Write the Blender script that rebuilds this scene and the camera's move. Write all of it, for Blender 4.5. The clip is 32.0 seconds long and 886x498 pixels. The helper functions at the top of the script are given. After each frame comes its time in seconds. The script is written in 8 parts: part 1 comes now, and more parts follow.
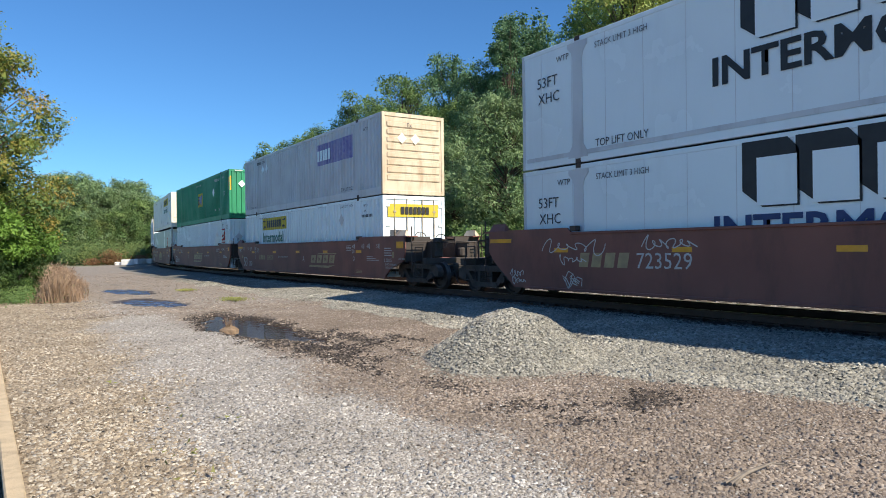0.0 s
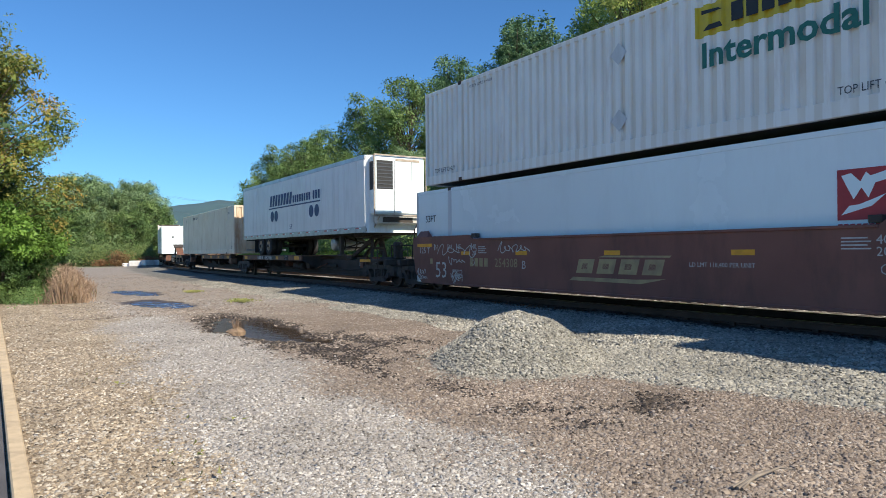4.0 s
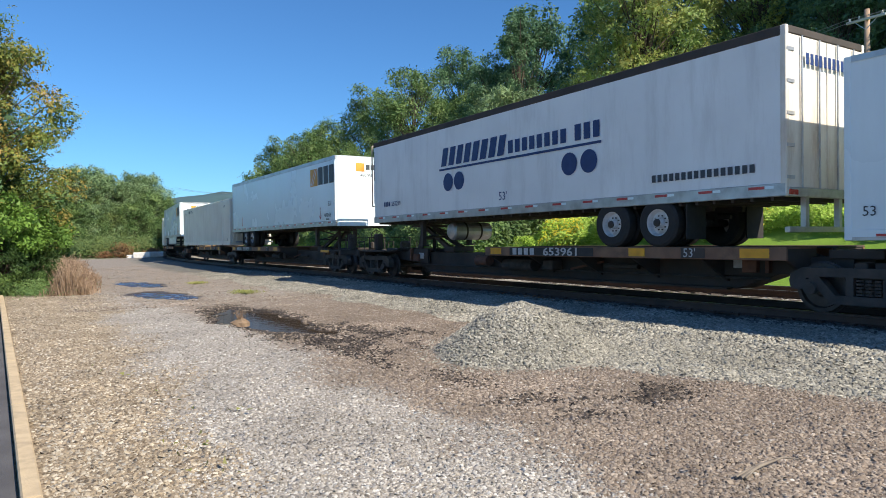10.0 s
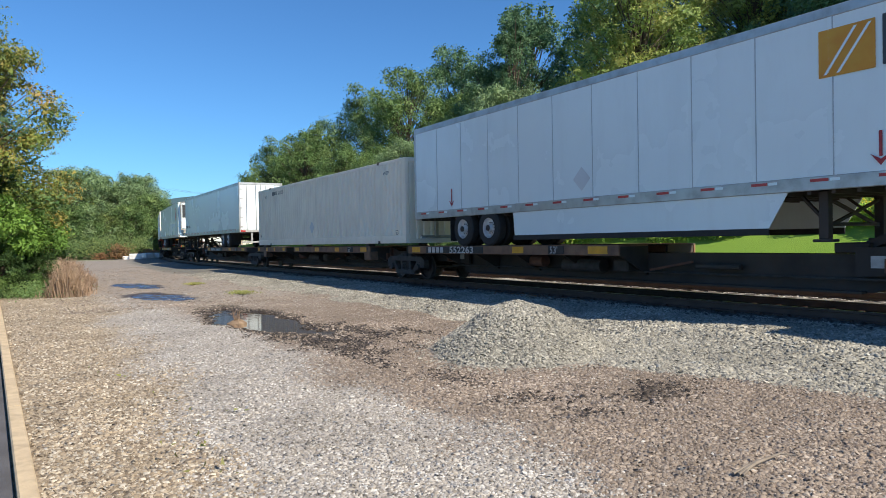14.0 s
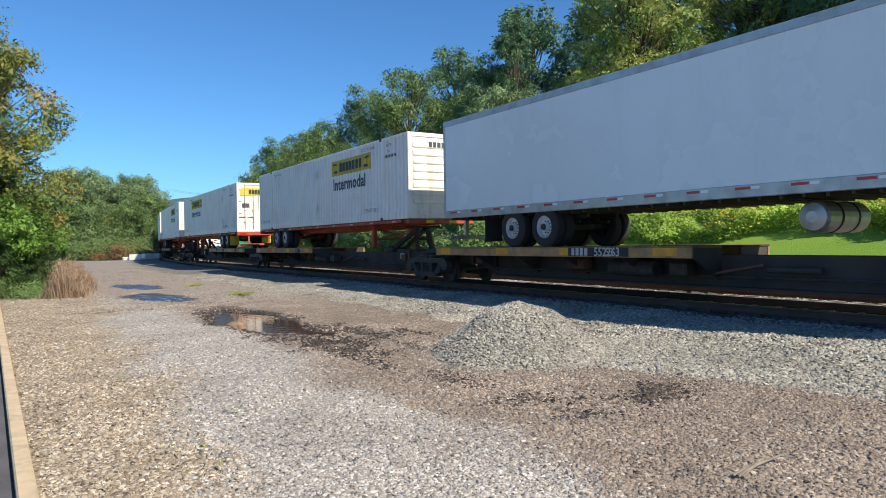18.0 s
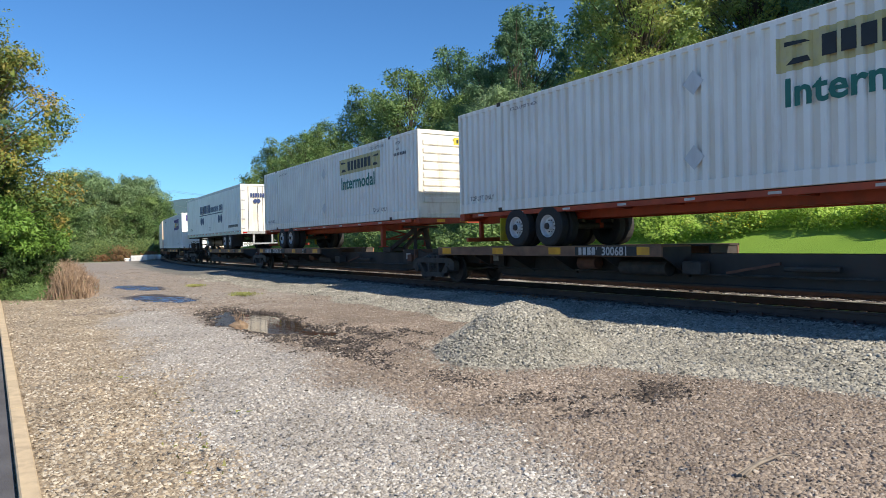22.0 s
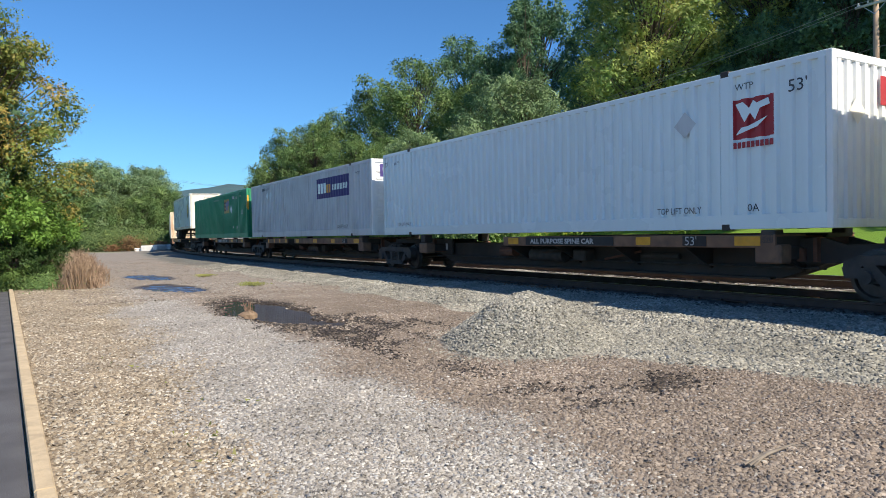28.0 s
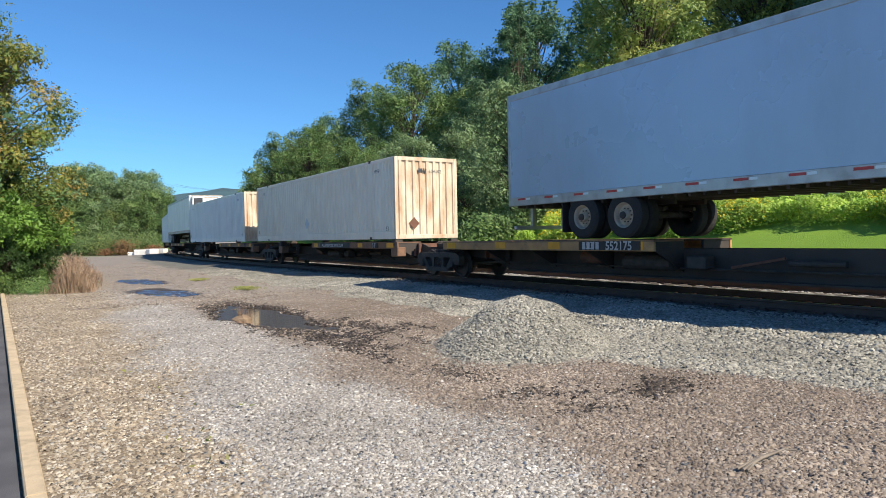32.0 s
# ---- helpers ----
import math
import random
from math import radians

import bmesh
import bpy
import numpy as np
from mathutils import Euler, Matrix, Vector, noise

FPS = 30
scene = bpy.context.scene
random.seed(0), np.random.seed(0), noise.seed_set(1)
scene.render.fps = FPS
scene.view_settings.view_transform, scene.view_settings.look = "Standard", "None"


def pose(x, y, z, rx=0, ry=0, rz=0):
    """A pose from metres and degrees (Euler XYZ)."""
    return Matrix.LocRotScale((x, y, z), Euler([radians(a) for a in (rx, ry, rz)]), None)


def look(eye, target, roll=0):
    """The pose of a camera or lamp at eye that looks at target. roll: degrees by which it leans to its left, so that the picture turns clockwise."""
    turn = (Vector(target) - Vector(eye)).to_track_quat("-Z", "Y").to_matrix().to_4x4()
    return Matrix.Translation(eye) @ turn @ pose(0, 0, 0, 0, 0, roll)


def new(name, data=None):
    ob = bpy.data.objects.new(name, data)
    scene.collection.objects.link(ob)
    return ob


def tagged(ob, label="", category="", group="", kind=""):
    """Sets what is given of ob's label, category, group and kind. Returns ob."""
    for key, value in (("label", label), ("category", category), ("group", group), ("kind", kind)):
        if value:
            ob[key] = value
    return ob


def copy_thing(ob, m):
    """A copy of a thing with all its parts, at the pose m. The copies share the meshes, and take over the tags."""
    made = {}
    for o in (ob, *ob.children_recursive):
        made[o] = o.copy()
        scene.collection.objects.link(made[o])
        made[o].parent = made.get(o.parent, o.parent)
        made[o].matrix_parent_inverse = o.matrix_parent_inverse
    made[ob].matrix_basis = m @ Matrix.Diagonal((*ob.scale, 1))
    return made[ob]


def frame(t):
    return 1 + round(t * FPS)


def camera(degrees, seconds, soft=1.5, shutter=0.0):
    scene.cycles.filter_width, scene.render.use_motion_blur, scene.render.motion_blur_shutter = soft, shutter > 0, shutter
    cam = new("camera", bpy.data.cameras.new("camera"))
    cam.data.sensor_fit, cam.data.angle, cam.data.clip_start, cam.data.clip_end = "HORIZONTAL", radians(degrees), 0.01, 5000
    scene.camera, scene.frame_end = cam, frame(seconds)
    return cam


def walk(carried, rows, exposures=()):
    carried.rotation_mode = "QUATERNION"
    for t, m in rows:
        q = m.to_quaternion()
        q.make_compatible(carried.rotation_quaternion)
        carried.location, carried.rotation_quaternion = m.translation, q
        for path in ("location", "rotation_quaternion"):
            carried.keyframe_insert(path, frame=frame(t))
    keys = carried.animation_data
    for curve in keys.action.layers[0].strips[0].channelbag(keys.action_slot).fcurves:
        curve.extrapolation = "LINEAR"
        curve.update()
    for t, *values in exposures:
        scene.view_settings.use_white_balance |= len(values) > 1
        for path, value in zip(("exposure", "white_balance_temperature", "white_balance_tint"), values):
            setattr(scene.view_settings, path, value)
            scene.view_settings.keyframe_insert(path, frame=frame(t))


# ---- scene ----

# ---- camera: hand-held on one spot, turning a little ----
EYE = Vector((0.0, 0.0, 1.65))
# seconds, turn away from the track's far direction, tilt, lean (degrees)
TURNS = [
    (0.0, 32.91, -0.03, -0.67), (0.5, 33.02, 0.01, -0.80), (1.0, 33.00, 0.02, -0.72),
    (1.5, 32.89, 0.04, -0.44), (2.0, 32.80, 0.09, -0.21), (2.5, 32.67, 0.17, -0.29),
    (3.0, 32.61, 0.17, -0.30), (3.5, 32.51, 0.20, -0.41), (5.5, 32.03, -0.26, -0.59),
    (6.0, 32.03, -0.43, -0.67), (6.5, 32.06, -0.56, -0.65), (7.0, 32.14, -0.63, -0.63),
    (7.5, 32.13, -0.63, -0.69), (8.0, 32.14, -0.60, -0.83), (8.5, 32.12, -0.56, -0.92),
    (9.0, 32.10, -0.58, -0.83), (9.5, 32.09, -0.58, -0.70), (10.0, 32.07, -0.60, -0.64),
    (10.5, 32.02, -0.59, -0.71), (11.0, 32.02, -0.53, -0.67), (11.5, 32.01, -0.49, -0.61),
    (12.0, 31.98, -0.49, -0.76), (12.5, 31.96, -0.55, -0.76), (13.0, 31.87, -0.62, -0.65),
    (13.5, 31.96, -0.66, -0.87), (14.0, 32.35, -0.67, -1.02), (14.5, 32.57, -0.68, -1.13),
    (16.5, 32.42, -0.61, -1.03), (17.0, 32.45, -0.62, -0.97), (17.5, 32.53, -0.60, -0.80),
    (18.0, 32.36, -0.56, -0.92), (18.5, 32.34, -0.42, -1.05), (19.0, 32.34, -0.42, -1.28),
    (19.5, 32.34, -0.49, -1.26), (20.0, 32.33, -0.57, -1.23), (20.5, 32.26, -0.56, -1.14),
    (21.0, 32.18, -0.55, -1.26), (21.5, 32.18, -0.59, -1.13), (22.0, 32.24, -0.57, -1.15),
    (22.5, 32.16, -0.54, -1.02), (23.0, 31.75, -0.53, -1.08), (23.5, 31.58, -0.59, -1.10),
    (24.0, 31.63, -0.74, -0.94), (24.5, 31.66, -0.86, -0.97), (25.0, 31.62, -1.08, -0.91),
    (25.5, 31.60, -1.25, -1.03), (27.5, 31.45, -1.37, -1.16), (28.0, 31.52, -1.40, -1.15),
    (28.5, 31.50, -1.32, -1.31), (29.0, 31.57, -1.26, -1.27), (29.5, 31.64, -1.16, -1.13),
    (30.0, 31.77, -1.00, -1.06), (30.5, 31.80, -0.93, -0.85), (31.0, 31.82, -0.90, -0.88),
    (31.5, 31.87, -0.95, -1.02), (32.0, 32.02, -1.04, -1.09),
]


def aim(turn, tilt, lean):
    a, p = radians(turn), radians(tilt)
    way = Vector((-math.cos(a) * math.cos(p), math.sin(a) * math.cos(p), math.sin(p)))
    return look(EYE, EYE + way, lean)


cam = camera(66.59, 32.0, 0.6, 0.02)
walk(cam, [(t, aim(*a)) for t, *a in TURNS])

# ---- daylight: clear sky, sun low behind the viewer, along the track ----
SUN_TURN, SUN_UP = 17.0, 39.0
world = bpy.data.worlds.new("sky")
scene.world = world
world.use_nodes = True
wn = world.node_tree
sky = wn.nodes.new("ShaderNodeTexSky")
sky.sky_type, sky.sun_disc = "NISHITA", False
sky.sun_elevation, sky.sun_rotation = radians(SUN_UP), radians(90 - SUN_TURN)
sky.air_density, sky.dust_density, sky.ozone_density = 1.0, 0.25, 4.0
wn.nodes["Background"].inputs[1].default_value = 0.083
deep = wn.nodes.new("ShaderNodeMixRGB")
deep.blend_type = "MULTIPLY"
deep.inputs[0].default_value, deep.inputs[2].default_value = 1.0, (0.52, 0.885, 1.19, 1)
wn.links.new(sky.outputs[0], deep.inputs[1])
wn.links.new(deep.outputs[0], wn.nodes["Background"].inputs[0])
sun_data = bpy.data.lights.new("sun", "SUN")
sun_data.energy, sun_data.angle, sun_data.color = 4.8, radians(0.53), (1.0, 0.90, 0.74)
sun = new("sun", sun_data)
su, st = radians(SUN_UP), radians(SUN_TURN)
SUN_WAY = Vector((math.cos(st) * math.cos(su), math.sin(st) * math.cos(su), math.sin(su)))
sun.matrix_world = look(SUN_WAY * 60, (0, 0, 0))
scene.view_settings.exposure = 0.58


# ---- materials ----
def surf(name, c1, c2=None, rough=0.6, metal=0.0, scale=3.0, fine=40.0, bump=0.0, stain=None, stain_scale=0.8, stain_amt=0.4,
         rand=0.0, spec=0.5, streak=1.0, stain_lo=0.5, pans=None):
    """Painted or raw surface: two tones by broad noise, a stain colour in patches, fine grain bump. streak < 1 draws the stains down the wall."""
    m = bpy.data.materials.new(name)
    m.use_nodes = True
    nt, b = m.node_tree, m.node_tree.nodes["Principled BSDF"]
    N, K = nt.nodes.new, nt.links.new
    tc = N("ShaderNodeTexCoord")
    n1 = N("ShaderNodeTexNoise")
    n1.inputs["Scale"].default_value, n1.inputs["Detail"].default_value = scale, 5
    K(tc.outputs["Object"], n1.inputs["Vector"])
    mix = N("ShaderNodeMixRGB")
    mix.inputs[1].default_value, mix.inputs[2].default_value = (*c1, 1), (*(c2 or [c * 0.82 for c in c1]), 1)
    r1 = N("ShaderNodeValToRGB")
    r1.color_ramp.elements[0].position, r1.color_ramp.elements[1].position = 0.35, 0.68
    K(n1.outputs["Fac"], r1.inputs[0])
    K(r1.outputs[0], mix.inputs[0])
    col = mix.outputs[0]
    n2 = N("ShaderNodeTexNoise")
    n2.inputs["Scale"].default_value, n2.inputs["Detail"].default_value = fine, 3
    K(tc.outputs["Object"], n2.inputs["Vector"])
    if stain:
        mp = N("ShaderNodeMapping")
        mp.inputs["Scale"].default_value = (1, 1, streak)
        K(tc.outputs["Object"], mp.inputs[0])
        n3 = N("ShaderNodeTexNoise")
        n3.inputs["Scale"].default_value, n3.inputs["Detail"].default_value, n3.inputs["Roughness"].default_value = stain_scale, 8, 0.7
        K(mp.outputs[0], n3.inputs["Vector"])
        r3 = N("ShaderNodeValToRGB")
        r3.color_ramp.elements[0].position, r3.color_ramp.elements[1].position = stain_lo, stain_lo + 0.28
        r3.color_ramp.elements[1].color = (stain_amt, stain_amt, stain_amt, 1)
        K(n3.outputs["Fac"], r3.inputs[0])
        m2 = N("ShaderNodeMixRGB")
        m2.inputs[2].default_value = (*stain, 1)
        K(r3.outputs[0], m2.inputs[0])
        K(col, m2.inputs[1])
        col = m2.outputs[0]
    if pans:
        # darker recessed pans of a ribbed wall: grime, and rib shade put into the colour
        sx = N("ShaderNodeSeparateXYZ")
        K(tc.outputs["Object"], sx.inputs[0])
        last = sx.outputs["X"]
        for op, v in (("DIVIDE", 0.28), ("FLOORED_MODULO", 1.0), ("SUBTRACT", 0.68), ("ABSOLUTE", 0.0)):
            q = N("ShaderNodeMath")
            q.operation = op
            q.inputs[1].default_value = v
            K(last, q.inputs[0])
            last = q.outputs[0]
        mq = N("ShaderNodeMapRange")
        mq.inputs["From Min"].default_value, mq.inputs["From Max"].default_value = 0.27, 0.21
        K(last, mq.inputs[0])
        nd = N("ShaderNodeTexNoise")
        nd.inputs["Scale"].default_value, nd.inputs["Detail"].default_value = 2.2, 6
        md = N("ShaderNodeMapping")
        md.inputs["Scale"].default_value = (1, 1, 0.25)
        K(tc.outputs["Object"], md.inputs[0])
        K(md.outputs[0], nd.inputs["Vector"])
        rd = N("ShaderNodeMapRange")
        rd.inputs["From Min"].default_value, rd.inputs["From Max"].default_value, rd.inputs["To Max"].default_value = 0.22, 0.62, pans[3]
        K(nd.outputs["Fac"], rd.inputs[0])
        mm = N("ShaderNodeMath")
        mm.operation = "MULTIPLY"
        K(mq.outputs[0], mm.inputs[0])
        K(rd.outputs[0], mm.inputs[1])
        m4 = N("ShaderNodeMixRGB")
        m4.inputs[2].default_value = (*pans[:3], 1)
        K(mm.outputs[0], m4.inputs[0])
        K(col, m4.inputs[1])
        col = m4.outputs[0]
    if rand:
        oi = N("ShaderNodeNewGeometry")
        hs = N("ShaderNodeHueSaturation")
        mr = N("ShaderNodeMapRange")
        mr.inputs["To Min"].default_value, mr.inputs["To Max"].default_value = 1 - rand, 1 + rand
        K(oi.outputs["Random Per Island"], mr.inputs[0])
        K(mr.outputs[0], hs.inputs["Value"])
        K(col, hs.inputs["Color"])
        col = hs.outputs[0]
    K(col, b.inputs["Base Color"])
    b.inputs["Metallic"].default_value = metal
    b.inputs["Specular IOR Level"].default_value = spec
    rr = N("ShaderNodeMapRange")
    rr.inputs["To Min"].default_value, rr.inputs["To Max"].default_value = max(rough - 0.1, 0.02), min(rough + 0.1, 1)
    K(n1.outputs["Fac"], rr.inputs[0])
    K(rr.outputs[0], b.inputs["Roughness"])
    if bump:
        bp = N("ShaderNodeBump")
        bp.inputs["Strength"].default_value, bp.inputs["Distance"].default_value = min(bump, 1), 0.01
        K(n2.outputs["Fac"], bp.inputs["Height"])
        K(bp.outputs[0], b.inputs["Normal"])
    return m


GRIME = (0.16, 0.13, 0.10)
M = {
    "white": surf("white_paint", (0.84, 0.86, 0.86), (0.77, 0.79, 0.79), 0.45, scale=0.9, stain=GRIME, stain_amt=0.28, stain_scale=1.6, streak=0.15),
    "white_clean": surf("white_panel", (0.78, 0.87, 0.90), (0.745, 0.835, 0.87), 0.26, scale=0.6, stain=GRIME, stain_amt=0.09, stain_scale=1.2, streak=0.2),
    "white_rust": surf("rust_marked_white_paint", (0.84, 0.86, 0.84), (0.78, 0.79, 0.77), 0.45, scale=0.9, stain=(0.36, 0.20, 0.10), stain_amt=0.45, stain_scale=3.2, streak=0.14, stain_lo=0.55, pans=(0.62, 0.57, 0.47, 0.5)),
    "dull_white": surf("dull_white_paint", (0.60, 0.59, 0.56), (0.52, 0.51, 0.48), 0.5, scale=0.9, stain=GRIME, stain_amt=0.45, stain_scale=1.5, streak=0.2),
    "silver": surf("blue_grey_sheet", (0.42, 0.56, 0.71), (0.385, 0.52, 0.67), 0.28, metal=0.15, scale=0.5, stain=GRIME, stain_amt=0.15, streak=0.2),
    "tan": surf("cream_paint", (0.89, 0.84, 0.72), (0.83, 0.77, 0.65), 0.55, scale=0.8, stain=(0.25, 0.19, 0.12), stain_amt=0.22, stain_scale=1.8, streak=0.12),
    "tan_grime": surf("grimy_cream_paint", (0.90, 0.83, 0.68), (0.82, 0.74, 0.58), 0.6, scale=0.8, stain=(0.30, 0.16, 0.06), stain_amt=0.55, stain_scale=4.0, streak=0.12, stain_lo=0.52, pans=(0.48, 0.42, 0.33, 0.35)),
    "grime_shaded_pans": surf("dirt_streaked_cream_paint", (0.88, 0.82, 0.68), (0.80, 0.73, 0.58), 0.6, scale=0.8, stain=(0.22, 0.16, 0.10), stain_amt=0.5, stain_scale=4.0, streak=0.12, stain_lo=0.55, pans=(0.40, 0.34, 0.25, 0.72)),
    "tan_rust": surf("rusty_cream_paint", (0.72, 0.65, 0.52), (0.60, 0.50, 0.36), 0.6, scale=0.9, stain=(0.38, 0.14, 0.035), stain_amt=0.95, stain_scale=1.5, streak=0.25, stain_lo=0.44),
    "grey": surf("light_grey_paint", (0.61, 0.65, 0.68), (0.53, 0.56, 0.59), 0.5, scale=0.8, stain=GRIME, stain_amt=0.4, stain_scale=1.7, streak=0.15),
    "green": surf("green_paint", (0.020, 0.27, 0.13), (0.017, 0.22, 0.105), 0.5, scale=0.8, stain=(0.04, 0.07, 0.04), stain_amt=0.4, stain_scale=1.6, streak=0.15),
    "well": surf("brown_car_paint", (0.225, 0.086, 0.064), (0.175, 0.068, 0.052), 0.6, scale=0.7, bump=0.15, stain=(0.045, 0.032, 0.028), stain_amt=0.7, stain_scale=1.2, streak=0.3),
    "spine": surf("sooty_steel", (0.062, 0.050, 0.043), (0.036, 0.030, 0.027), 0.75, scale=1.4, bump=0.25, stain=(0.09, 0.045, 0.028), stain_amt=0.5, stain_scale=2.0),
    "deck": surf("worn_deck_paint", (0.25, 0.135, 0.075), (0.16, 0.085, 0.055), 0.7, scale=2.2, bump=0.2, stain=(0.05, 0.035, 0.03), stain_amt=0.8, stain_scale=2.4),
    "deck_orange": surf("worn_orange_sill_paint", (0.52, 0.29, 0.11), (0.36, 0.20, 0.09), 0.65, scale=2.2, bump=0.2, stain=(0.07, 0.045, 0.035), stain_amt=0.8, stain_scale=2.4),
    "pink_paint": surf("pink_paint", (0.36, 0.07, 0.24), (0.26, 0.06, 0.18), 0.6, scale=5.0, stain=(0.05, 0.03, 0.04), stain_amt=0.6),
    "door_grime": surf("rust_run_cream_doors", (0.80, 0.76, 0.68), (0.72, 0.67, 0.58), 0.55, scale=1.2, stain=(0.34, 0.19, 0.09), stain_amt=0.6, stain_scale=3.4, streak=0.16, stain_lo=0.5),
    "front_grime": surf("weathered_beige_paint", (0.66, 0.56, 0.42), (0.56, 0.45, 0.32), 0.6, scale=1.2, stain=(0.30, 0.18, 0.09), stain_amt=0.7, stain_scale=2.6, streak=0.3, stain_lo=0.47),
    "rod": surf("worn_steel_rods", (0.46, 0.41, 0.35), (0.30, 0.23, 0.17), 0.6, metal=0.2, scale=6.0),
    "seam": surf("weathered_seam", (0.46, 0.52, 0.56), (0.36, 0.41, 0.45), 0.6, scale=3.0, stain=GRIME, stain_amt=0.6, stain_scale=2.0, streak=0.2),
    "yellow": surf("yellow_marking", (0.85, 0.40, 0.02), (0.66, 0.30, 0.02), 0.5, scale=4.0, stain=GRIME, stain_amt=0.4),
    "rusty": surf("rusty_steel", (0.19, 0.085, 0.05), (0.11, 0.055, 0.04), 0.8, scale=4.0, bump=0.3, stain=(0.05, 0.035, 0.03), stain_amt=0.5, stain_scale=3),
    "truck": surf("oily_cast_steel", (0.072, 0.060, 0.052), (0.042, 0.037, 0.033), 0.75, scale=5.0, bump=0.35, stain=(0.09, 0.05, 0.03), stain_amt=0.4, stain_scale=3),
    "tread": surf("worn_wheel_steel", (0.085, 0.075, 0.07), (0.05, 0.043, 0.04), 0.5, metal=0.4, scale=6.0, bump=0.1),
    "orange": surf("orange_chassis_paint", (0.42, 0.062, 0.02), (0.30, 0.045, 0.018), 0.6, scale=2.0, bump=0.1, stain=(0.10, 0.04, 0.025), stain_amt=0.6, stain_scale=2.4),
    "tyre": surf("tyre_rubber", (0.022, 0.022, 0.023), (0.035, 0.033, 0.031), 0.85, scale=8.0, bump=0.3, fine=60),
    "rim": surf("white_rim", (0.66, 0.67, 0.68), (0.5, 0.5, 0.5), 0.45, scale=6.0, stain=GRIME, stain_amt=0.5, stain_scale=6),
    "rim_tan": surf("dusty_rim", (0.50, 0.44, 0.34), (0.38, 0.32, 0.25), 0.6, scale=6.0, stain=GRIME, stain_amt=0.6, stain_scale=6),
    "alu": surf("aluminium_rail", (0.52, 0.53, 0.54), (0.42, 0.42, 0.43), 0.4, metal=0.6, scale=3.0, stain=GRIME, stain_amt=0.35, stain_scale=3),
    "black": surf("black_paint", (0.020, 0.021, 0.024), None, 0.55, scale=6.0),
    "dark": surf("dark_marking", (0.05, 0.06, 0.075), None, 0.55, scale=6.0),
    "navy": surf("navy_marking", (0.018, 0.045, 0.16), None, 0.5, scale=6.0),
    "purple": surf("violet_panel", (0.045, 0.03, 0.16), (0.07, 0.05, 0.22), 0.5, scale=5.0),
    "violet_worn": surf("faded_violet_panel", (0.17, 0.16, 0.42), (0.30, 0.29, 0.50), 0.55, scale=7.0, stain=(0.55, 0.56, 0.6), stain_amt=0.7, stain_scale=3, streak=0.08),
    "red": surf("red_marking", (0.42, 0.035, 0.045), (0.34, 0.03, 0.04), 0.5, scale=5.0),
    "logo_yellow": surf("yellow_panel", (0.62, 0.50, 0.03), (0.52, 0.42, 0.05), 0.5, scale=5.0, stain=GRIME, stain_amt=0.3, stain_scale=4),
    "logo_faded": surf("faded_yellow_panel", (0.55, 0.50, 0.22), (0.50, 0.47, 0.30), 0.5, scale=5.0, stain=GRIME, stain_amt=0.3, stain_scale=4),
    "teal": surf("teal_marking", (0.015, 0.13, 0.105), (0.02, 0.16, 0.13), 0.5, scale=6.0),
    "logo_orange": surf("orange_marking", (0.62, 0.24, 0.02), (0.66, 0.36, 0.04), 0.5, scale=2.0),
    "emp_gold": surf("faded_gold_panel", (0.50, 0.36, 0.12), (0.42, 0.31, 0.13), 0.55, scale=5.0, stain=GRIME, stain_amt=0.3, stain_scale=4),
    "gold": surf("gold_marking", (0.55, 0.40, 0.06), None, 0.5, scale=5.0),
    "brown_logo": surf("dark_brown_marking", (0.045, 0.04, 0.025), None, 0.5, scale=5.0),
    "bnsf_tan": surf("faded_tan_marking", (0.42, 0.32, 0.16), (0.30, 0.22, 0.13), 0.6, scale=5.0),
    "pale": surf("pale_marking", (0.55, 0.55, 0.54), (0.42, 0.41, 0.40), 0.6, scale=9.0),
    "tape_red": surf("red_reflector", (0.50, 0.05, 0.05), None, 0.35, scale=8.0),
    "lamp_red": surf("red_lens", (0.45, 0.02, 0.015), None, 0.25, scale=8.0),
    "blue_logo": surf("blue_marking", (0.03, 0.09, 0.40), None, 0.5, scale=5.0),
    "rail": surf("rail_steel", (0.10, 0.055, 0.04), (0.07, 0.04, 0.03), 0.6, metal=0.2, scale=3.0, bump=0.2),
    "rail_top": surf("polished_rail_head", (0.45, 0.44, 0.43), (0.35, 0.33, 0.31), 0.3, metal=0.9, scale=6.0),
    "tie": surf("creosoted_sleeper", (0.050, 0.040, 0.033), (0.085, 0.068, 0.055), 0.9, scale=5.0, bump=0.5, rand=0.25),
    "kerb": surf("sandy_concrete_kerb", (0.60, 0.47, 0.30), (0.48, 0.37, 0.24), 0.9, scale=6.0, fine=70, bump=0.5, stain=(0.2, 0.16, 0.12), stain_amt=0.4, stain_scale=3),
    "asphalt": surf("asphalt", (0.115, 0.112, 0.118), (0.075, 0.073, 0.078), 0.9, scale=2.0, fine=120, bump=0.6, stain=(0.09, 0.09, 0.09), stain_amt=0.5, stain_scale=1.5),
    "pole": surf("weathered_pole_timber", (0.42, 0.30, 0.21), (0.31, 0.22, 0.16), 0.9, scale=2.0, bump=0.4, stain=(0.1, 0.075, 0.06), stain_amt=0.6, stain_scale=2, streak=0.1),
    # lighter grey carries the wires' sunlit look in the base colour
    "wire": surf("sunlit_look_cable", (0.30, 0.30, 0.29), None, 0.6),
    "bark": surf("bark", (0.10, 0.075, 0.055), (0.055, 0.042, 0.033), 0.95, scale=4.0, bump=0.6),
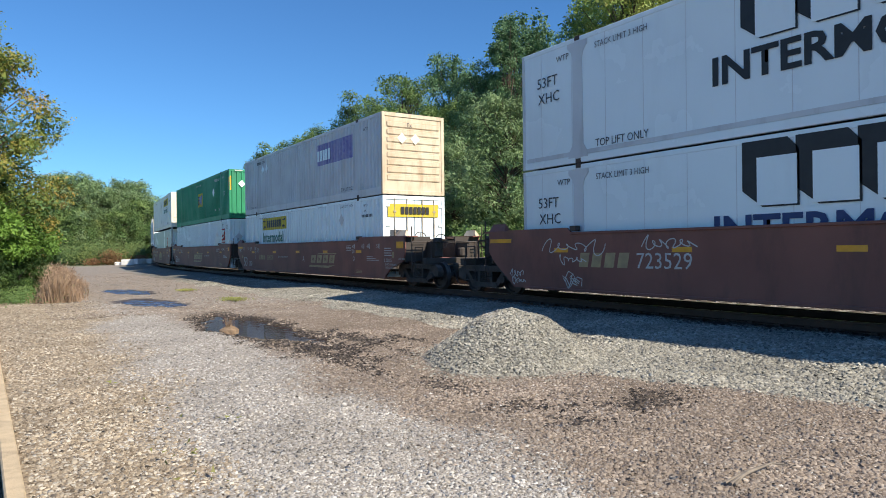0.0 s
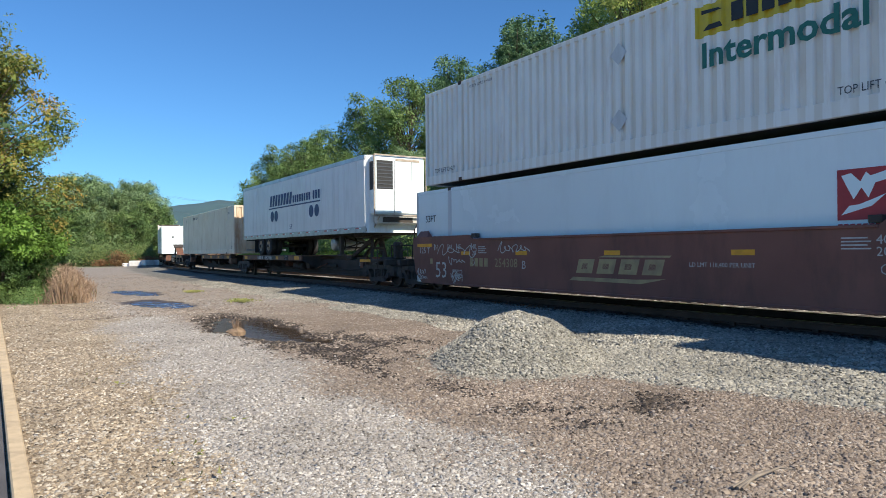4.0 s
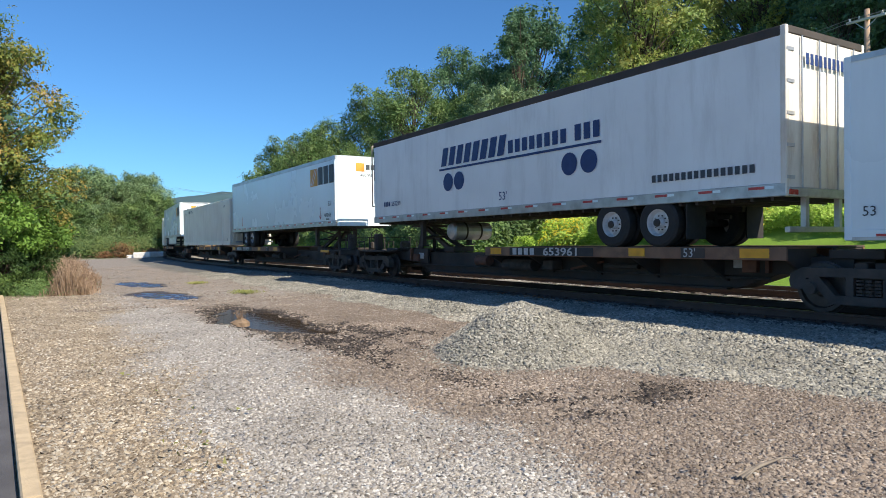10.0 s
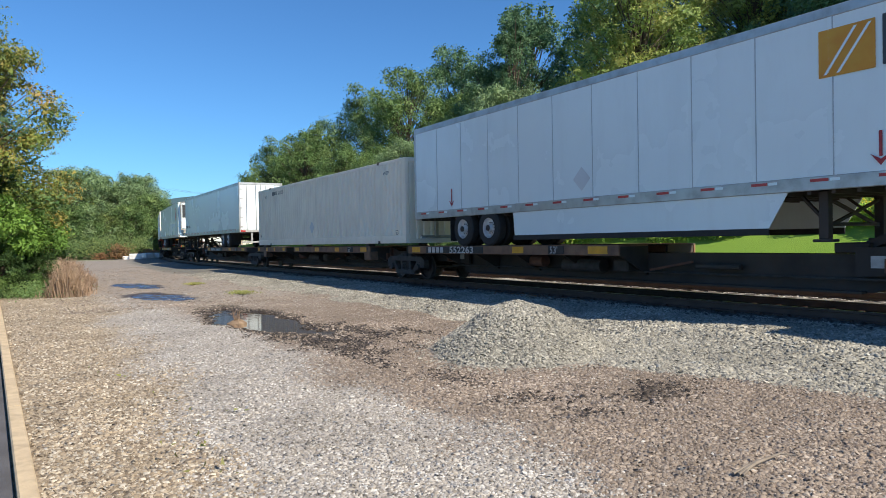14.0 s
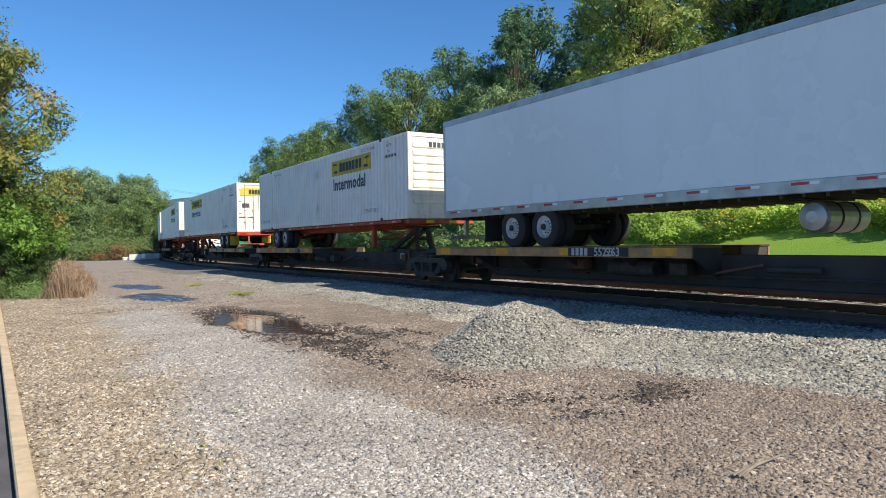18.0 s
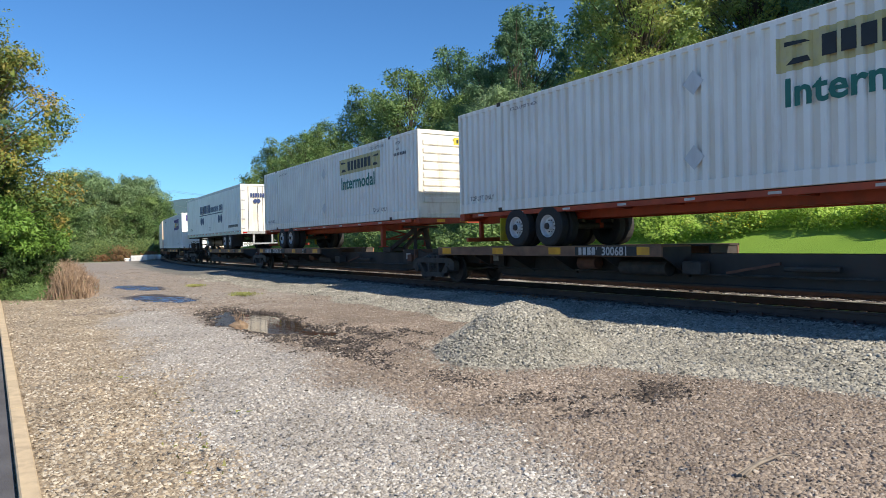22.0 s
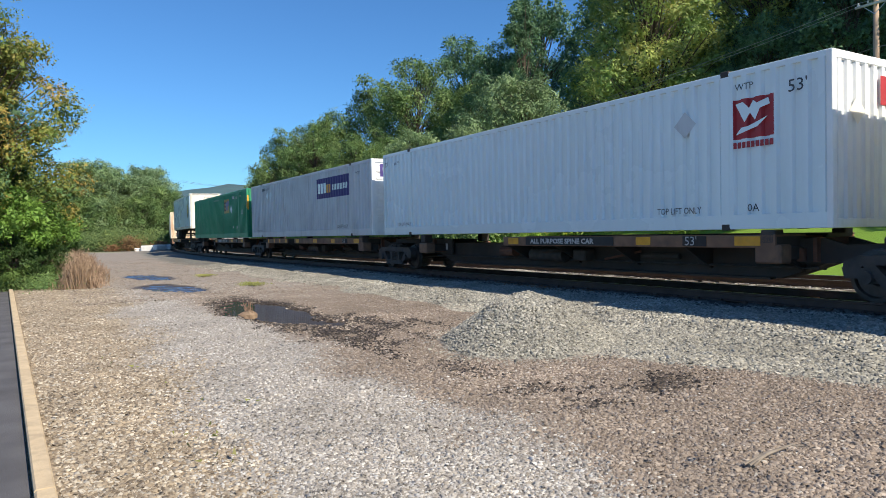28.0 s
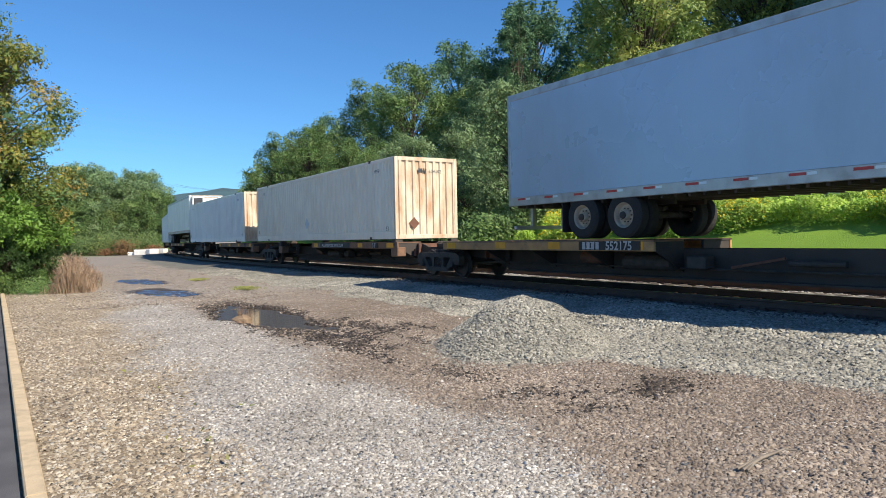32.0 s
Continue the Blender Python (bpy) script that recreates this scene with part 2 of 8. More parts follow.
    "driftwood": surf("dry_grey_wood", (0.24, 0.205, 0.165), (0.15, 0.125, 0.10), 0.9, scale=8.0, bump=0.4),
    "clod": surf("brown_earth", (0.27, 0.19, 0.12), (0.17, 0.115, 0.075), 0.95, scale=9.0, bump=0.6),
    "cone": surf("orange_plastic_cone", (0.70, 0.16, 0.02), None, 0.5),
    "white_block": surf("white_painted_concrete", (0.72, 0.71, 0.68), (0.6, 0.58, 0.55), 0.8, scale=2.0, bump=0.3),
    # blue-green tone has the distance haze mixed into the base colour
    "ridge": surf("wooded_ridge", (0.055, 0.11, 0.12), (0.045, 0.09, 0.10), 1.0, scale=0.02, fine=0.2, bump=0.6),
}


# ---- mesh helpers ----
class Mesh:
    """Collects corners and faces, then becomes one mesh."""

    def __init__(self):
        self.v, self.f = [], []

    def add(self, vs, fs):
        n = len(self.v)
        self.v += [tuple(p) for p in vs]
        self.f += [tuple(n + i for i in f) for f in fs]
        return self

    def box(self, x0, x1, y0, y1, z0, z1, c=0.0):
        """A box, its edges cut by c."""
        x0, x1, y0, y1, z0, z1 = min(x0, x1), max(x0, x1), min(y0, y1), max(y0, y1), min(z0, z1), max(z0, z1)
        if c <= 0:
            vs = [(x, y, z) for x in (x0, x1) for y in (y0, y1) for z in (z0, z1)]
            return self.add(vs, [(0, 1, 3, 2), (4, 6, 7, 5), (0, 4, 5, 1), (2, 3, 7, 6), (0, 2, 6, 4), (1, 5, 7, 3)])
        X, Y, Z = (x0, x1), (y0, y1), (z0, z1)
        sg = (1, -1)
        vs, idx = [], {}
        for i in (0, 1):
            for j in (0, 1):
                for k in (0, 1):
                    for a in range(3):
                        p = [X[i] + (c * sg[i] if a != 0 else 0), Y[j] + (c * sg[j] if a != 1 else 0), Z[k] + (c * sg[k] if a != 2 else 0)]
                        idx[i, j, k, a] = len(vs)
                        vs.append(p)
        fs = [tuple(idx[q] for q in [(0, 0, 0, 0), (0, 0, 1, 0), (0, 1, 1, 0), (0, 1, 0, 0)]), tuple(idx[q] for q in [(1, 0, 0, 0), (1, 1, 0, 0), (1, 1, 1, 0), (1, 0, 1, 0)]),
              tuple(idx[q] for q in [(0, 0, 0, 1), (1, 0, 0, 1), (1, 0, 1, 1), (0, 0, 1, 1)]), tuple(idx[q] for q in [(0, 1, 0, 1), (0, 1, 1, 1), (1, 1, 1, 1), (1, 1, 0, 1)]),
              tuple(idx[q] for q in [(0, 0, 0, 2), (0, 1, 0, 2), (1, 1, 0, 2), (1, 0, 0, 2)]), tuple(idx[q] for q in [(0, 0, 1, 2), (1, 0, 1, 2), (1, 1, 1, 2), (0, 1, 1, 2)])]
        for i in (0, 1):
            for j in (0, 1):
                fs.append((idx[i, j, 0, 0], idx[i, j, 1, 0], idx[i, j, 1, 1], idx[i, j, 0, 1]))
                fs.append((idx[i, 0, j, 0], idx[i, 1, j, 0], idx[i, 1, j, 2], idx[i, 0, j, 2]))
                fs.append((idx[0, i, j, 1], idx[1, i, j, 1], idx[1, i, j, 2], idx[0, i, j, 2]))
                for k in (0, 1):
                    fs.append((idx[i, j, k, 0], idx[i, j, k, 1], idx[i, j, k, 2]))
        return self.add(vs, fs)

    def bar(self, p, q, w, h=None, up=(0, 0, 1)):
        """A straight bar of section w by h from p to q."""
        p, q, h = Vector(p), Vector(q), h or w
        d = (q - p).normalized()
        s = d.cross(Vector(up))
        s = (s if s.length > 1e-3 else d.cross(Vector((0, 1, 0)))).normalized()
        u = s.cross(d)
        vs = [e + s * a * w / 2 + u * b * h / 2 for e in (p, q) for a, b in ((-1, -1), (1, -1), (1, 1), (-1, 1))]
        return self.add(vs, [(0, 1, 2, 3), (7, 6, 5, 4), (0, 4, 5, 1), (1, 5, 6, 2), (2, 6, 7, 3), (3, 7, 4, 0)])

    def tube(self, p, q, r0, r1=None, n=12, caps=True):
        p, q, r1 = Vector(p), Vector(q), r0 if r1 is None else r1
        d = (q - p).normalized()
        s = d.cross(Vector((0, 0, 1)))
        s = (s if s.length > 1e-3 else Vector((1, 0, 0))).normalized()
        u = s.cross(d)
        vs = [e + (s * math.cos(a) + u * math.sin(a)) * r for e, r in ((p, r0), (q, r1)) for a in (2 * math.pi * i / n for i in range(n))]
        fs = [(i, (i + 1) % n, n + (i + 1) % n, n + i) for i in range(n)]
        if caps:
            fs += [tuple(range(n - 1, -1, -1)), tuple(range(n, 2 * n))]
        return self.add(vs, fs)

    def hand_wheel(self, x, y, z, r):
        """A spoked hand wheel facing along x."""
        n = 16
        pts = [(x, y + r * math.cos(2 * math.pi * i / n), z + r * math.sin(2 * math.pi * i / n)) for i in range(n)]
        for i in range(n):
            self.tube(pts[i], pts[(i + 1) % n], 0.014, n=6, caps=False)
        for i in range(0, n, 4):
            self.tube((x, y, z), pts[i], 0.010, n=5, caps=False)
        return self.tube((x - 0.04, y, z), (x + 0.04, y, z), 0.03, n=8)

    def lathe_y(self, x, y, z, prof, n=20, caps=(True, True)):
        """Turns a profile of (radius, offset along y) about the y axis through (x, z)."""
        vs = [(x + r * math.cos(a), y + o, z + r * math.sin(a)) for r, o in prof for a in (2 * math.pi * i / n for i in range(n))]
        fs = [(k * n + i, k * n + (i + 1) % n, (k + 1) * n + (i + 1) % n, (k + 1) * n + i) for k in range(len(prof) - 1) for i in range(n)]
        fs += [tuple(range(n))] * caps[0] + [tuple(range((len(prof) - 1) * n, len(prof) * n))] * caps[1]
        return self.add(vs, fs)

    def plate_y(self, outline, y0, y1):
        """An outline of (x, z) corners, thickened from y0 to y1."""
        n = len(outline)
        vs = [(x, y, z) for y in (y0, y1) for x, z in outline]
        return self.add(vs, [tuple(range(n)), tuple(range(2 * n - 1, n - 1, -1))] + [(i, n + i, n + (i + 1) % n, (i + 1) % n) for i in range(n)])

    def done(self, name="mesh"):
        me = bpy.data.meshes.new(name)
        me.from_pydata(self.v, [], self.f)
        me.update()
        return me


CACHE = {}


def part(name, mesh, material, parent, label="", at=None, smooth=False, key=None):
    """Links a mesh as one object under a thing or a part. Alike pieces share their mesh under the same key."""
    if key is not None and (key, material) in CACHE:
        me = CACHE[key, material]
    else:
        me = mesh().done(name) if callable(mesh) else mesh if isinstance(mesh, bpy.types.Mesh) else mesh.done(name)
        me.materials.append(M[material] if isinstance(material, str) else material)
        if smooth:
            me.shade_smooth()
        if key is not None:
            CACHE[key, material] = me
    ob = new(name, me)
    ob.parent = parent
    if at is not None:
        ob.matrix_basis = at if isinstance(at, Matrix) else Matrix.Translation(at)
    if label:
        ob["label"] = label
    return ob


def thing(name, label, category, group="", m=None):
    ob = new(name)
    ob.empty_display_size = 0.3
    if m is not None:
        ob.matrix_basis = m
    return tagged(ob, label, category, group)


def text_mesh(s, size, spacing=1.0, bold=0.0):
    key = ("text", s, size, bold)
    if key not in CACHE:
        cu = bpy.data.curves.new("text", "FONT")
        cu.body, cu.size, cu.space_character, cu.offset = s, size, spacing, bold
        cu.fill_mode, cu.resolution_u = "FRONT", 2
        ob = bpy.data.objects.new("text", cu)
        me = bpy.data.meshes.new_from_object(ob)
        bpy.data.objects.remove(ob)
        bpy.data.curves.remove(cu)
        CACHE[key] = me
    return CACHE[key].copy()


# ---- the line: straight past the viewer, then bending away ----
TRACK_Y, BEND_X, BEND_R = 12.375, -43.0, 280.0
RAIL_TOP = 0.38


def on_line(s, side=0.0):
    """The place and heading at s metres along the line; side: metres to the far side."""
    if s >= BEND_X:
        return s, TRACK_Y + side, 0.0
    a = (BEND_X - s) / BEND_R
    r = BEND_R - side
    return BEND_X - r * math.sin(a), TRACK_Y + BEND_R - r * math.cos(a), -a


def line_offset(x, y):
    """Signed distance from the track's centre line, positive on the far side (arrays)."""
    bent = BEND_R - np.hypot(x - BEND_X, y - TRACK_Y - BEND_R)
    return np.where(x >= BEND_X, y - TRACK_Y, bent)


# ---- ground ----
def sstep(a, b, v):
    t = np.clip((v - a) / (b - a), 0, 1)
    return t * t * (3 - 2 * t)


PILE = (-8.15, 6.5)
PUDDLES = [(-14.9, 4.45, 3.6, 0.95, 0.0), (-24.2, 3.9, 2.2, 0.9, 0.15), (-31.0, 4.2, 2.5, 0.85, 0.1)]


def wave(x, y, k=1.0):
    return (np.sin(x * 1.3 * k + 1.7 * np.sin(y * 0.9 * k)) + np.sin(y * 1.7 * k + 1.3 * np.sin(x * 0.7 * k + 2)) + np.sin((x + y) * 2.3 * k + 0.6)) / 3


def puddle_rim(k, x, y):
    """0 in the middle of a puddle, about 1 on its ragged rim."""
    cx, cy, a, b, w = PUDDLES[k]
    ca, sa = math.cos(w), math.sin(w)
    e = np.hypot(((x - cx) * ca + (y - cy) * sa) / a, (-(x - cx) * sa + (y - cy) * ca) / b)
    return e + 0.20 * wave(x, y, 1.3) + 0.16 * wave(x + 3, y, 3.7) + 0.12 * wave(x, y + 5, 8.3)


# damp patches: centre, reach along and across the yard, strength
STAINS = [(-4.93, 5.78, 0.38, 0.75, 0.8), (-5.15, 5.2, 0.40, 0.45, 0.5), (-5.55, 4.6, 0.32, 0.40, 0.65), (-4.75, 4.7, 0.3, 0.35, 0.45), (-6.8, 4.45, 0.6, 0.3, 0.5),
          (-11.4, 4.4, 2.2, 0.75, 1.15), (-10.0, 4.2, 1.6, 0.4, 0.8), (-11.6, 5.45, 1.9, 0.35, 0.8), (-8.9, 4.15, 1.3, 0.22, 0.55), (-10.9, 6.2, 1.2, 0.14, 0.6), (-9.3, 5.3, 1.0, 0.16, 0.55), (-38.0, 4.6, 2.2, 0.3, 0.6)]


def dampness(x, y):
    """How wet and dark the dirt is, 0 to 1."""
    d = np.zeros_like(x)
    for k in range(len(PUDDLES)):
        d = np.maximum(d, 1 - sstep(0.85, 1.2, puddle_rim(k, x, y)))
    for cx, cy, a, b, k in STAINS:
        e = np.hypot((x - cx) / a, (y - cy) / b) + 0.5 * wave(x, y, 2.3) + 0.4 * wave(x, y, 6.1) + 0.3 * wave(x, y, 13.7)
        d = np.maximum(d, 0.85 * k * (1 - sstep(0.1, 1.4, e)))
    return d


def heap_r(x, y):
    """0 at the top of the stone heap, 1 at its foot."""
    px, py = x - PILE[0], y - PILE[1]
    u, v = px * 0.78 - py * 0.62, px * 0.62 + py * 0.78
    return np.hypot(u / 1.75, v / 1.32) * (1 + 0.06 * wave(x, y, 1.4))


def ground_z(x, y):
    d = line_offset(x, y)
    z = 0.03 * wave(x, y, 0.5) * sstep(0.5, 3, y) + 0.012 * wave(x, y, 2.1)
    # ballast bed
    bed = 0.185 * (1 - sstep(2.0, 4.6 + 0.25 * wave(x, y, 0.8), np.abs(d))) + 0.015 * wave(x, y, 3.0) * (np.abs(d) < 3.5)
    bed = np.where(d > 0, 0.175 + 0.01 * wave(x, y, 3.0), bed)
    near = d < 5.6
    z = np.where(near, z + bed, z)
    # loose heap of stone
    heap = 0.93 * np.clip(1 - heap_r(x, y), 0, 1) * (1 + 0.05 * wave(x, y, 2.4))
    heap = np.minimum(heap, 0.50 + 0.45 * (heap - 0.42))
    # low windrow of spilt ballast running on from the heap
    row = 0.05 * np.exp(-(((y - 8.75) / 0.75) ** 2)) * sstep(-9.0, -6.0, x) * (1 + 0.3 * wave(x, y, 1.2))
    heap = np.maximum(heap, row)
    z = z + heap * (d < -1.8)
    # puddle hollows
    for k in range(len(PUDDLES)):
        z = z - 0.10 * (1 - sstep(0.5, 1.2, puddle_rim(k, x, y)))
    # lawn and wooded slope beyond the line
    up = 0.12 + 1.7 * sstep(5.4, 12.5, d) + 0.115 * np.clip(d - 10, 0, 14) + 0.30 * np.clip(d - 24, 0, 40) + 0.05 * np.clip(d - 64, 0, 100)
    z = np.where(~near, up + 0.04 * wave(x, y, 0.4), z)
    # tarmac to the viewer's other side, level with the kerb
    z = np.where(y < KERB_Y(x) - 0.02, -0.02, z)
    return z


def KERB_Y(x):
    return 0.239 + 0.028 * x


def spread(lo, hi, step, a, b, grow=1.22):
    """Even steps from lo to hi, growing outwards to a and b."""
    mid = list(np.arange(lo, hi + step / 2, step))
    s, left = step, []
    p = lo
    while p > a:
        s *= grow
        p -= s
        left.append(p)
    s, right, p = step, [], mid[-1]
    while p < b:
        s *= grow
        p += s
        right.append(p)
    return np.array(left[::-1] + mid + right)


gx, gy = spread(-36, 4, 0.12, -2600, 2600), spread(-1.2, 15, 0.11, -2600, 2600)
GX, GY = np.meshgrid(gx, gy, indexing="ij")
GZ = ground_z(GX, GY)
nx, ny = len(gx), len(gy)
gv = np.stack([GX, GY, GZ], -1).reshape(-1, 3)
gi = (np.arange(nx - 1)[:, None] * ny + np.arange(ny - 1)[None, :]).reshape(-1)
gf = np.stack([gi, gi + ny, gi + ny + 1, gi + 1], -1)
gm = bpy.data.meshes.new("ground")
gm.from_pydata(gv.tolist(), [], gf.tolist())
gm.shade_smooth()
gd = line_offset(GX, GY)
def spill_of(x, y):
    """1 on the spread of grey stone between the heap and the track, 0 on the brown lane."""
    foot = 6.35 + 0.30 * (x + 6.5) + 0.12 * wave(x, y, 1.7) + 0.08 * wave(x, y, 4.3)
    return sstep(-0.25, 0.3, y - foot) * sstep(-8.3, -7.2, x)


def lane_of(x, y):
    """1 in the worn brown wheel lane, 0 on the loose gravel."""
    edge = 3.3 + 0.5 * sstep(-7, -12, x) - 1.5 * sstep(-13, -28, x)
    return sstep(-0.55, 0.65, y - edge + 0.35 * wave(x, y, 1.1) + 0.2 * wave(x, y, 3.1)) * (1 - 0.55 * sstep(-14, -24, x))


def tan_of(x, y):
    """1 on the sandy strip beside the kerb, 0 on the pale gravel."""
    return sstep(0.55, -0.55, y - 1.25 - 0.05 * (-x - 5) + 0.35 * wave(x, y, 0.9) + 0.2 * wave(x, y, 2.9))


# covers: red = ballast, green = grass, blue = wet dark dirt
c_bal = np.maximum(1 - sstep(4.1, 4.7, np.abs(gd) + 0.35 * wave(GX, GY, 0.9)), 1 - sstep(0.92, 1.06, heap_r(GX, GY))) * (gd < 2.6)
c_bal = np.maximum(c_bal, spill_of(GX, GY) * (gd < 0))
c_bal = np.where(gd > 0, (gd < 5.6) * 0.55, c_bal)
c_gra = sstep(5.5, 6.0, gd)
c_gra = np.maximum(c_gra, sstep(-97, -104, GX) * (GY < 60) * sstep(-7, -9, gd))
c_gra = np.maximum(c_gra, sstep(1.0, -0.8, GY) * sstep(-26.5, -29, GX))
c_wet = dampness(GX, GY)
# worn wheel lane of brown dirt between the pale gravel and the ballast
lane = lane_of(GX, GY)
tone = tan_of(GX, GY)
cov = gm.color_attributes.new("cover", "FLOAT_COLOR", "POINT")
cols = np.stack([c_bal, c_gra, c_wet, lane * (c_bal < 0.5)], -1).reshape(-1)
cov.data.foreach_set("color", cols.astype(np.float32))
ton = gm.color_attributes.new("tone", "FLOAT_COLOR", "POINT")
ton.data.foreach_set("color", np.stack([tone] * 4, -1).reshape(-1).astype(np.float32))


def ground_material():
    m = bpy.data.materials.new("gravel_ground")
    m.use_nodes = True
    nt, b = m.node_tree, m.node_tree.nodes["Principled BSDF"]
    N, K = nt.nodes.new, nt.links.new
    tc, at = N("ShaderNodeTexCoord"), N("ShaderNodeAttribute")
    at.attribute_name = "cover"
    sp = N("ShaderNodeSeparateColor")
    K(at.outputs["Color"], sp.inputs[0])

    def tex(kind, scale, **kw):
        n = N(kind)
        n.inputs["Scale"].default_value = scale
        for k, v in kw.items():
            n.inputs[k].default_value = v
        K(tc.outputs["Object"], n.inputs["Vector"])
        return n

    def mix(f, a, c, mode="MIX"):
        n = N("ShaderNodeMixRGB")
        n.blend_type = mode
        for i, v in ((0, f), (1, a), (2, c)):
            if isinstance(v, bpy.types.NodeSocket):
                K(v, n.inputs[i])
            else:
                n.inputs[i].default_value = v if i == 0 else (*v, 1)
        return n.outputs[0]

    def ramp(v, p0, p1, c0=(0, 0, 0), c1=(1, 1, 1)):
        n = N("ShaderNodeValToRGB")
        e = n.color_ramp.elements
        e[0].position, e[1].position, e[0].color, e[1].color = p0, p1, (*c0, 1), (*c1, 1)
        K(v, n.inputs[0])
        return n.outputs[0]

    big, mid, fine = tex("ShaderNodeTexNoise", 0.35, Detail=6), tex("ShaderNodeTexNoise", 2.2, Detail=6, Roughness=0.65), tex("ShaderNodeTexNoise", 24, Detail=4)
    v1, v2 = tex("ShaderNodeTexVoronoi", 26.0), tex("ShaderNodeTexVoronoi", 55.0)
    v3 = tex("ShaderNodeTexVoronoi", 17.0)
    gs = N("ShaderNodeSeparateColor")
    K(v1.outputs["Color"], gs.inputs[0])
    hs = N("ShaderNodeSeparateColor")
    K(v2.outputs["Color"], hs.inputs[0])
    bs = N("ShaderNodeSeparateColor")
    K(v3.outputs["Color"], bs.inputs[0])
    stones = mix(0.5, ramp(gs.outputs[0], 0.0, 1.0, (0.19, 0.17, 0.145), (0.62, 0.58, 0.53)), ramp(hs.outputs[1], 0.0, 1.0, (0.19, 0.165, 0.14), (0.56, 0.53, 0.49)))
    stones = mix(0.35, stones, ramp(mid.outputs["Fac"], 0.3, 0.75, (0.30, 0.265, 0.23), (0.48, 0.45, 0.41)))
    at2 = N("ShaderNodeAttribute")
    at2.attribute_name = "tone"
    sandy = mix(0.4, ramp(gs.outputs[1], 0.0, 1.0, (0.16, 0.12, 0.08), (0.56, 0.48, 0.37)), ramp(mid.outputs["Fac"], 0.3, 0.75, (0.25, 0.19, 0.13), (0.42, 0.34, 0.24)))
    stones = mix(at2.outputs["Fac"], stones, sandy)
    dirt = mix(0.55, ramp(hs.outputs[0], 0, 1, (0.11, 0.086, 0.066), (0.32, 0.262, 0.21)), ramp(mid.outputs["Fac"], 0.3, 0.7, (0.165, 0.125, 0.098), (0.26, 0.205, 0.165)))
    col = mix(at.outputs["Alpha"], stones, dirt)
    # ballast ground darker than its stones: gap shade put into the colour
    bal = mix(0.25, ramp(bs.outputs[0], 0, 1, (0.10, 0.096, 0.084), (0.27, 0.26, 0.225)), ramp(big.outputs["Fac"], 0.3, 0.7, (0.17, 0.16, 0.14), (0.30, 0.295, 0.265)))
    col = mix(sp.outputs[0], col, bal)
    gras = mix(0.5, ramp(fine.outputs["Fac"], 0.3, 0.7, (0.12, 0.23, 0.026), (0.25, 0.41, 0.057)), ramp(big.outputs["Fac"], 0.3, 0.7, (0.16, 0.30, 0.035), (0.23, 0.37, 0.052)))
    col = mix(sp.outputs[1], col, gras)
    tuft = N("ShaderNodeMath")
    tuft.operation = "MULTIPLY"
    wetn = mix(1.0, ramp(fine.outputs["Fac"], 0.25, 0.6), sp.outputs[2], "MULTIPLY")
    wet = ramp(mix(0.5, wetn, sp.outputs[2]), 0.25, 0.75)
    col = mix(wet, col, mix(1.0, col, (0.22, 0.20, 0.19), "MULTIPLY"))
    # all ground tones lowered, so gaps between stones look shaded
    K(mix(1.0, col, (0.88, 0.87, 0.86), "MULTIPLY"), b.inputs["Base Color"])
    rg = N("ShaderNodeMapRange")
    rg.inputs["To Min"].default_value, rg.inputs["To Max"].default_value = 0.95, 0.5
    K(wet, rg.inputs[0])
    K(rg.outputs[0], b.inputs["Roughness"])
    b.inputs["Specular IOR Level"].default_value = 0.25
    hgt = mix(0.5, mix(sp.outputs[0], v1.outputs["Distance"], v3.outputs["Distance"]), fine.outputs["Fac"])
    bp = N("ShaderNodeBump")
    bp.inputs["Strength"].default_value, bp.inputs["Distance"].default_value = 0.9, 0.03
    bp.invert = True
    K(hgt, bp.inputs["Height"])
    K(bp.outputs[0], b.inputs["Normal"])
    return m


M["ground"] = ground_material()
gm.materials.append(M["ground"])
ground = tagged(new("ground", gm), "gravel yard with worn dirt lane, ballast bed and grassy slope", "ground", kind="structure")

# ---- kerb and tarmac ----
def kerb():
    me = Mesh()
    for i, x0 in enumerate(np.arange(-26.3, 4, 3.05)):
        x1 = x0 + 3.03
        a, b = KERB_Y(x0), KERB_Y(x1)
        vs = [(x, k + dy, z) for x, k in ((x0, a), (x1, b)) for dy, z in ((-0.12, -0.2), (0.0, -0.2), (0.0, 0.062), (-0.012, 0.075), (-0.108, 0.075), (-0.12, 0.062))]
        me.add(vs, [(0, 1, 2, 3, 4, 5), (11, 10, 9, 8, 7, 6)] + [(j, j + 6, (j + 1) % 6 + 6, (j + 1) % 6) for j in range(6)])
    ob = new("kerb", me.done())
    ob.data.materials.append(M["kerb"])
    return tagged(ob, "sandy concrete kerb beside the gravel yard", "kerb", kind="structure")


kerb()
tm = Mesh()
tm.add([(-26.4, KERB_Y(-26.4) - 0.135, 0.0), (5, KERB_Y(5) - 0.135, 0.0), (5, -9, 0.0), (-26.4, -9, 0.0), (-26.4, KERB_Y(-26.4) - 0.135, -0.2), (5, KERB_Y(5) - 0.135, -0.2), (5, -9, -0.2), (-26.4, -9, -0.2)],
       [(3, 2, 1, 0), (4, 5, 6, 7), (0, 1, 5, 4), (1, 2, 6, 5), (2, 3, 7, 6), (3, 0, 4, 7)])
tarmac = new("pavement", tm.done())
tarmac.data.materials.append(M["asphalt"])
tagged(tarmac, "dark asphalt strip behind the kerb", "pavement", kind="structure")


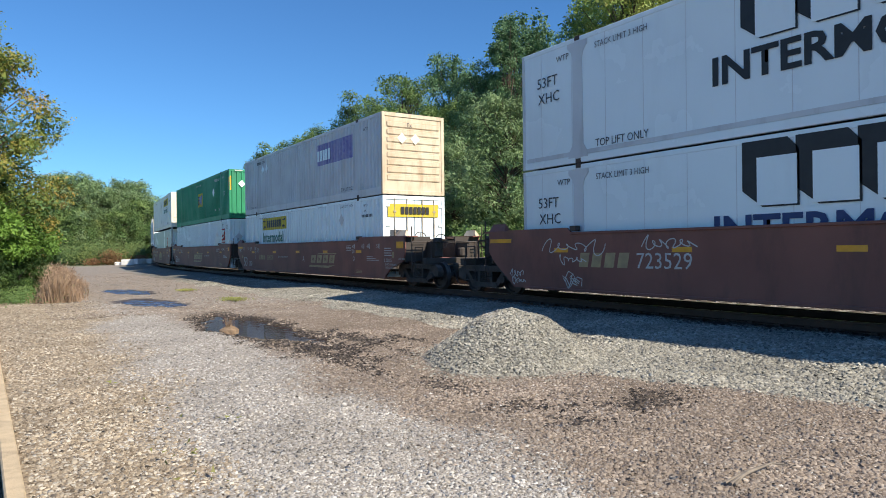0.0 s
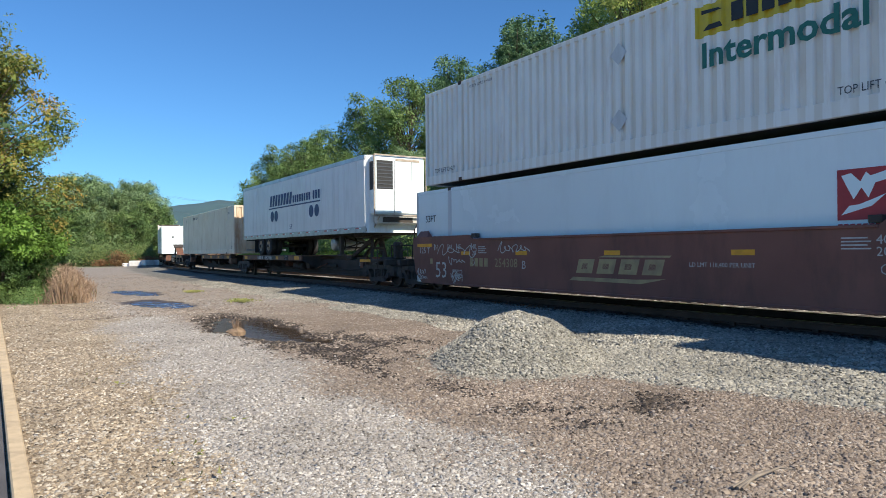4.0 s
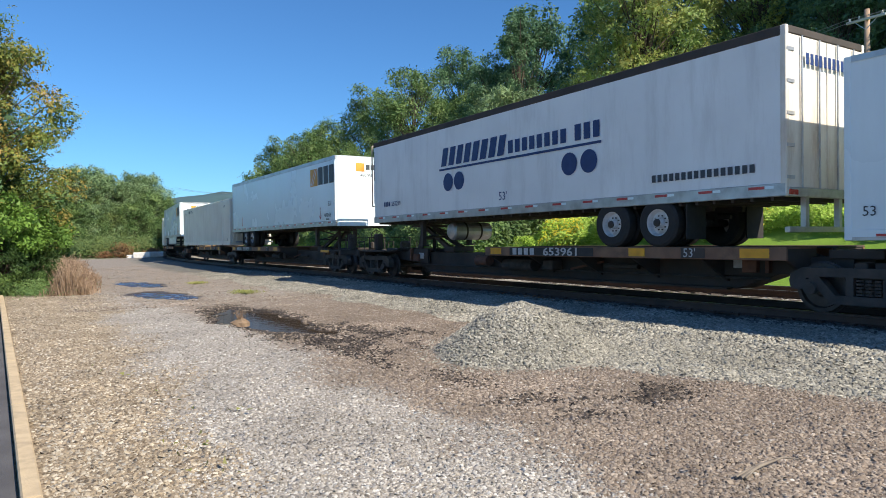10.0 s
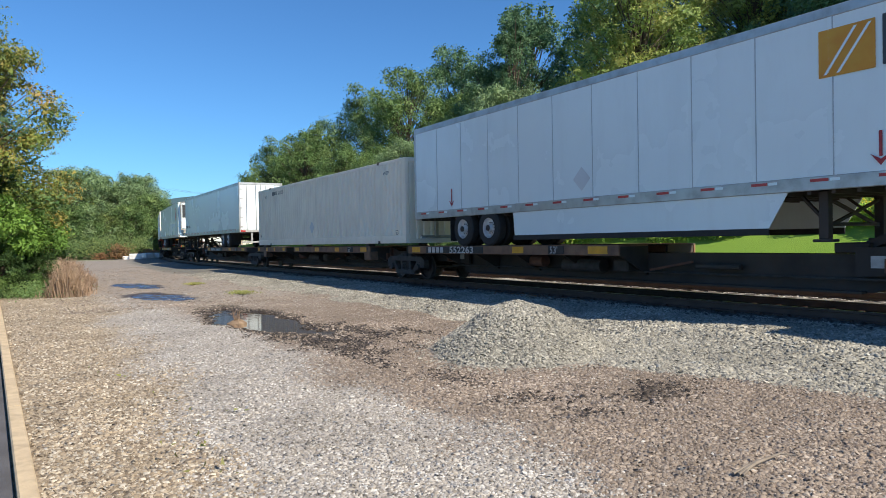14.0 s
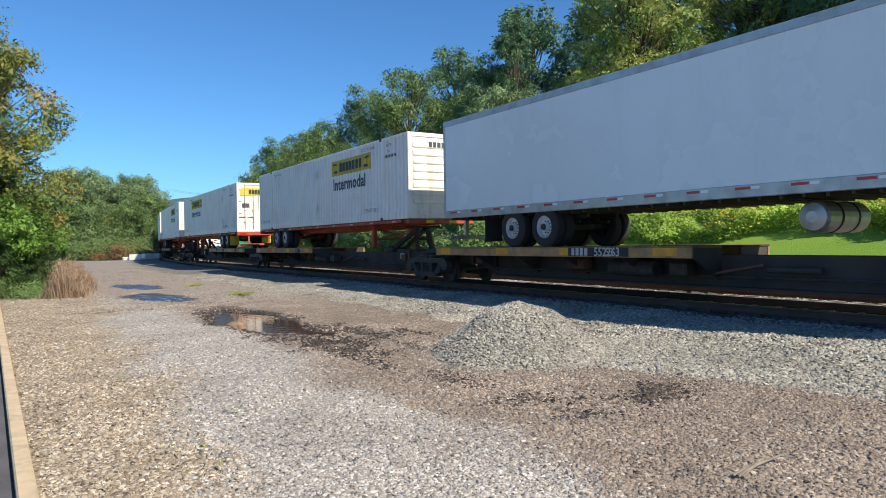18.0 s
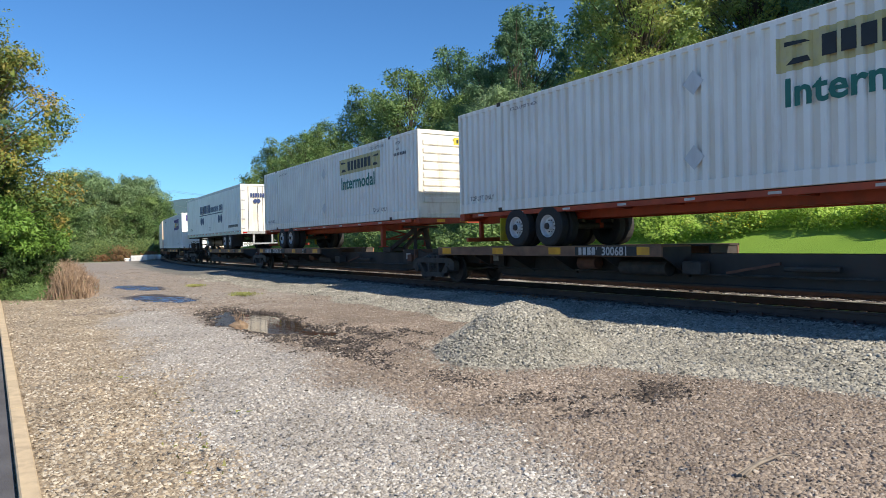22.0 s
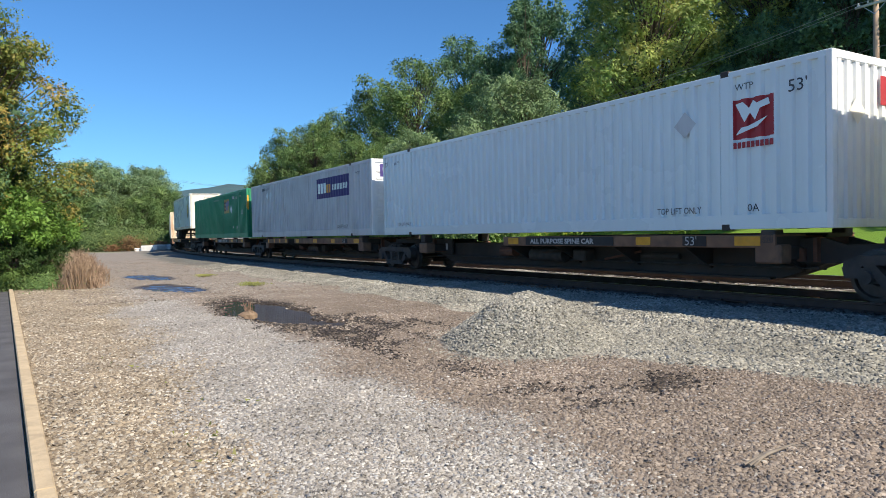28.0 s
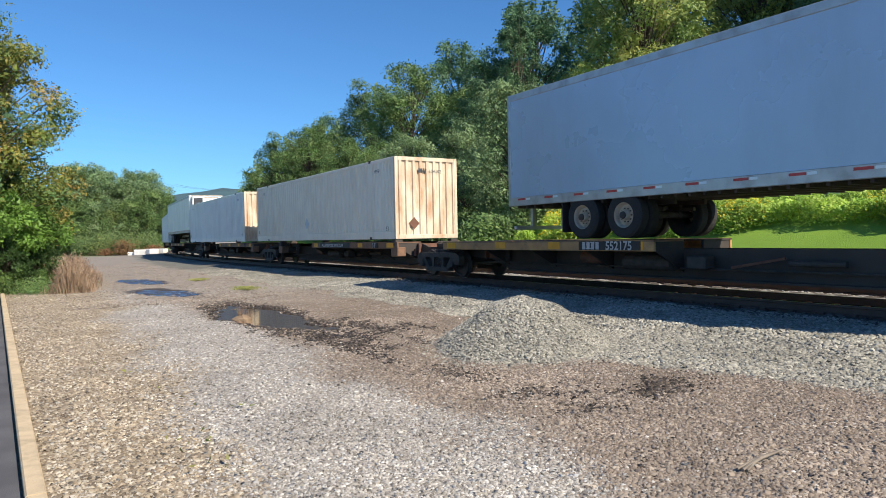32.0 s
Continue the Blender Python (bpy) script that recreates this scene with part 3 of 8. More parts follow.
# ---- puddles: still water lying in the hollows ----
def water_material(name, ripple, gloss):
    m = bpy.data.materials.new(name)
    m.use_nodes = True
    b = m.node_tree.nodes["Principled BSDF"]
    b.inputs["Base Color"].default_value = (0.055, 0.042, 0.032, 1)
    b.inputs["Roughness"].default_value = 0.05
    b.inputs["IOR"].default_value = 1.33
    b.inputs["Specular IOR Level"].default_value = gloss
    nt = m.node_tree
    tc, nz, bp = nt.nodes.new("ShaderNodeTexCoord"), nt.nodes.new("ShaderNodeTexNoise"), nt.nodes.new("ShaderNodeBump")
    nz.inputs["Scale"].default_value, nz.inputs["Detail"].default_value = 5.0, 2
    bp.inputs["Strength"].default_value, bp.inputs["Distance"].default_value = ripple, 0.10
    nt.links.new(tc.outputs["Object"], nz.inputs["Vector"])
    nt.links.new(nz.outputs["Fac"], bp.inputs["Height"])
    nt.links.new(bp.outputs[0], b.inputs["Normal"])
    return m


M["water"] = water_material("puddle_water", 0.02, 0.06)
M["rippled_water"] = water_material("rippled_puddle_water", 0.02, 0.5)
for cx, cy, a, b, w in PUDDLES:
    me = Mesh()
    n = 40
    a, b = a * 1.25, b * 1.25
    ring = [(cx + a * 1.35 * math.cos(t) * math.cos(w) - b * 1.35 * math.sin(t) * math.sin(w), cy + a * 1.35 * math.cos(t) * math.sin(w) + b * 1.35 * math.sin(t) * math.cos(w)) for t in (2 * math.pi * i / n for i in range(n))]
    zz = float(np.median(ground_z(np.array([cx]), np.array([cy])))) + 0.045
    if cx > -20:
        me.add([(x, y, zz) for x, y in ring] + [(x, y, zz - 0.004) for x, y in ring], [tuple(range(n)), tuple(range(2 * n - 1, n - 1, -1))] + [(i, n + i, n + (i + 1) % n, (i + 1) % n) for i in range(n)])
    else:
        # wind ripples, their crests across the yard
        for u in np.arange(-a * 1.35, a * 1.35, 0.05):
            for v in np.arange(-b * 1.35, b * 1.35, 0.15):
                if math.hypot((u + 0.025) / a, (v + 0.075) / b) < 1.35:
                    q = [(cx + uu * math.cos(w) - vv * math.sin(w), cy + uu * math.sin(w) + vv * math.cos(w)) for uu, vv in ((u, v), (u + 0.05, v), (u + 0.05, v + 0.15), (u, v + 0.15))]
                    me.add([(x, y, zz + 0.009 * math.sin(x * 17 + 1.3 * math.sin(y * 2.1)) + 0.004 * math.sin(x * 29 + y * 5)) for x, y in q], [(0, 1, 2, 3)])
    ob = new("puddle", me.done())
    ob.data.materials.append(M["water" if cx > -20 else "rippled_water"])
    tagged(ob, "still brown puddle lying in the gravel yard" if cx > -20 else "wind-rippled puddle mirroring the blue sky", "puddle", "puddles")


# ---- track ----
def sweep(side, prof, s0, s1, step):
    """A profile of (sideways, z) swept along the line."""
    me = Mesh()
    S = np.arange(s1, s0 - 1e-6, -step)
    k = len(prof)
    vs = []
    for s in S:
        for dy, z in prof:
            x, y, _ = on_line(float(s), side + dy)
            vs.append((x, y, z))
    fs = [(i * k + j, i * k + (j + 1) % k, (i + 1) * k + (j + 1) % k, (i + 1) * k + j) for i in range(len(S) - 1) for j in range(k)]
    fs += [tuple(range(k)), tuple(range((len(S) - 1) * k, len(S) * k))]
    return me.add(vs, fs)


track = tagged(new("railway_track"), "steel rails on dark sleepers in grey ballast", "railway track", kind="structure")
for side in (-0.755, 0.755):
    prof = [(-0.07, 0.205), (0.07, 0.205), (0.07, 0.22), (0.012, 0.24), (0.012, 0.335), (0.036, 0.345), (0.036, 0.378), (-0.036, 0.378), (-0.036, 0.345), (-0.012, 0.335), (-0.012, 0.24), (-0.07, 0.22)]
    part("rail", sweep(side, prof, -460, 60, 2.0), "rail", track, "rust-brown steel rail")
    part("rail_head", sweep(side, [(-0.028, 0.378), (0.028, 0.378), (0.024, 0.3815), (-0.024, 0.3815)], -460, 60, 2.0), "rail_top", track, "polished running surface")
other = tagged(new("railway_track"), "second rusty railway track beside the first", "railway track", kind="structure")
for side in (4.0 - 0.755, 4.0 + 0.755):
    part("rail", sweep(side, prof, -460, 60, 2.0), "rail", other, "rust-brown steel rail")
    part("rail_head", sweep(side, [(-0.028, 0.378), (0.028, 0.378), (0.024, 0.3815), (-0.024, 0.3815)], -460, 60, 2.0), "rail_top", other, "polished running surface")
ties2 = Mesh()
for i in range(400):
    x, y, h = on_line(8 - i * 0.53, 4.0)
    m = Matrix.Translation((x, y, 0)) @ Matrix.Rotation(h, 4, "Z")
    b = Mesh().box(-0.115, 0.115, -1.3, 1.3, 0.02, 0.195, 0.012)
    ties2.add([m @ Vector(v) for v in b.v], b.f)
tagged(part("sleepers", ties2, "tie", other), kind="stuff")
rng = np.random.default_rng(4)
n_tie = 0
far_ties = Mesh()
TIE = Mesh().box(-0.115, 0.115, -1.3, 1.3, 0.02, 0.195, 0.012)
for i in range(900):
    s = 8 - i * 0.53 + rng.normal(0, 0.015)
    x, y, h = on_line(s)
    m = Matrix.Translation((x, y, rng.normal(0, 0.006))) @ Matrix.Rotation(h + rng.normal(0, 0.012), 4, "Z")
    if n_tie < 130:
        part("sleeper", TIE, "tie", track, at=m, key="tie")
        n_tie += 1
    else:
        far_ties.add([m @ Vector(v) for v in TIE.v], TIE.f)
tagged(part("far_sleepers", far_ties, "tie", track), kind="stuff")
clips, far_clips = Mesh(), Mesh()
for i in range(260):
    s = 8 - i * 0.53
    for side in (-0.755, 0.755):
        for o in (-0.1, 0.1):
            x, y, h = on_line(s, side + o)
            (clips if side < 0 else far_clips).box(x - 0.05, x + 0.05, y - 0.035, y + 0.035, 0.19, 0.245)
tagged(part("rail_clips", clips, "rail", track, "rusty rail fastenings"), kind="stuff")
tagged(part("far_rail_clips", far_clips, "rail", track, "rusty rail fastenings"), kind="stuff")


# ---- loose stones ----
def stones(name, n, region, lo, hi, material, label, seed, sink=0.25):
    """n rough stones scattered over the ground where region(x, y) gives their density."""
    r = np.random.default_rng(seed)
    pts = []
    while sum(len(p) for p in pts) < n:
        p = region(r, 20000)
        pts.append(p)
    p = np.concatenate(pts)[:n]
    z = ground_z(p[:, 0], p[:, 1])
    sz = lo + (hi - lo) * r.random(n) ** 2.2
    base = np.array([(1, 0.8, -0.5), (-1, 0.8, -0.5), (-1, -0.8, -0.5), (1, -0.8, -0.5), (0.45, 0.1, 0.62), (-0.5, -0.1, 0.55)], float)
    fc = np.array([(3, 0, 4), (1, 2, 5), (0, 1, 5), (0, 5, 4), (2, 3, 4), (2, 4, 5)])
    v = base[None] + r.uniform(-0.34, 0.34, (n, 6, 3))
    h, tx, ty = r.uniform(0, 2 * np.pi, n), r.normal(0, 0.35, n), r.normal(0, 0.35, n)
    ch, sh, one, nil = np.cos(h), np.sin(h), np.ones(n), np.zeros(n)
    R = np.stack([ch, -sh, tx, sh, ch, ty, -tx * ch - ty * sh, tx * sh - ty * ch, one], -1).reshape(n, 3, 3)
    v = np.einsum("nij,nkj->nki", R, v) * sz[:, None, None] * np.array([1, 1, 0.8])
    v += np.stack([p[:, 0], p[:, 1], z + sz * sink], -1)[:, None]
    f = (np.arange(n)[:, None, None] * 6 + fc[None]).reshape(-1, 3)
    me = bpy.data.meshes.new(name)
    me.vertices.add(n * 6)
    me.vertices.foreach_set("co", v.reshape(-1))
    me.loops.add(len(f) * 3)
    me.loops.foreach_set("vertex_index", f.reshape(-1))
    me.polygons.add(len(f))
    me.polygons.foreach_set("loop_start", np.arange(len(f)) * 3)
    me.update()
    me.validate()
    me.materials.append(material)
    ob = new(name, me)
    return tagged(ob, label, "gravel", kind="stuff")


def stone_material(name, ramp_cols, rough=0.9):
    m = bpy.data.materials.new(name)
    m.use_nodes = True
    nt, b = m.node_tree, m.node_tree.nodes["Principled BSDF"]
    g = nt.nodes.new("ShaderNodeNewGeometry")
    r = nt.nodes.new("ShaderNodeValToRGB")
    e = r.color_ramp.elements
    e[0].color, e[1].color = (*ramp_cols[0], 1), (*ramp_cols[-1], 1)
    for i, c in enumerate(ramp_cols[1:-1]):
        k = e.new((i + 1) / (len(ramp_cols) - 1))
        k.color = (*c, 1)
    nt.links.new(g.outputs["Random Per Island"], r.inputs[0])
    nz = nt.nodes.new("ShaderNodeTexNoise")
    nz.inputs["Scale"].default_value = 60
    tc, big = nt.nodes.new("ShaderNodeTexCoord"), nt.nodes.new("ShaderNodeTexNoise")
    big.inputs["Scale"].default_value, big.inputs["Detail"].default_value = 0.7, 4
    nt.links.new(tc.outputs["Object"], big.inputs["Vector"])
    drift = nt.nodes.new("ShaderNodeMapRange")
    drift.inputs["From Min"].default_value, drift.inputs["From Max"].default_value = 0.3, 0.7
    drift.inputs["To Min"].default_value, drift.inputs["To Max"].default_value = 0.72, 1.2
    nt.links.new(big.outputs["Fac"], drift.inputs[0])
    hs = nt.nodes.new("ShaderNodeHueSaturation")
    nt.links.new(drift.outputs[0], hs.inputs["Value"])
    nt.links.new(r.outputs[0], hs.inputs["Color"])
    mx = nt.nodes.new("ShaderNodeMixRGB")
    mx.blend_type = "MULTIPLY"
    mx.inputs[0].default_value = 0.45
    nt.links.new(hs.outputs[0], mx.inputs[1])
    nt.links.new(nz.outputs["Fac"], mx.inputs[2])
    nt.links.new(mx.outputs[0], b.inputs["Base Color"])
    b.inputs["Roughness"].default_value = rough
    b.inputs["Specular IOR Level"].default_value = 0.3
    return m


def wedge(r, n, near, far, power=1.0):
    """Random places in the part of the yard before the viewer."""
    d = near + (far - near) * r.random(n) ** power
    a = np.radians(r.uniform(-4, 72, n))
    return np.stack([-d * np.cos(a), d * np.sin(a)], -1)


def loose(r, n, sandy):
    p = wedge(r, n, 3.4, 26, 1.5)
    x, y = p[:, 0], p[:, 1]
    t = tan_of(x, y)
    keep = (line_offset(x, y) < -4.3) & (y > KERB_Y(x) + 0.03) & (r.random(n) > lane_of(x, y) * 0.96)
    keep &= r.random(n) < (t if sandy else 1 - t)
    keep &= heap_r(x, y) > 1.0
    keep &= r.random(n) > dampness(x, y) * 0.93
    return p[keep]


def far_yard(r, n):
    p = np.stack([-19 - 40 * r.random(n) ** 1.7, r.uniform(0.9, 8.4, n)], -1)
    return p[r.random(n) > dampness(p[:, 0], p[:, 1]) * 1.5]


def damp_region(r, n):
    p = np.stack([r.uniform(-19, -3.5, n), r.uniform(2.8, 7, n)], -1)
    w = dampness(p[:, 0], p[:, 1])
    rim = np.minimum(puddle_rim(0, p[:, 0], p[:, 1]), 2)
    return p[(r.random(n) < w) & (rim > 0.8)]


def lane_region(r, n):
    p = wedge(r, n, 3.4, 22, 1.5)
    x, y = p[:, 0], p[:, 1]
    keep = (line_offset(x, y) < -4.2) & (r.random(n) < lane_of(x, y))
    keep &= (heap_r(x, y) > 0.98) & (r.random(n) > spill_of(x, y))
    keep &= r.random(n) > dampness(x, y) * 0.93
    return p[keep]


def ballast_region(r, n):
    x = r.uniform(-40, -1.5, n)
    y = 7.0 + 4.4 * r.random(n)
    far = r.random(n) < np.clip(1.25 - np.abs(x + 6) / 32, 0.18, 1)
    d = TRACK_Y - y + 0.5 * wave(x, y, 0.9)
    return np.stack([x, y], -1)[far & (d < 4.45) & (y < 11.2)]


def heap_region(r, n):
    p = np.array(PILE) + r.uniform(-2.1, 2.1, (n, 2))
    return p[heap_r(p[:, 0], p[:, 1]) < 1.0 + 0.25 * (r.random(n) < 0.1) * r.random(n)]


def spill_region(r, n):
    """Stones strewn from the heap's foot along the brown lane's upper edge."""
    x, y = r.uniform(-8.2, -1.8, n), r.uniform(5.4, 8.6, n)
    return np.stack([x, y], -1)[(heap_r(x, y) > 0.95) & (r.random(n) < spill_of(x, y))]


def shallows(r, n):
    p = np.stack([r.uniform(-19.5, -8.5, n), r.uniform(3.0, 6.0, n)], -1)
    e = puddle_rim(0, p[:, 0], p[:, 1])
    return p[(e > 0.58) & (e < 1.15) & (r.random(n) < 0.35 + 0.65 * sstep(-13.5, -11, p[:, 0]))]


def four_foot(r, n):
    return np.stack([r.uniform(-45, -1, n), r.choice([11.25, 12.3, 13.6], n) + r.uniform(-0.5, 0.5, n)], -1)


M["gravel"] = stone_material("pale_gravel", [(0.24, 0.215, 0.18), (0.36, 0.33, 0.29), (0.45, 0.42, 0.38), (0.54, 0.51, 0.47), (0.70, 0.68, 0.64)])
M["sandy_gravel"] = stone_material("sandy_gravel", [(0.20, 0.155, 0.11), (0.34, 0.275, 0.20), (0.44, 0.36, 0.26), (0.54, 0.46, 0.35), (0.70, 0.64, 0.54)])
M["dirt_stone"] = stone_material("brown_grit", [(0.22, 0.175, 0.135), (0.315, 0.255, 0.205), (0.355, 0.292, 0.238), (0.40, 0.335, 0.275), (0.50, 0.43, 0.365)])
M["damp_stone"] = stone_material("damp_dark_grit", [(0.035, 0.03, 0.026), (0.06, 0.05, 0.042), (0.09, 0.075, 0.062), (0.16, 0.13, 0.105)], 0.55)
M["ballast"] = stone_material("grey_ballast", [(0.235, 0.225, 0.19), (0.335, 0.32, 0.275), (0.385, 0.37, 0.315), (0.44, 0.42, 0.36), (0.56, 0.54, 0.47)])
M["bed"] = stone_material("sooty_ballast", [(0.07, 0.06, 0.052), (0.13, 0.115, 0.10), (0.20, 0.18, 0.16)])
stones("damp_grit", 9000, damp_region, 0.010, 0.026, M["damp_stone"], "dark damp stones round the puddles", 16)
stones("grit", 62000, lane_region, 0.0075, 0.019, M["dirt_stone"], "brown gritty stones of the worn lane", 15)
stones("gravel", 52000, lambda r, n: loose(r, n, False), 0.007, 0.018, M["gravel"], "pale loose gravel over the yard", 11)
stones("sandy_gravel", 32000, lambda r, n: loose(r, n, True), 0.008, 0.021, M["sandy_gravel"], "sandy gravel strip beside the kerb", 17)
stones("ballast", 58000, ballast_region, 0.015, 0.033, M["ballast"], "grey crushed-stone ballast along the track", 12)
stones("stone_heap", 19000, heap_region, 0.012, 0.025, M["ballast"], "low heap of grey crushed stone", 13, 0.35)
stones("far_gravel", 11000, far_yard, 0.014, 0.032, M["dirt_stone"], "pale gravel over the far end of the yard", 18)
stones("spilt_ballast", 12000, spill_region, 0.014, 0.028, M["ballast"], "grey stones spilt between the heap and the track", 21)
stones("puddle_stones", 1500, shallows, 0.010, 0.028, M["dirt_stone"], "brown stones breaking the puddle's shallow rim", 22, 0.5)
M["rust_flake"] = stone_material("rust_flakes", [(0.22, 0.09, 0.03), (0.34, 0.14, 0.05), (0.42, 0.20, 0.08)])
stones("rust_litter", 1300, lambda r, n: np.stack([r.normal(-13.6, 1.0, n), r.normal(11.2, 0.14, n)], -1), 0.012, 0.03, M["rust_flake"], "rust-brown flakes and dead leaves on the ballast", 19)
stones("rail_side_stones", 3200, lambda r, n: np.stack([r.uniform(-42, 0, n), 15.5 + r.normal(0, 0.035, n)], -1), 0.014, 0.038, M["gravel"], "pale sunlit stones along the second track", 20)
stones("track_bed", 16000, four_foot, 0.02, 0.045, M["bed"], "dark oily ballast between the sleepers", 14)


# ---- plants ----
def leaf_material(name, cols, trans=0.28, rough=0.55):
    m = bpy.data.materials.new(name)
    m.use_nodes = True
    nt, b = m.node_tree, m.node_tree.nodes["Principled BSDF"]
    g = nt.nodes.new("ShaderNodeNewGeometry")
    r = nt.nodes.new("ShaderNodeValToRGB")
    e = r.color_ramp.elements
    e[0].color, e[1].color = (*cols[0], 1), (*cols[-1], 1)
    for i, c in enumerate(cols[1:-1]):
        e.new((i + 1) / (len(cols) - 1)).color = (*c, 1)
    tc, pat = nt.nodes.new("ShaderNodeTexCoord"), nt.nodes.new("ShaderNodeTexNoise")
    pat.inputs["Scale"].default_value, pat.inputs["Detail"].default_value = 0.42, 2
    nt.links.new(tc.outputs["Object"], pat.inputs["Vector"])
    pr = nt.nodes.new("ShaderNodeMapRange")
    pr.inputs["From Min"].default_value, pr.inputs["From Max"].default_value = 0.32, 0.68
    nt.links.new(pat.outputs["Fac"], pr.inputs[0])
    fm = nt.nodes.new("ShaderNodeMix")
    fm.inputs[0].default_value = 0.6
    nt.links.new(g.outputs["Random Per Island"], fm.inputs[2])
    nt.links.new(pr.outputs[0], fm.inputs[3])
    nt.links.new(fm.outputs[0], r.inputs[0])
    tc, nz = nt.nodes.new("ShaderNodeTexCoord"), nt.nodes.new("ShaderNodeTexNoise")
    nz.inputs["Scale"].default_value, nz.inputs["Detail"].default_value = 0.55, 3
    nt.links.new(tc.outputs["Object"], nz.inputs["Vector"])
    rp = nt.nodes.new("ShaderNodeMapRange")
    rp.inputs["From Min"].default_value, rp.inputs["From Max"].default_value = 0.3, 0.7
    rp.inputs["To Min"].default_value, rp.inputs["To Max"].default_value = 0.7, 1.3
    nt.links.new(nz.outputs["Fac"], rp.inputs[0])
    hs = nt.nodes.new("ShaderNodeHueSaturation")
    nt.links.new(rp.outputs[0], hs.inputs["Value"])
    nt.links.new(r.outputs[0], hs.inputs["Color"])
    nt.links.new(hs.outputs[0], b.inputs["Base Color"])
    b.inputs["Roughness"].default_value = rough
    b.inputs["Specular IOR Level"].default_value = 0.3
    tr = nt.nodes.new("ShaderNodeBsdfTranslucent")
    nt.links.new(hs.outputs[0], tr.inputs["Color"])
    mx = nt.nodes.new("ShaderNodeMixShader")
    mx.inputs[0].default_value = trans
    nt.links.new(b.outputs[0], mx.inputs[1])
    nt.links.new(tr.outputs[0], mx.inputs[2])
    nt.links.new(mx.outputs[0], nt.nodes["Material Output"].inputs[0])
    return m


# added blue puts the wood's bluish haze into the leaf colour
M["leaf_dark"] = leaf_material("deep_green_leaves", [(0.058, 0.122, 0.064), (0.108, 0.20, 0.10), (0.18, 0.29, 0.135)])
M["leaf_mid"] = leaf_material("green_leaves", [(0.068, 0.13, 0.046), (0.135, 0.22, 0.072), (0.25, 0.335, 0.115)])
M["leaf_grey"] = leaf_material("grey_green_leaves", [(0.10, 0.175, 0.08), (0.19, 0.28, 0.13), (0.30, 0.39, 0.19)])
M["leaf_yellow"] = leaf_material("yellowing_leaves", [(0.12, 0.21, 0.055), (0.22, 0.31, 0.08), (0.33, 0.39, 0.11), (0.43, 0.39, 0.11)])
M["leaf_orange"] = leaf_material("turning_leaves", [(0.055, 0.125, 0.04), (0.11, 0.18, 0.05), (0.21, 0.25, 0.055), (0.36, 0.27, 0.07), (0.42, 0.22, 0.065)])
M["leaf_bright"] = leaf_material("fresh_green_leaves", [(0.075, 0.16, 0.03), (0.14, 0.26, 0.045), (0.24, 0.38, 0.07)])
M["leaf_far"] = leaf_material("sunlit_green_leaves", [(0.065, 0.115, 0.042), (0.12, 0.18, 0.06), (0.23, 0.27, 0.085)])
M["leaf_shrub"] = leaf_material("dark_shrub_leaves", [(0.03, 0.065, 0.02), (0.06, 0.115, 0.032), (0.14, 0.21, 0.05)])
M["leaf_rust"] = leaf_material("rust_brown_leaves", [(0.15, 0.075, 0.035), (0.24, 0.12, 0.055), (0.17, 0.14, 0.07)])
M["weed"] = leaf_material("weed_leaves", [(0.14, 0.26, 0.035), (0.29, 0.44, 0.065), (0.47, 0.58, 0.12)])
M["bloom"] = leaf_material("yellow_blooms", [(0.55, 0.42, 0.02), (0.68, 0.50, 0.03)], 0.2)
M["dry"] = leaf_material("dry_stalks", [(0.20, 0.13, 0.09), (0.32, 0.225, 0.155), (0.38, 0.28, 0.19)], 0.2)
M["tuft"] = leaf_material("grass_blades", [(0.15, 0.18, 0.05), (0.24, 0.25, 0.08), (0.32, 0.30, 0.11)], 0.3)


def leaf_cloud(centres, radii, n, size, r, squash=0.8, per=7):
    """n small leaves in flat sprays of a few, set about the outer parts of rounded clumps."""
    w = np.array(radii) ** 2
    m = n // per
    k = r.choice(len(radii), m, p=w / w.sum())
    d = r.normal(size=(m, 3))
    d[:, 2] += 0.25
    d /= np.linalg.norm(d, axis=1)[:, None]
    rad = np.array(radii)[k] * (0.5 + 0.62 * r.random(m) ** 0.7) * np.where(r.random(m) < 0.16, r.uniform(1.0, 1.5, m), 1.0)
    c = np.array(centres)[k] + d * rad[:, None] * np.array([1, 1, squash])
    up = d * 0.7 + r.normal(size=(m, 3)) * 0.45 + np.array([0, 0, 0.35])
    up /= np.linalg.norm(up, axis=1)[:, None]
    t = d + r.normal(size=(m, 3)) * 0.6 + np.array([0, 0, -0.25])
    t -= up * (t * up).sum(1)[:, None]
    t /= np.linalg.norm(t, axis=1)[:, None]
    b = np.cross(up, t)
    c, t, b, up = (np.repeat(q, per, 0) for q in (c, t, b, up))
    n = m * per
    a, o = r.uniform(-1, 1, n)[:, None] * size * 3.2, r.normal(0, 0.5, n)[:, None] * size * 3.0
    p = c + t * a + b * o + r.normal(size=(n, 3)) * size * 0.7
    up = up + r.normal(size=(n, 3)) * 0.35
    t = t + b * (np.sign(o) * 0.8 + r.normal(0, 0.3, n)[:, None])
    b = np.cross(up, t)
    t /= np.linalg.norm(t, axis=1)[:, None]
    b /= np.linalg.norm(b, axis=1)[:, None]
    s = (size * r.uniform(0.6, 1.4, n))[:, None]
    v = np.stack([p - t * s, p + t * s * 0.7 + b * s * 0.5, p + t * s * 0.6 - b * s * 0.55], 1)
    return v.reshape(-1, 3)


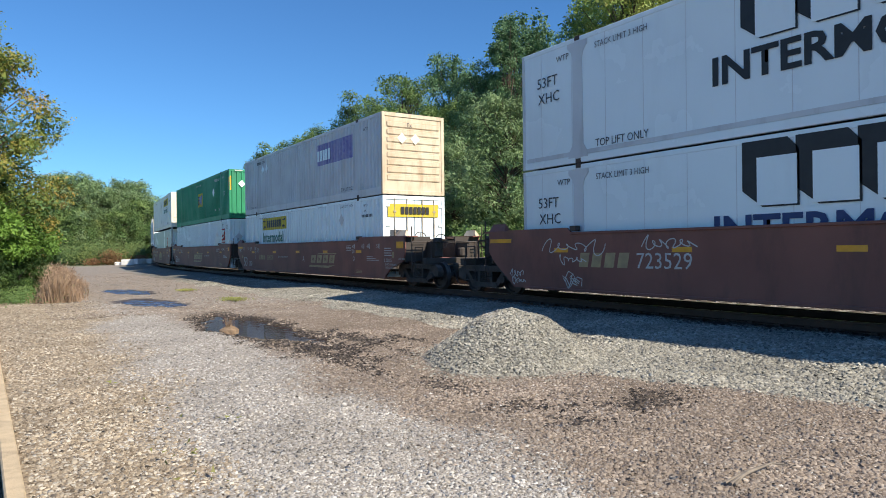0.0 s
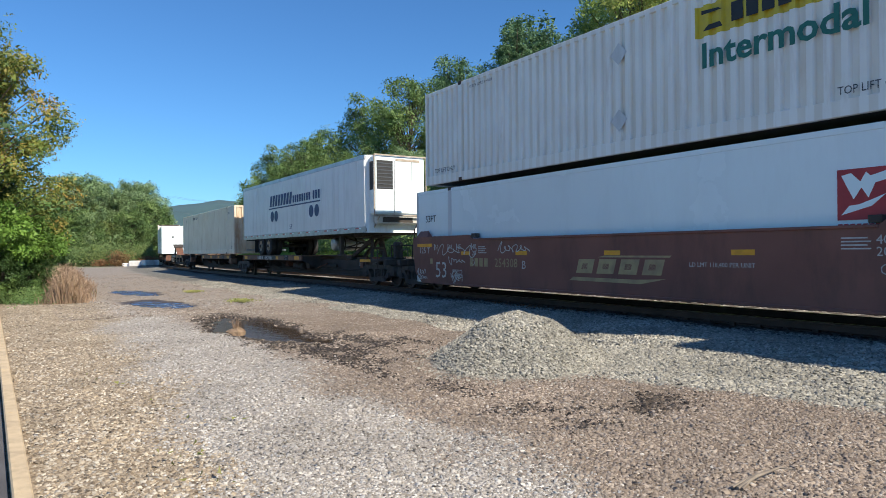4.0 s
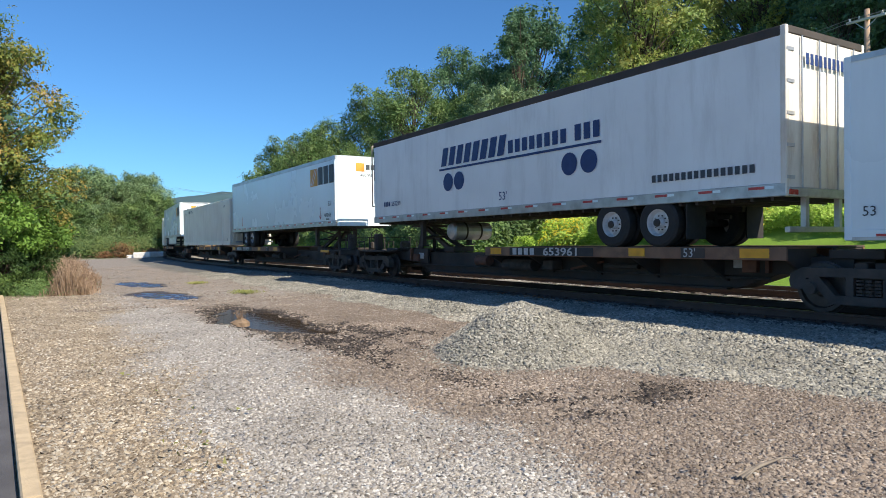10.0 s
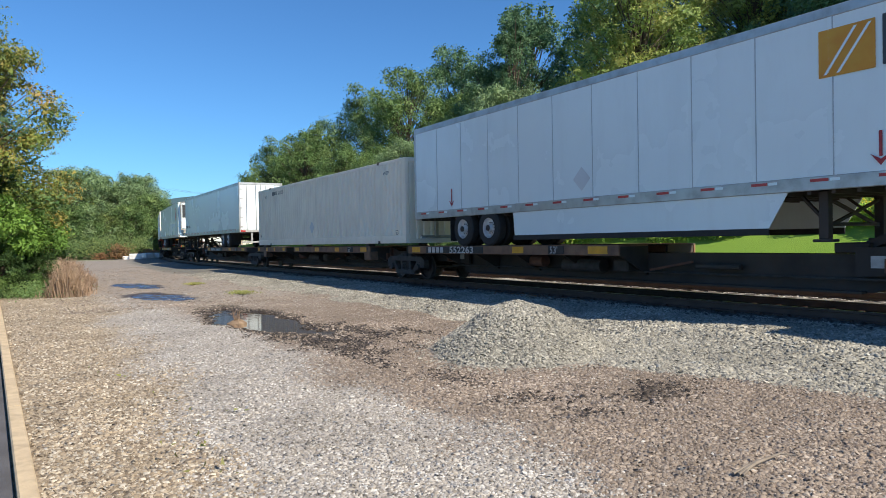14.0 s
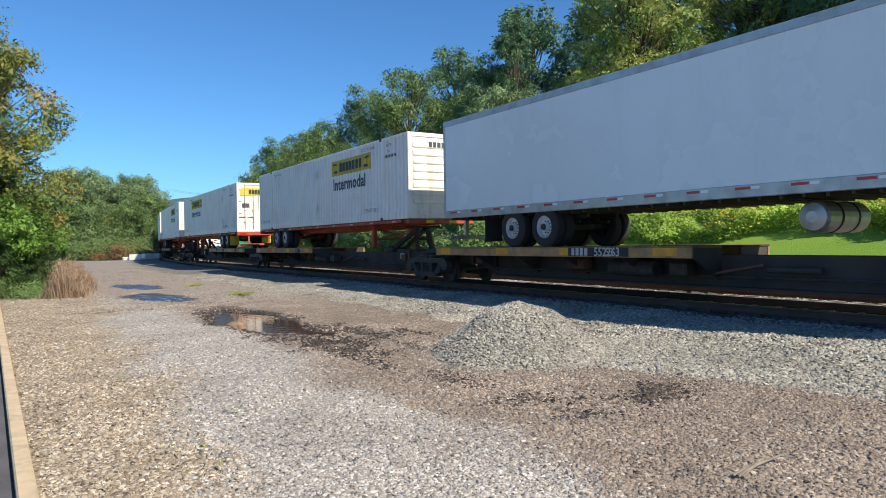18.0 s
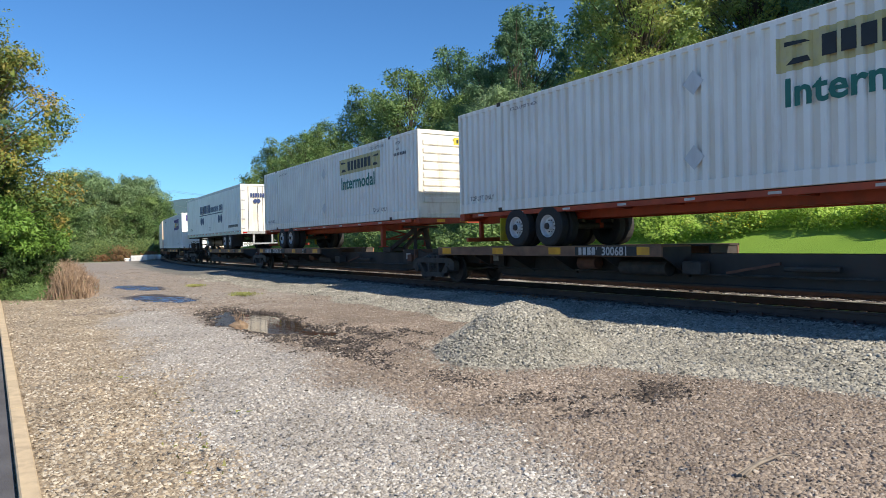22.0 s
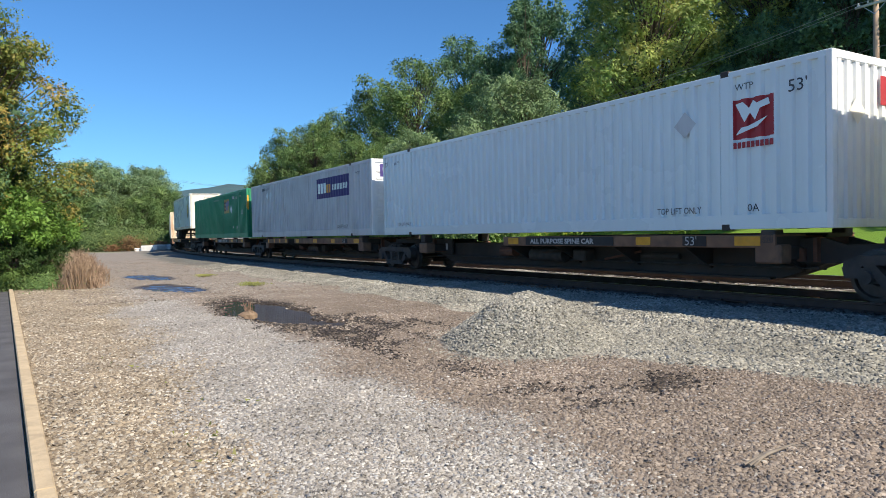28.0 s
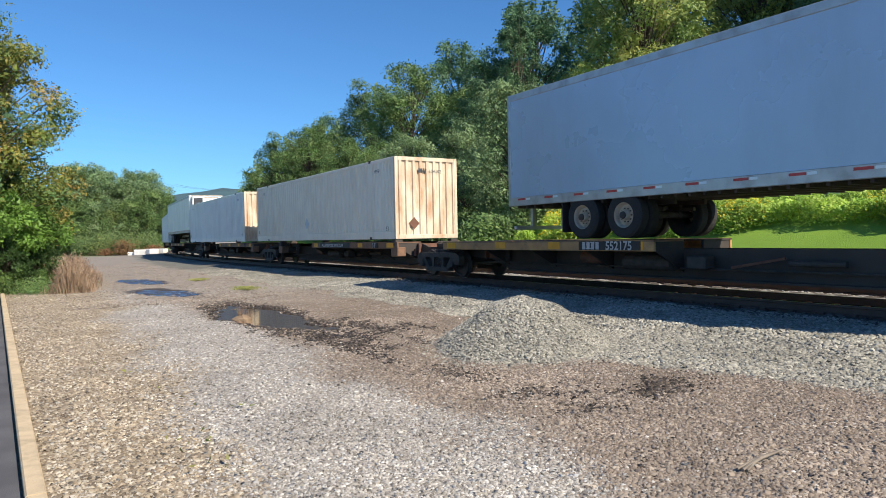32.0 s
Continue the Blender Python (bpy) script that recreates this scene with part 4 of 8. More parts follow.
def leaves_mesh(name, v, material):
    n = len(v) // 3
    me = bpy.data.meshes.new(name)
    me.vertices.add(n * 3)
    me.vertices.foreach_set("co", v.reshape(-1))
    me.loops.add(n * 3)
    me.loops.foreach_set("vertex_index", np.arange(n * 3))
    me.polygons.add(n)
    me.polygons.foreach_set("loop_start", np.arange(n) * 3)
    me.update()
    me.materials.append(material)
    return me


def tree(height, spread_r, material, seed, leaves=9000, leaf=0.2, trunk_share=0.25, clumps=26, label="", low=False, lean=0.0):
    """A tapered trunk with limbs, and a crown of leaves in uneven clumps with gaps."""
    r = np.random.default_rng(seed)
    ob = thing("tree", label or "leafy deciduous tree with an uneven crown", "tree", "trees")
    tm = Mesh()
    rt = 0.016 * height + 0.05
    top = Vector((lean * height, 0, height * 0.8))
    pts = [Vector((0, 0, -0.3))] + [Vector((top.x * (i / 5) ** 1.5 + r.normal(0, 0.05) * i * 0.2, r.normal(0, 0.05) * i * 0.3, top.z * i / 5)) for i in range(1, 6)]
    for i in range(5):
        tm.tube(pts[i], pts[i + 1], rt * (1 - i * 0.17), rt * (1 - (i + 1) * 0.17), 8, False)
    cs, rs = [], []
    for i in range(clumps):
        f = (i + 0.5) / clumps
        zz = height * (trunk_share + (0.97 - trunk_share) * f)
        # widest a little below the middle of the crown
        g = (f - 0.0) / 1.0
        wid = spread_r * (0.30 + 0.80 * math.sin(math.pi * min(1, 0.18 + 0.80 * g)) ** 0.8) * (1.0 if not low else 1.1)
        a = i * 2.4 + r.uniform(-0.6, 0.6)
        q = wid * r.uniform(0.12, 1.0) ** 0.7
        c = Vector((q * math.cos(a) + lean * zz, q * math.sin(a), zz * r.uniform(0.93, 1.04)))
        rad = spread_r * r.uniform(0.14, 0.32) * (1 - 0.3 * f)
        cs.append(c)
        rs.append(rad)
        base = pts[min(4, int(f * 4.4))]
        k = base.lerp(Vector((lean * zz, 0, zz * 0.75)), 0.6)
        tm.tube(k, c, rt * 0.3 * (1 - 0.5 * f), rt * 0.07, 5, False)
    part("trunk", tm, "bark", ob, "rough grey-brown trunk and limbs", smooth=True)
    v = np.concatenate([leaf_cloud([tuple(c) for c in cs], rs, leaves * 3 // 4, leaf, r), leaf_cloud([tuple(c) for c in cs], [q * 0.62 for q in rs], leaves // 4, leaf * 1.7, r)])
    me = leaves_mesh("crown", v, M[material])
    cr = new("crown", me)
    cr.parent = ob
    return ob


def plant_at(x, y, scale=1.0, turn=0.0, sink=0.0):
    z = float(ground_z(np.array([x]), np.array([y]))[0]) - sink
    return Matrix.LocRotScale((x, y, z), Euler((0, 0, turn)), (scale,) * 3)


def put(proto, x, y, scale, turn, used=[]):
    """Sets a tree out: the first time the tree itself, then copies of it."""
    m = plant_at(x, y, scale, turn)
    if proto in used:
        ob = copy_thing(proto, Matrix.Identity(4))
    else:
        used.append(proto)
        ob = proto
    ob.matrix_basis = m
    return ob


# trees beside the yard
T1 = tree(10.5, 3.0, "leaf_orange", 21, 64000, 0.055, 0.10, 150, "tall tree with green and orange leaves beside the yard")
T2 = tree(9.0, 3.0, "leaf_shrub", 22, 40000, 0.06, 0.08, 110, "dense deep green tree beside the yard", low=True)
T3 = tree(4.6, 2.3, "leaf_shrub", 23, 26000, 0.055, 0.05, 80, "low dark green bush at the yard's edge", low=True)
T4 = tree(10.5, 3.4, "leaf_dark", 24, 40000, 0.06, 0.06, 110, "dense dark green tree beside the yard", low=True)
T5 = tree(3.1, 1.35, "leaf_bright", 25, 12000, 0.05, 0.55, 44, "fresh green sumac bush at the yard's edge")
# last two T3 bushes put dark leaves where shade lies under the sumac
for proto, x, y, s, a in [(T1, -29.5, -1.5, 1.0, 0.4), (T2, -31, -1.0, 0.6, 1.2), (T4, -30.5, -3.6, 1.05, 2.1), (T3, -29.2, -0.9, 0.72, 0.3), (T3, -32, -0.4, 0.7, 2.6), (T2, -37, -2.0, 0.55, 2.2),
                          (T4, -38, -2.6, 0.55, 4.1), (T2, -45, -2.2, 0.6, 3.3), (T2, -46, -3.5, 0.55, 3.6), (T2, -31.5, -2.4, 0.95, 5.2), (T4, -26.8, -4.2, 0.8, 5.0), (T3, -28.2, -2.2, 0.8, 4.0), (T5, -27.6, -0.5, 1.05, 0.5), (T5, -28.5, 0.25, 0.95, 2.4), (T3, -27.4, -0.55, 0.42, 5.1), (T3, -28.0, 0.35, 0.38, 1.7)]:
    put(proto, x, y, s, a)

# wood across the end of the yard
F1 = tree(11, 4.2, "leaf_far", 31, 24000, 0.105, 0.06, 90, "green tree in the wood beyond the yard", low=True)
F2 = tree(12, 4.6, "leaf_grey", 32, 24000, 0.105, 0.06, 90, "grey-green tree in the wood beyond the yard", low=True)
F3 = tree(9, 4.0, "leaf_mid", 33, 24000, 0.105, 0.05, 90, "yellowing tree in the wood beyond the yard", low=True)
r = np.random.default_rng(8)
for i in range(26):
    f = i / 25
    x = -105 - 22 * r.random() - 12 * f
    y = x * -(0.03 + 0.145 * f) + r.normal(0, 1.0) - (3 if f > 0.9 else 0)
    put([F1, F2, F3, F2][i % 4], x, y, r.uniform(0.68, 1.2), r.uniform(0, 6))

# hillside wood beyond the line
H1 = tree(18.5, 4.3, "leaf_dark", 41, 42000, 0.108, 0.12, 130, "tall dark green hillside tree")
H7 = tree(18.5, 2.1, "leaf_dark", 47, 26000, 0.09, 0.2, 80, "slender dark hillside tree rising above the others")
H2 = tree(17, 5.4, "leaf_mid", 42, 42000, 0.108, 0.10, 130, "broad green hillside tree")
H3 = tree(19, 5.0, "leaf_yellow", 43, 42000, 0.10, 0.30, 120, "tall hillside tree with yellowing leaves")
H4 = tree(9.2, 3.3, "leaf_grey", 44, 42000, 0.07, 0.06, 110, "grey-green tree at the foot of the hillside", low=True)
H6 = tree(20, 6.0, "leaf_dark", 46, 30000, 0.15, 0.08, 110, "tall dark tree deep in the hillside wood")
H5 = tree(15, 5.2, "leaf_mid", 45, 42000, 0.108, 0.06, 130, "green tree on the wooded hillside", low=True)
# trees right of the view are unseen, added to shade the visible slope
HILL = [(H5, -88, 27.5, 0.62, 1.1), (H2, -80, 27.0, 0.72, 2.9), (H5, -97, 31.5, 0.6, 3.7), (H5, -108, 33.0, 0.62, 0.4), (H2, -72, 27.5, 0.72, 5.3), (H5, -118, 37.0, 0.6, 2.0), (H4, -30.9, 24.4, 0.95, 0.0), (H1, -48.0, 35.5, 0.78, 1.0), (H7, -44.9, 35.9, 0.93, 1.0), (H3, -32.7, 37.3, 1.0, 2.0), (H3, -29.8, 46.5, 0.9, 4.4), (H6, -25.5, 39.5, 0.5, 1.4), (H1, -40.5, 38.5, 0.6, 3.1), (H2, -62, 35.3, 1.0, 0.5), (H5, -54, 37.0, 0.8, 1.9), (H2, -70, 34.5, 0.95, 2.5),
        (H5, -76, 31.5, 0.88, 4.0), (H5, -85, 31.8, 0.8, 0.2), (H2, -95, 37, 0.75, 1.4), (H5, -103, 41, 0.7, 2.2), (H5, -62, 27.5, 0.6, 5.0), (H5, -52, 26.5, 0.5, 0.7), (H4, -44, 24.5, 0.8, 2.0), (H4, -38, 25.5, 0.75, 4.0),
        (H6, -12.5, 44, 1.05, 0.6), (H6, -21, 40.5, 0.6, 2.2), (H6, -27.5, 40, 0.45, 3.0), (H1, -23.5, 46, 1.0, 4.4), (H5, -20, 46.5, 0.9, 5.1), (H1, -15, 45, 1.1, 0.9), (H2, -8, 44, 1.05, 1.7), (H1, 0, 46, 1.1, 2.8),
        (H6, -22, 53, 1.15, 5.5), (H6, -11, 54, 1.15, 0.1), (H6, -2, 57, 1.2, 1.1), (H6, 9, 52, 1.2, 2.4), (H6, -34, 51, 1.1, 3.9), (H6, -46, 50, 1.0, 4.9), (H6, -57, 48, 1.0, 5.9), (H6, -70, 47, 0.95, 0.8),
        (H6, -9, 48, 1.1, 2.0), (H6, 0, 50, 1.15, 3.1), (H6, 8, 51, 1.15, 4.2), (H6, -33, 41.5, 0.6, 0.3), (H6, -28, 64, 1.2, 1.3), (H6, -12, 66, 1.2, 2.0), (H6, 14, 60, 1.2, 3.0)]
for proto, x, y, s, a in HILL:
    put(proto, x, y, s, a)


def scrub(name, label, n, place, size, height, material, seed, kind="stuff", bloom=None):
    """A thicket of leaves standing on the ground: place(r, n) gives x, y and local height."""
    r = np.random.default_rng(seed)
    p, h = place(r, n)
    z = ground_z(p[:, 0], p[:, 1]) + h * r.random(len(p)) ** 0.6
    q = np.stack([p[:, 0], p[:, 1], z], -1)
    up = r.normal(size=q.shape) * 0.5 + np.array([0.45, -0.15, 0.8])
    up /= np.linalg.norm(up, axis=1)[:, None]
    t = np.cross(up, r.normal(size=q.shape))
    t /= np.linalg.norm(t, axis=1)[:, None]
    b = np.cross(up, t)
    s = (size * r.uniform(0.6, 1.4, len(q)))[:, None]
    v = np.stack([q - t * s, q + t * s * 0.7 + b * s * 0.5, q + t * s * 0.6 - b * s * 0.5], 1).reshape(-1, 3)
    ob = new(name, leaves_mesh(name, v, M[material]))
    return tagged(ob, label, "shrubs", kind=kind)


def weeds_at(r, n):
    x = r.uniform(-27.5, 6, n)
    y = 21.9 + 0.10 * (x + 26) + 5.2 * r.random(n) + 0.35 * np.sin(x * 0.8) + 0.25 * np.sin(x * 2.1)
    h = 0.72 + 0.36 * wave(x, y, 0.8) + 0.25 * wave(x, y, 2.1)
    return np.stack([x, y], -1), np.clip(h, 0.25, 2)


def blooms_at(r, n):
    p, h = weeds_at(r, n * 4)
    k = wave(p[:, 0] + 3, p[:, 1], 0.55) > 0.28
    return p[k][:n], (h * 1.0 + 0.25)[k][:n]


def undergrowth(r, n):
    x = r.uniform(-75, 14, n)
    y = 29 + 10 * r.random(n)
    return np.stack([x, y], -1), np.clip(0.7 + 0.5 * wave(x, y, 0.5), 0.1, 2)


def dry_at(r, n):
    x = r.uniform(-40, -25.5, n)
    y = -x * np.clip(r.normal(0.056, 0.011, n), 0.02, 0.09)
    return np.stack([x, y], -1), (1.15 + 0.45 * wave(x, y, 1.2)) * (0.25 + 0.75 * np.exp(-(((-y / x - 0.055) / 0.018) ** 2)))


def rust_at(r, n):
    c = np.array([(-97, 11.4, 1.0, 2.2), (-96, 14.8, 0.9, 1.2), (-97, 9.2, 0.7, 1.0)])
    k = r.choice(3, n, p=[0.5, 0.35, 0.15])
    return c[k, :2] + r.normal(size=(n, 2)) * c[k, 2:3] * 0.6, c[k, 3] * r.uniform(0.3, 1, n)


def bank_at(r, n):
    x = r.uniform(-75, -28, n)
    y = 19 + (x + 28) * -0.12 + 6 * r.random(n)
    return np.stack([x, y], -1), 1.6 + 0.9 * wave(x, y, 0.6)


scrub("weeds", "rank green weeds on the slope beyond the lawn", 110000, weeds_at, 0.072, 1, "weed", 51)
scrub("wild_flowers", "yellow goldenrod flowering among the weeds", 6500, blooms_at, 0.05, 1, "bloom", 52)
scrub("edge_weeds", "yellow-green weeds under the trees at the yard's edge", 6000, lambda r, n: (np.stack([r.normal(-27.4, 0.8, n), r.normal(0.3, 0.55, n)], -1), r.uniform(0.05, 0.6, n)), 0.035, 1, "leaf_mid", 58)
scrub("rust_shrubs", "rust-brown shrubs across the end of the yard", 2600, rust_at, 0.13, 1, "leaf_rust", 59)
scrub("undergrowth", "dark undergrowth at the foot of the wood", 42000, undergrowth, 0.085, 1, "leaf_dark", 53)
def stalks(name, label, n, place, material, seed):
    """Thin dry stems leaning every way, with a few seed heads."""
    r = np.random.default_rng(seed)
    p, h = place(r, n)
    z = ground_z(p[:, 0], p[:, 1])
    h = h * r.uniform(0.35, 1.0, n)
    lean = r.normal(0, 0.22, (n, 2)) * h[:, None]
    w = r.uniform(0.008, 0.02, n)
    foot = np.stack([p[:, 0], p[:, 1], z], -1)
    tip = foot + np.stack([lean[:, 0], lean[:, 1], h], -1)
    a = r.uniform(0, np.pi, n)
    side = np.stack([np.cos(a) * w, np.sin(a) * w, 0 * w], -1)
    k = r.random(n)[:, None] ** 0.5
    mid = foot + (tip - foot) * k
    leaf = mid + np.stack([r.normal(0, 0.08, n), r.normal(0, 0.08, n), r.uniform(-0.02, 0.1, n)], -1)
    v = np.concatenate([np.stack([foot - side, foot + side, tip], 1), np.stack([mid - side * 1.5, mid + side * 1.5, leaf], 1)]).reshape(-1, 3)
    ob = new(name, leaves_mesh(name, v, M[material]))
    return tagged(ob, label, "weeds", kind="stuff")


stalks("dry_weeds", "dry reddish-brown weeds at the yard's edge", 15000, dry_at, "dry", 54)
scrub("bank_shrubs", "green shrubs on the bank beyond the line", 42000, bank_at, 0.12, 1, "leaf_mid", 55)


def tuft_at(r, n):
    c = np.array([(-22.8, 6.4, 0.5), (-29.7, 6.3, 0.45), (-5.5, 1.2, 0.5), (-7.5, 1.4, 0.6), (-6.3, 1.7, 0.5), (-9.5, 1.1, 0.5)])
    k = r.choice(len(c), n, p=[0.52, 0.46, 0.005, 0.005, 0.005, 0.005])
    a = r.normal(size=(n, 2)) * c[k, 2:3] * 0.5
    return c[k, :2] + a * np.array([1.4, 0.7]), np.full(n, 0.10)


scrub("grass_tufts", "sparse yellow-green grass tufts in the gravel", 1500, tuft_at, 0.03, 1, "tuft", 56)
scrub("yard_end_shrubs", "green shrubs and brown stalks across the end of the yard", 16000,
      lambda r, n: ((lambda x: (np.stack([x, -x * r.uniform(0.055, 0.16, n)], -1), 1.5 + 1.5 * r.random(n) * (1 + wave(x * 3, x * 0, 0.9))))(r.uniform(-108, -98, n))), 0.13, 1, "leaf_far", 57)

# ---- distant ridge ----
rm = Mesh()
nr = 80
top = []
for i in range(nr + 1):
    a = radians(-40 + 120 * i / nr)
    d = 1300
    hgt = 92 + 9 * math.sin(i * 0.35) + 5 * math.sin(i * 0.9 + 1) + 2 * math.sin(i * 2.3)
    top.append((a, hgt))
vs = []
for k, (dd, hh) in enumerate([(900, -5), (1050, 0.45), (1180, 0.8), (1300, 1.0), (1500, 0.7)]):
    for a, hgt in top:
        vs.append((-dd * math.cos(a), dd * math.sin(a), hgt * hh if hh > 0 else -5))
fs = [(k * (nr + 1) + i, k * (nr + 1) + i + 1, (k + 1) * (nr + 1) + i + 1, (k + 1) * (nr + 1) + i) for k in range(4) for i in range(nr)]
rm.add(vs, fs)
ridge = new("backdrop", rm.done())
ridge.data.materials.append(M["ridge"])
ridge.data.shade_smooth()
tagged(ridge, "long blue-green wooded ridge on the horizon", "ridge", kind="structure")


# ---- pole with wires ----
def utility_pole(x, y, height):
    z = float(ground_z(np.array([x]), np.array([y]))[0])
    ob = thing("utility_pole", "weathered timber utility pole with a crossarm and wires", "utility pole", m=Matrix.Translation((x, y, z)))
    part("pole", Mesh().tube((0, 0, -0.5), (0, 0, height), 0.17, 0.12, 14), "pole", ob, smooth=True)
    arm = part("crossarm", Mesh().box(-0.9, 0.9, -0.17, -0.06, height - 0.55, height - 0.43, 0.01), "dull_white", ob, "pale weathered crossarm")
    for dx in (-0.75, -0.3, 0.75):
        part("insulator", Mesh().tube((dx, -0.115, height - 0.43), (dx, -0.115, height - 0.28), 0.05, 0.035, 10), "white_block", ob, "pale ceramic insulator")
    for sx in (-1, 1):
        part("brace", Mesh().bar((sx * 0.55, -0.1, height - 0.5), (0, -0.13, height - 1.0), 0.03), "alu", ob)
    return ob


PX, PY, PH = -16.9, 35.1, 9.5
utility_pole(PX, PY, PH)
pz = float(ground_z(np.array([PX]), np.array([PY]))[0])


def wire(p, q, sag, n=24):
    me = Mesh()
    pts = [Vector(p).lerp(Vector(q), i / n) - Vector((0, 0, sag * 4 * (i / n) * (1 - i / n))) for i in range(n + 1)]
    k = 5
    vs = [c + Vector((0, 0.014 * math.cos(2 * math.pi * j / k), 0.014 * math.sin(2 * math.pi * j / k))) for c in pts for j in range(k)]
    me.add(vs, [(i * k + j, i * k + (j + 1) % k, (i + 1) * k + (j + 1) % k, (i + 1) * k + j) for i in range(n) for j in range(k)])
    ob = new("overhead_wire", me.done())
    ob.data.materials.append(M["wire"])
    return tagged(ob, "grey overhead wire strung along the hillside", "wire", "overhead wires")


for dz, dx in ((-0.28, -0.75), (-0.28, 0.75), (-2.6, 0.0)):
    wire((PX + dx, PY - 0.1, pz + PH + dz), (-122.6, 22.0 + dx, 11.8 + dz), 4.0, 48)
    wire((PX + dx, PY - 0.1, pz + PH + dz), (PX + dx + 40, PY - 1.0, pz + PH + dz + 0.6), 0.6)

# ---- pale blocks at the end of the yard, cone on the lawn ----
r = np.random.default_rng(77)
for i, (x, y, w, h) in enumerate([(-96, 12.2, 1.0, 0.45), (-95, 13.2, 1.6, 0.7), (-94, 14.4, 1.3, 0.65), (-94.5, 15.6, 1.4, 0.6)]):
    b = Mesh().box(-w / 2, w / 2, -0.45, 0.45, -0.05, h, 0.08)
    ob = new("concrete_block", b.done())
    ob.data.materials.append(M["white_block"])
    ob.matrix_basis = Matrix.Translation((x, y, float(ground_z(np.array([x]), np.array([y]))[0]))) @ Matrix.Rotation(1.2 + r.normal(0, 0.3), 4, "Z")
    tagged(ob, "pale painted concrete block at the end of the yard", "concrete block", "concrete blocks")
cx, cy = -25.0, 20.0
cone = thing("traffic_cone", "small orange traffic cone on the lawn", "traffic cone", m=plant_at(cx, cy))
part("base", Mesh().box(-0.16, 0.16, -0.16, 0.16, 0, 0.03, 0.01), "cone", cone)
part("cone_body", Mesh().tube((0, 0, 0.03), (0, 0, 0.5), 0.12, 0.025, 14), "cone", cone)
part("band", Mesh().tube((0, 0, 0.25), (0, 0, 0.34), 0.075, 0.06, 14), "white_block", cone, "white reflective band")
# a dry stick and a clod
st = Mesh()
st.tube((0.0, -0.30, 0.015), (-0.05, -0.02, 0.03), 0.012, 0.016, 6)
st.tube((-0.05, -0.02, 0.03), (-0.06, 0.30, 0.035), 0.016, 0.008, 6)
st.tube((0.02, -0.28, 0.012), (-0.05, -0.05, 0.03), 0.010, 0.010, 6)
st.tube((-0.04, -0.30, 0.012), (-0.06, -0.06, 0.03), 0.009, 0.010, 6)
st.tube((-0.06, 0.28, 0.035), (0.02, 0.36, 0.03), 0.008, 0.004, 6)
ob = new("stick", st.done())
ob.data.materials.append(M["driftwood"])
ob.matrix_basis = Matrix.Translation((-2.80, 4.42, float(ground_z(np.array([-2.80]), np.array([4.42]))[0]) + 0.01))
tagged(ob, "dry grey stick lying on the gravel", "stick")
clod = thing("clod", "brown clod with dry grass standing in the puddle", "clod", m=Matrix.Translation((-13.95, 3.80, float(ground_z(np.array([-13.95]), np.array([3.80]))[0]) + 0.02)))
r = np.random.default_rng(5)
cl = Mesh().lathe_y(0, 0, 0, [(0.05, -0.02), (0.19, 0.0), (0.17, 0.08), (0.10, 0.14), (0.02, 0.17)], 11)
cl.v = [(x * r.uniform(0.8, 1.2), -z * r.uniform(0.8, 1.2), y * r.uniform(0.85, 1.15)) for x, y, z in cl.v]
part("earth", cl, "clod", clod)
gr = Mesh()
for i in range(26):
    a, q = r.uniform(0, 6.28), r.uniform(0, 0.14)
    gr.tube((q * math.cos(a), q * math.sin(a), 0.12), (q * 1.5 * math.cos(a) + r.normal(0, 0.04), q * 1.5 * math.sin(a) + r.normal(0, 0.04), r.uniform(0.24, 0.40)), 0.006, 0.002, 4, False)
part("dry_grass", gr, "dry", clod, "straw-coloured dry grass")

# ---- the train ----
MOVING = []  # thing, place along the train (metres at the start), height


def advance(t):
    """How far the train has run after t seconds."""
    def ease(a, b):
        f = min(1, max(0, (t - a) / (b - a)))
        return f * f * (3 - 2 * f)
    u = t / 16
    steady_run = 16 * (13.965 * u + 0.3934 * u * u - 0.0774 * u ** 3)
    held = 1.3 * max(0, 1 - abs(t - 2.0) / 0.1)     # the clip stands still for one tenth here
    return steady_run + 0.5 * ease(1.0, 1.5) - 0.35 * ease(3.5, 5.5) - held


def rides(ob, s, z, half=6.0):
    MOVING.append((ob, s, z, half))
    return ob


FACE_SIDE = Matrix.Rotation(radians(90), 4, "X")
FACE_FRONT = Matrix(((0, 0, 1, 0), (1, 0, 0, 0), (0, 1, 0, 0), (0, 0, 0, 1)))
HALF_W = 1.295
RIB, RIB_D = 0.28, 0.064


def rib_y(x):
    """Depth of the pressed ribs at x: 0 on the crests, RIB_D in the valleys."""
    f = (x / RIB) % 1.0
    if f < 0.38:
        return 0.0
    if f < 0.50:
        return RIB_D * (f - 0.38) / 0.12
    if f < 0.88:
        return RIB_D
    return RIB_D * (1 - (f - 0.88) / 0.12)


def rib_cuts(x0, x1):
    k = math.floor(x0 / RIB)
    cuts = [x0]
    while k * RIB < x1:
        cuts += [(k + f) * RIB for f in (0, 0.38, 0.50, 0.88) if x0 + 1e-4 < (k + f) * RIB < x1 - 1e-4]
        k += 1
    return cuts + [x1]


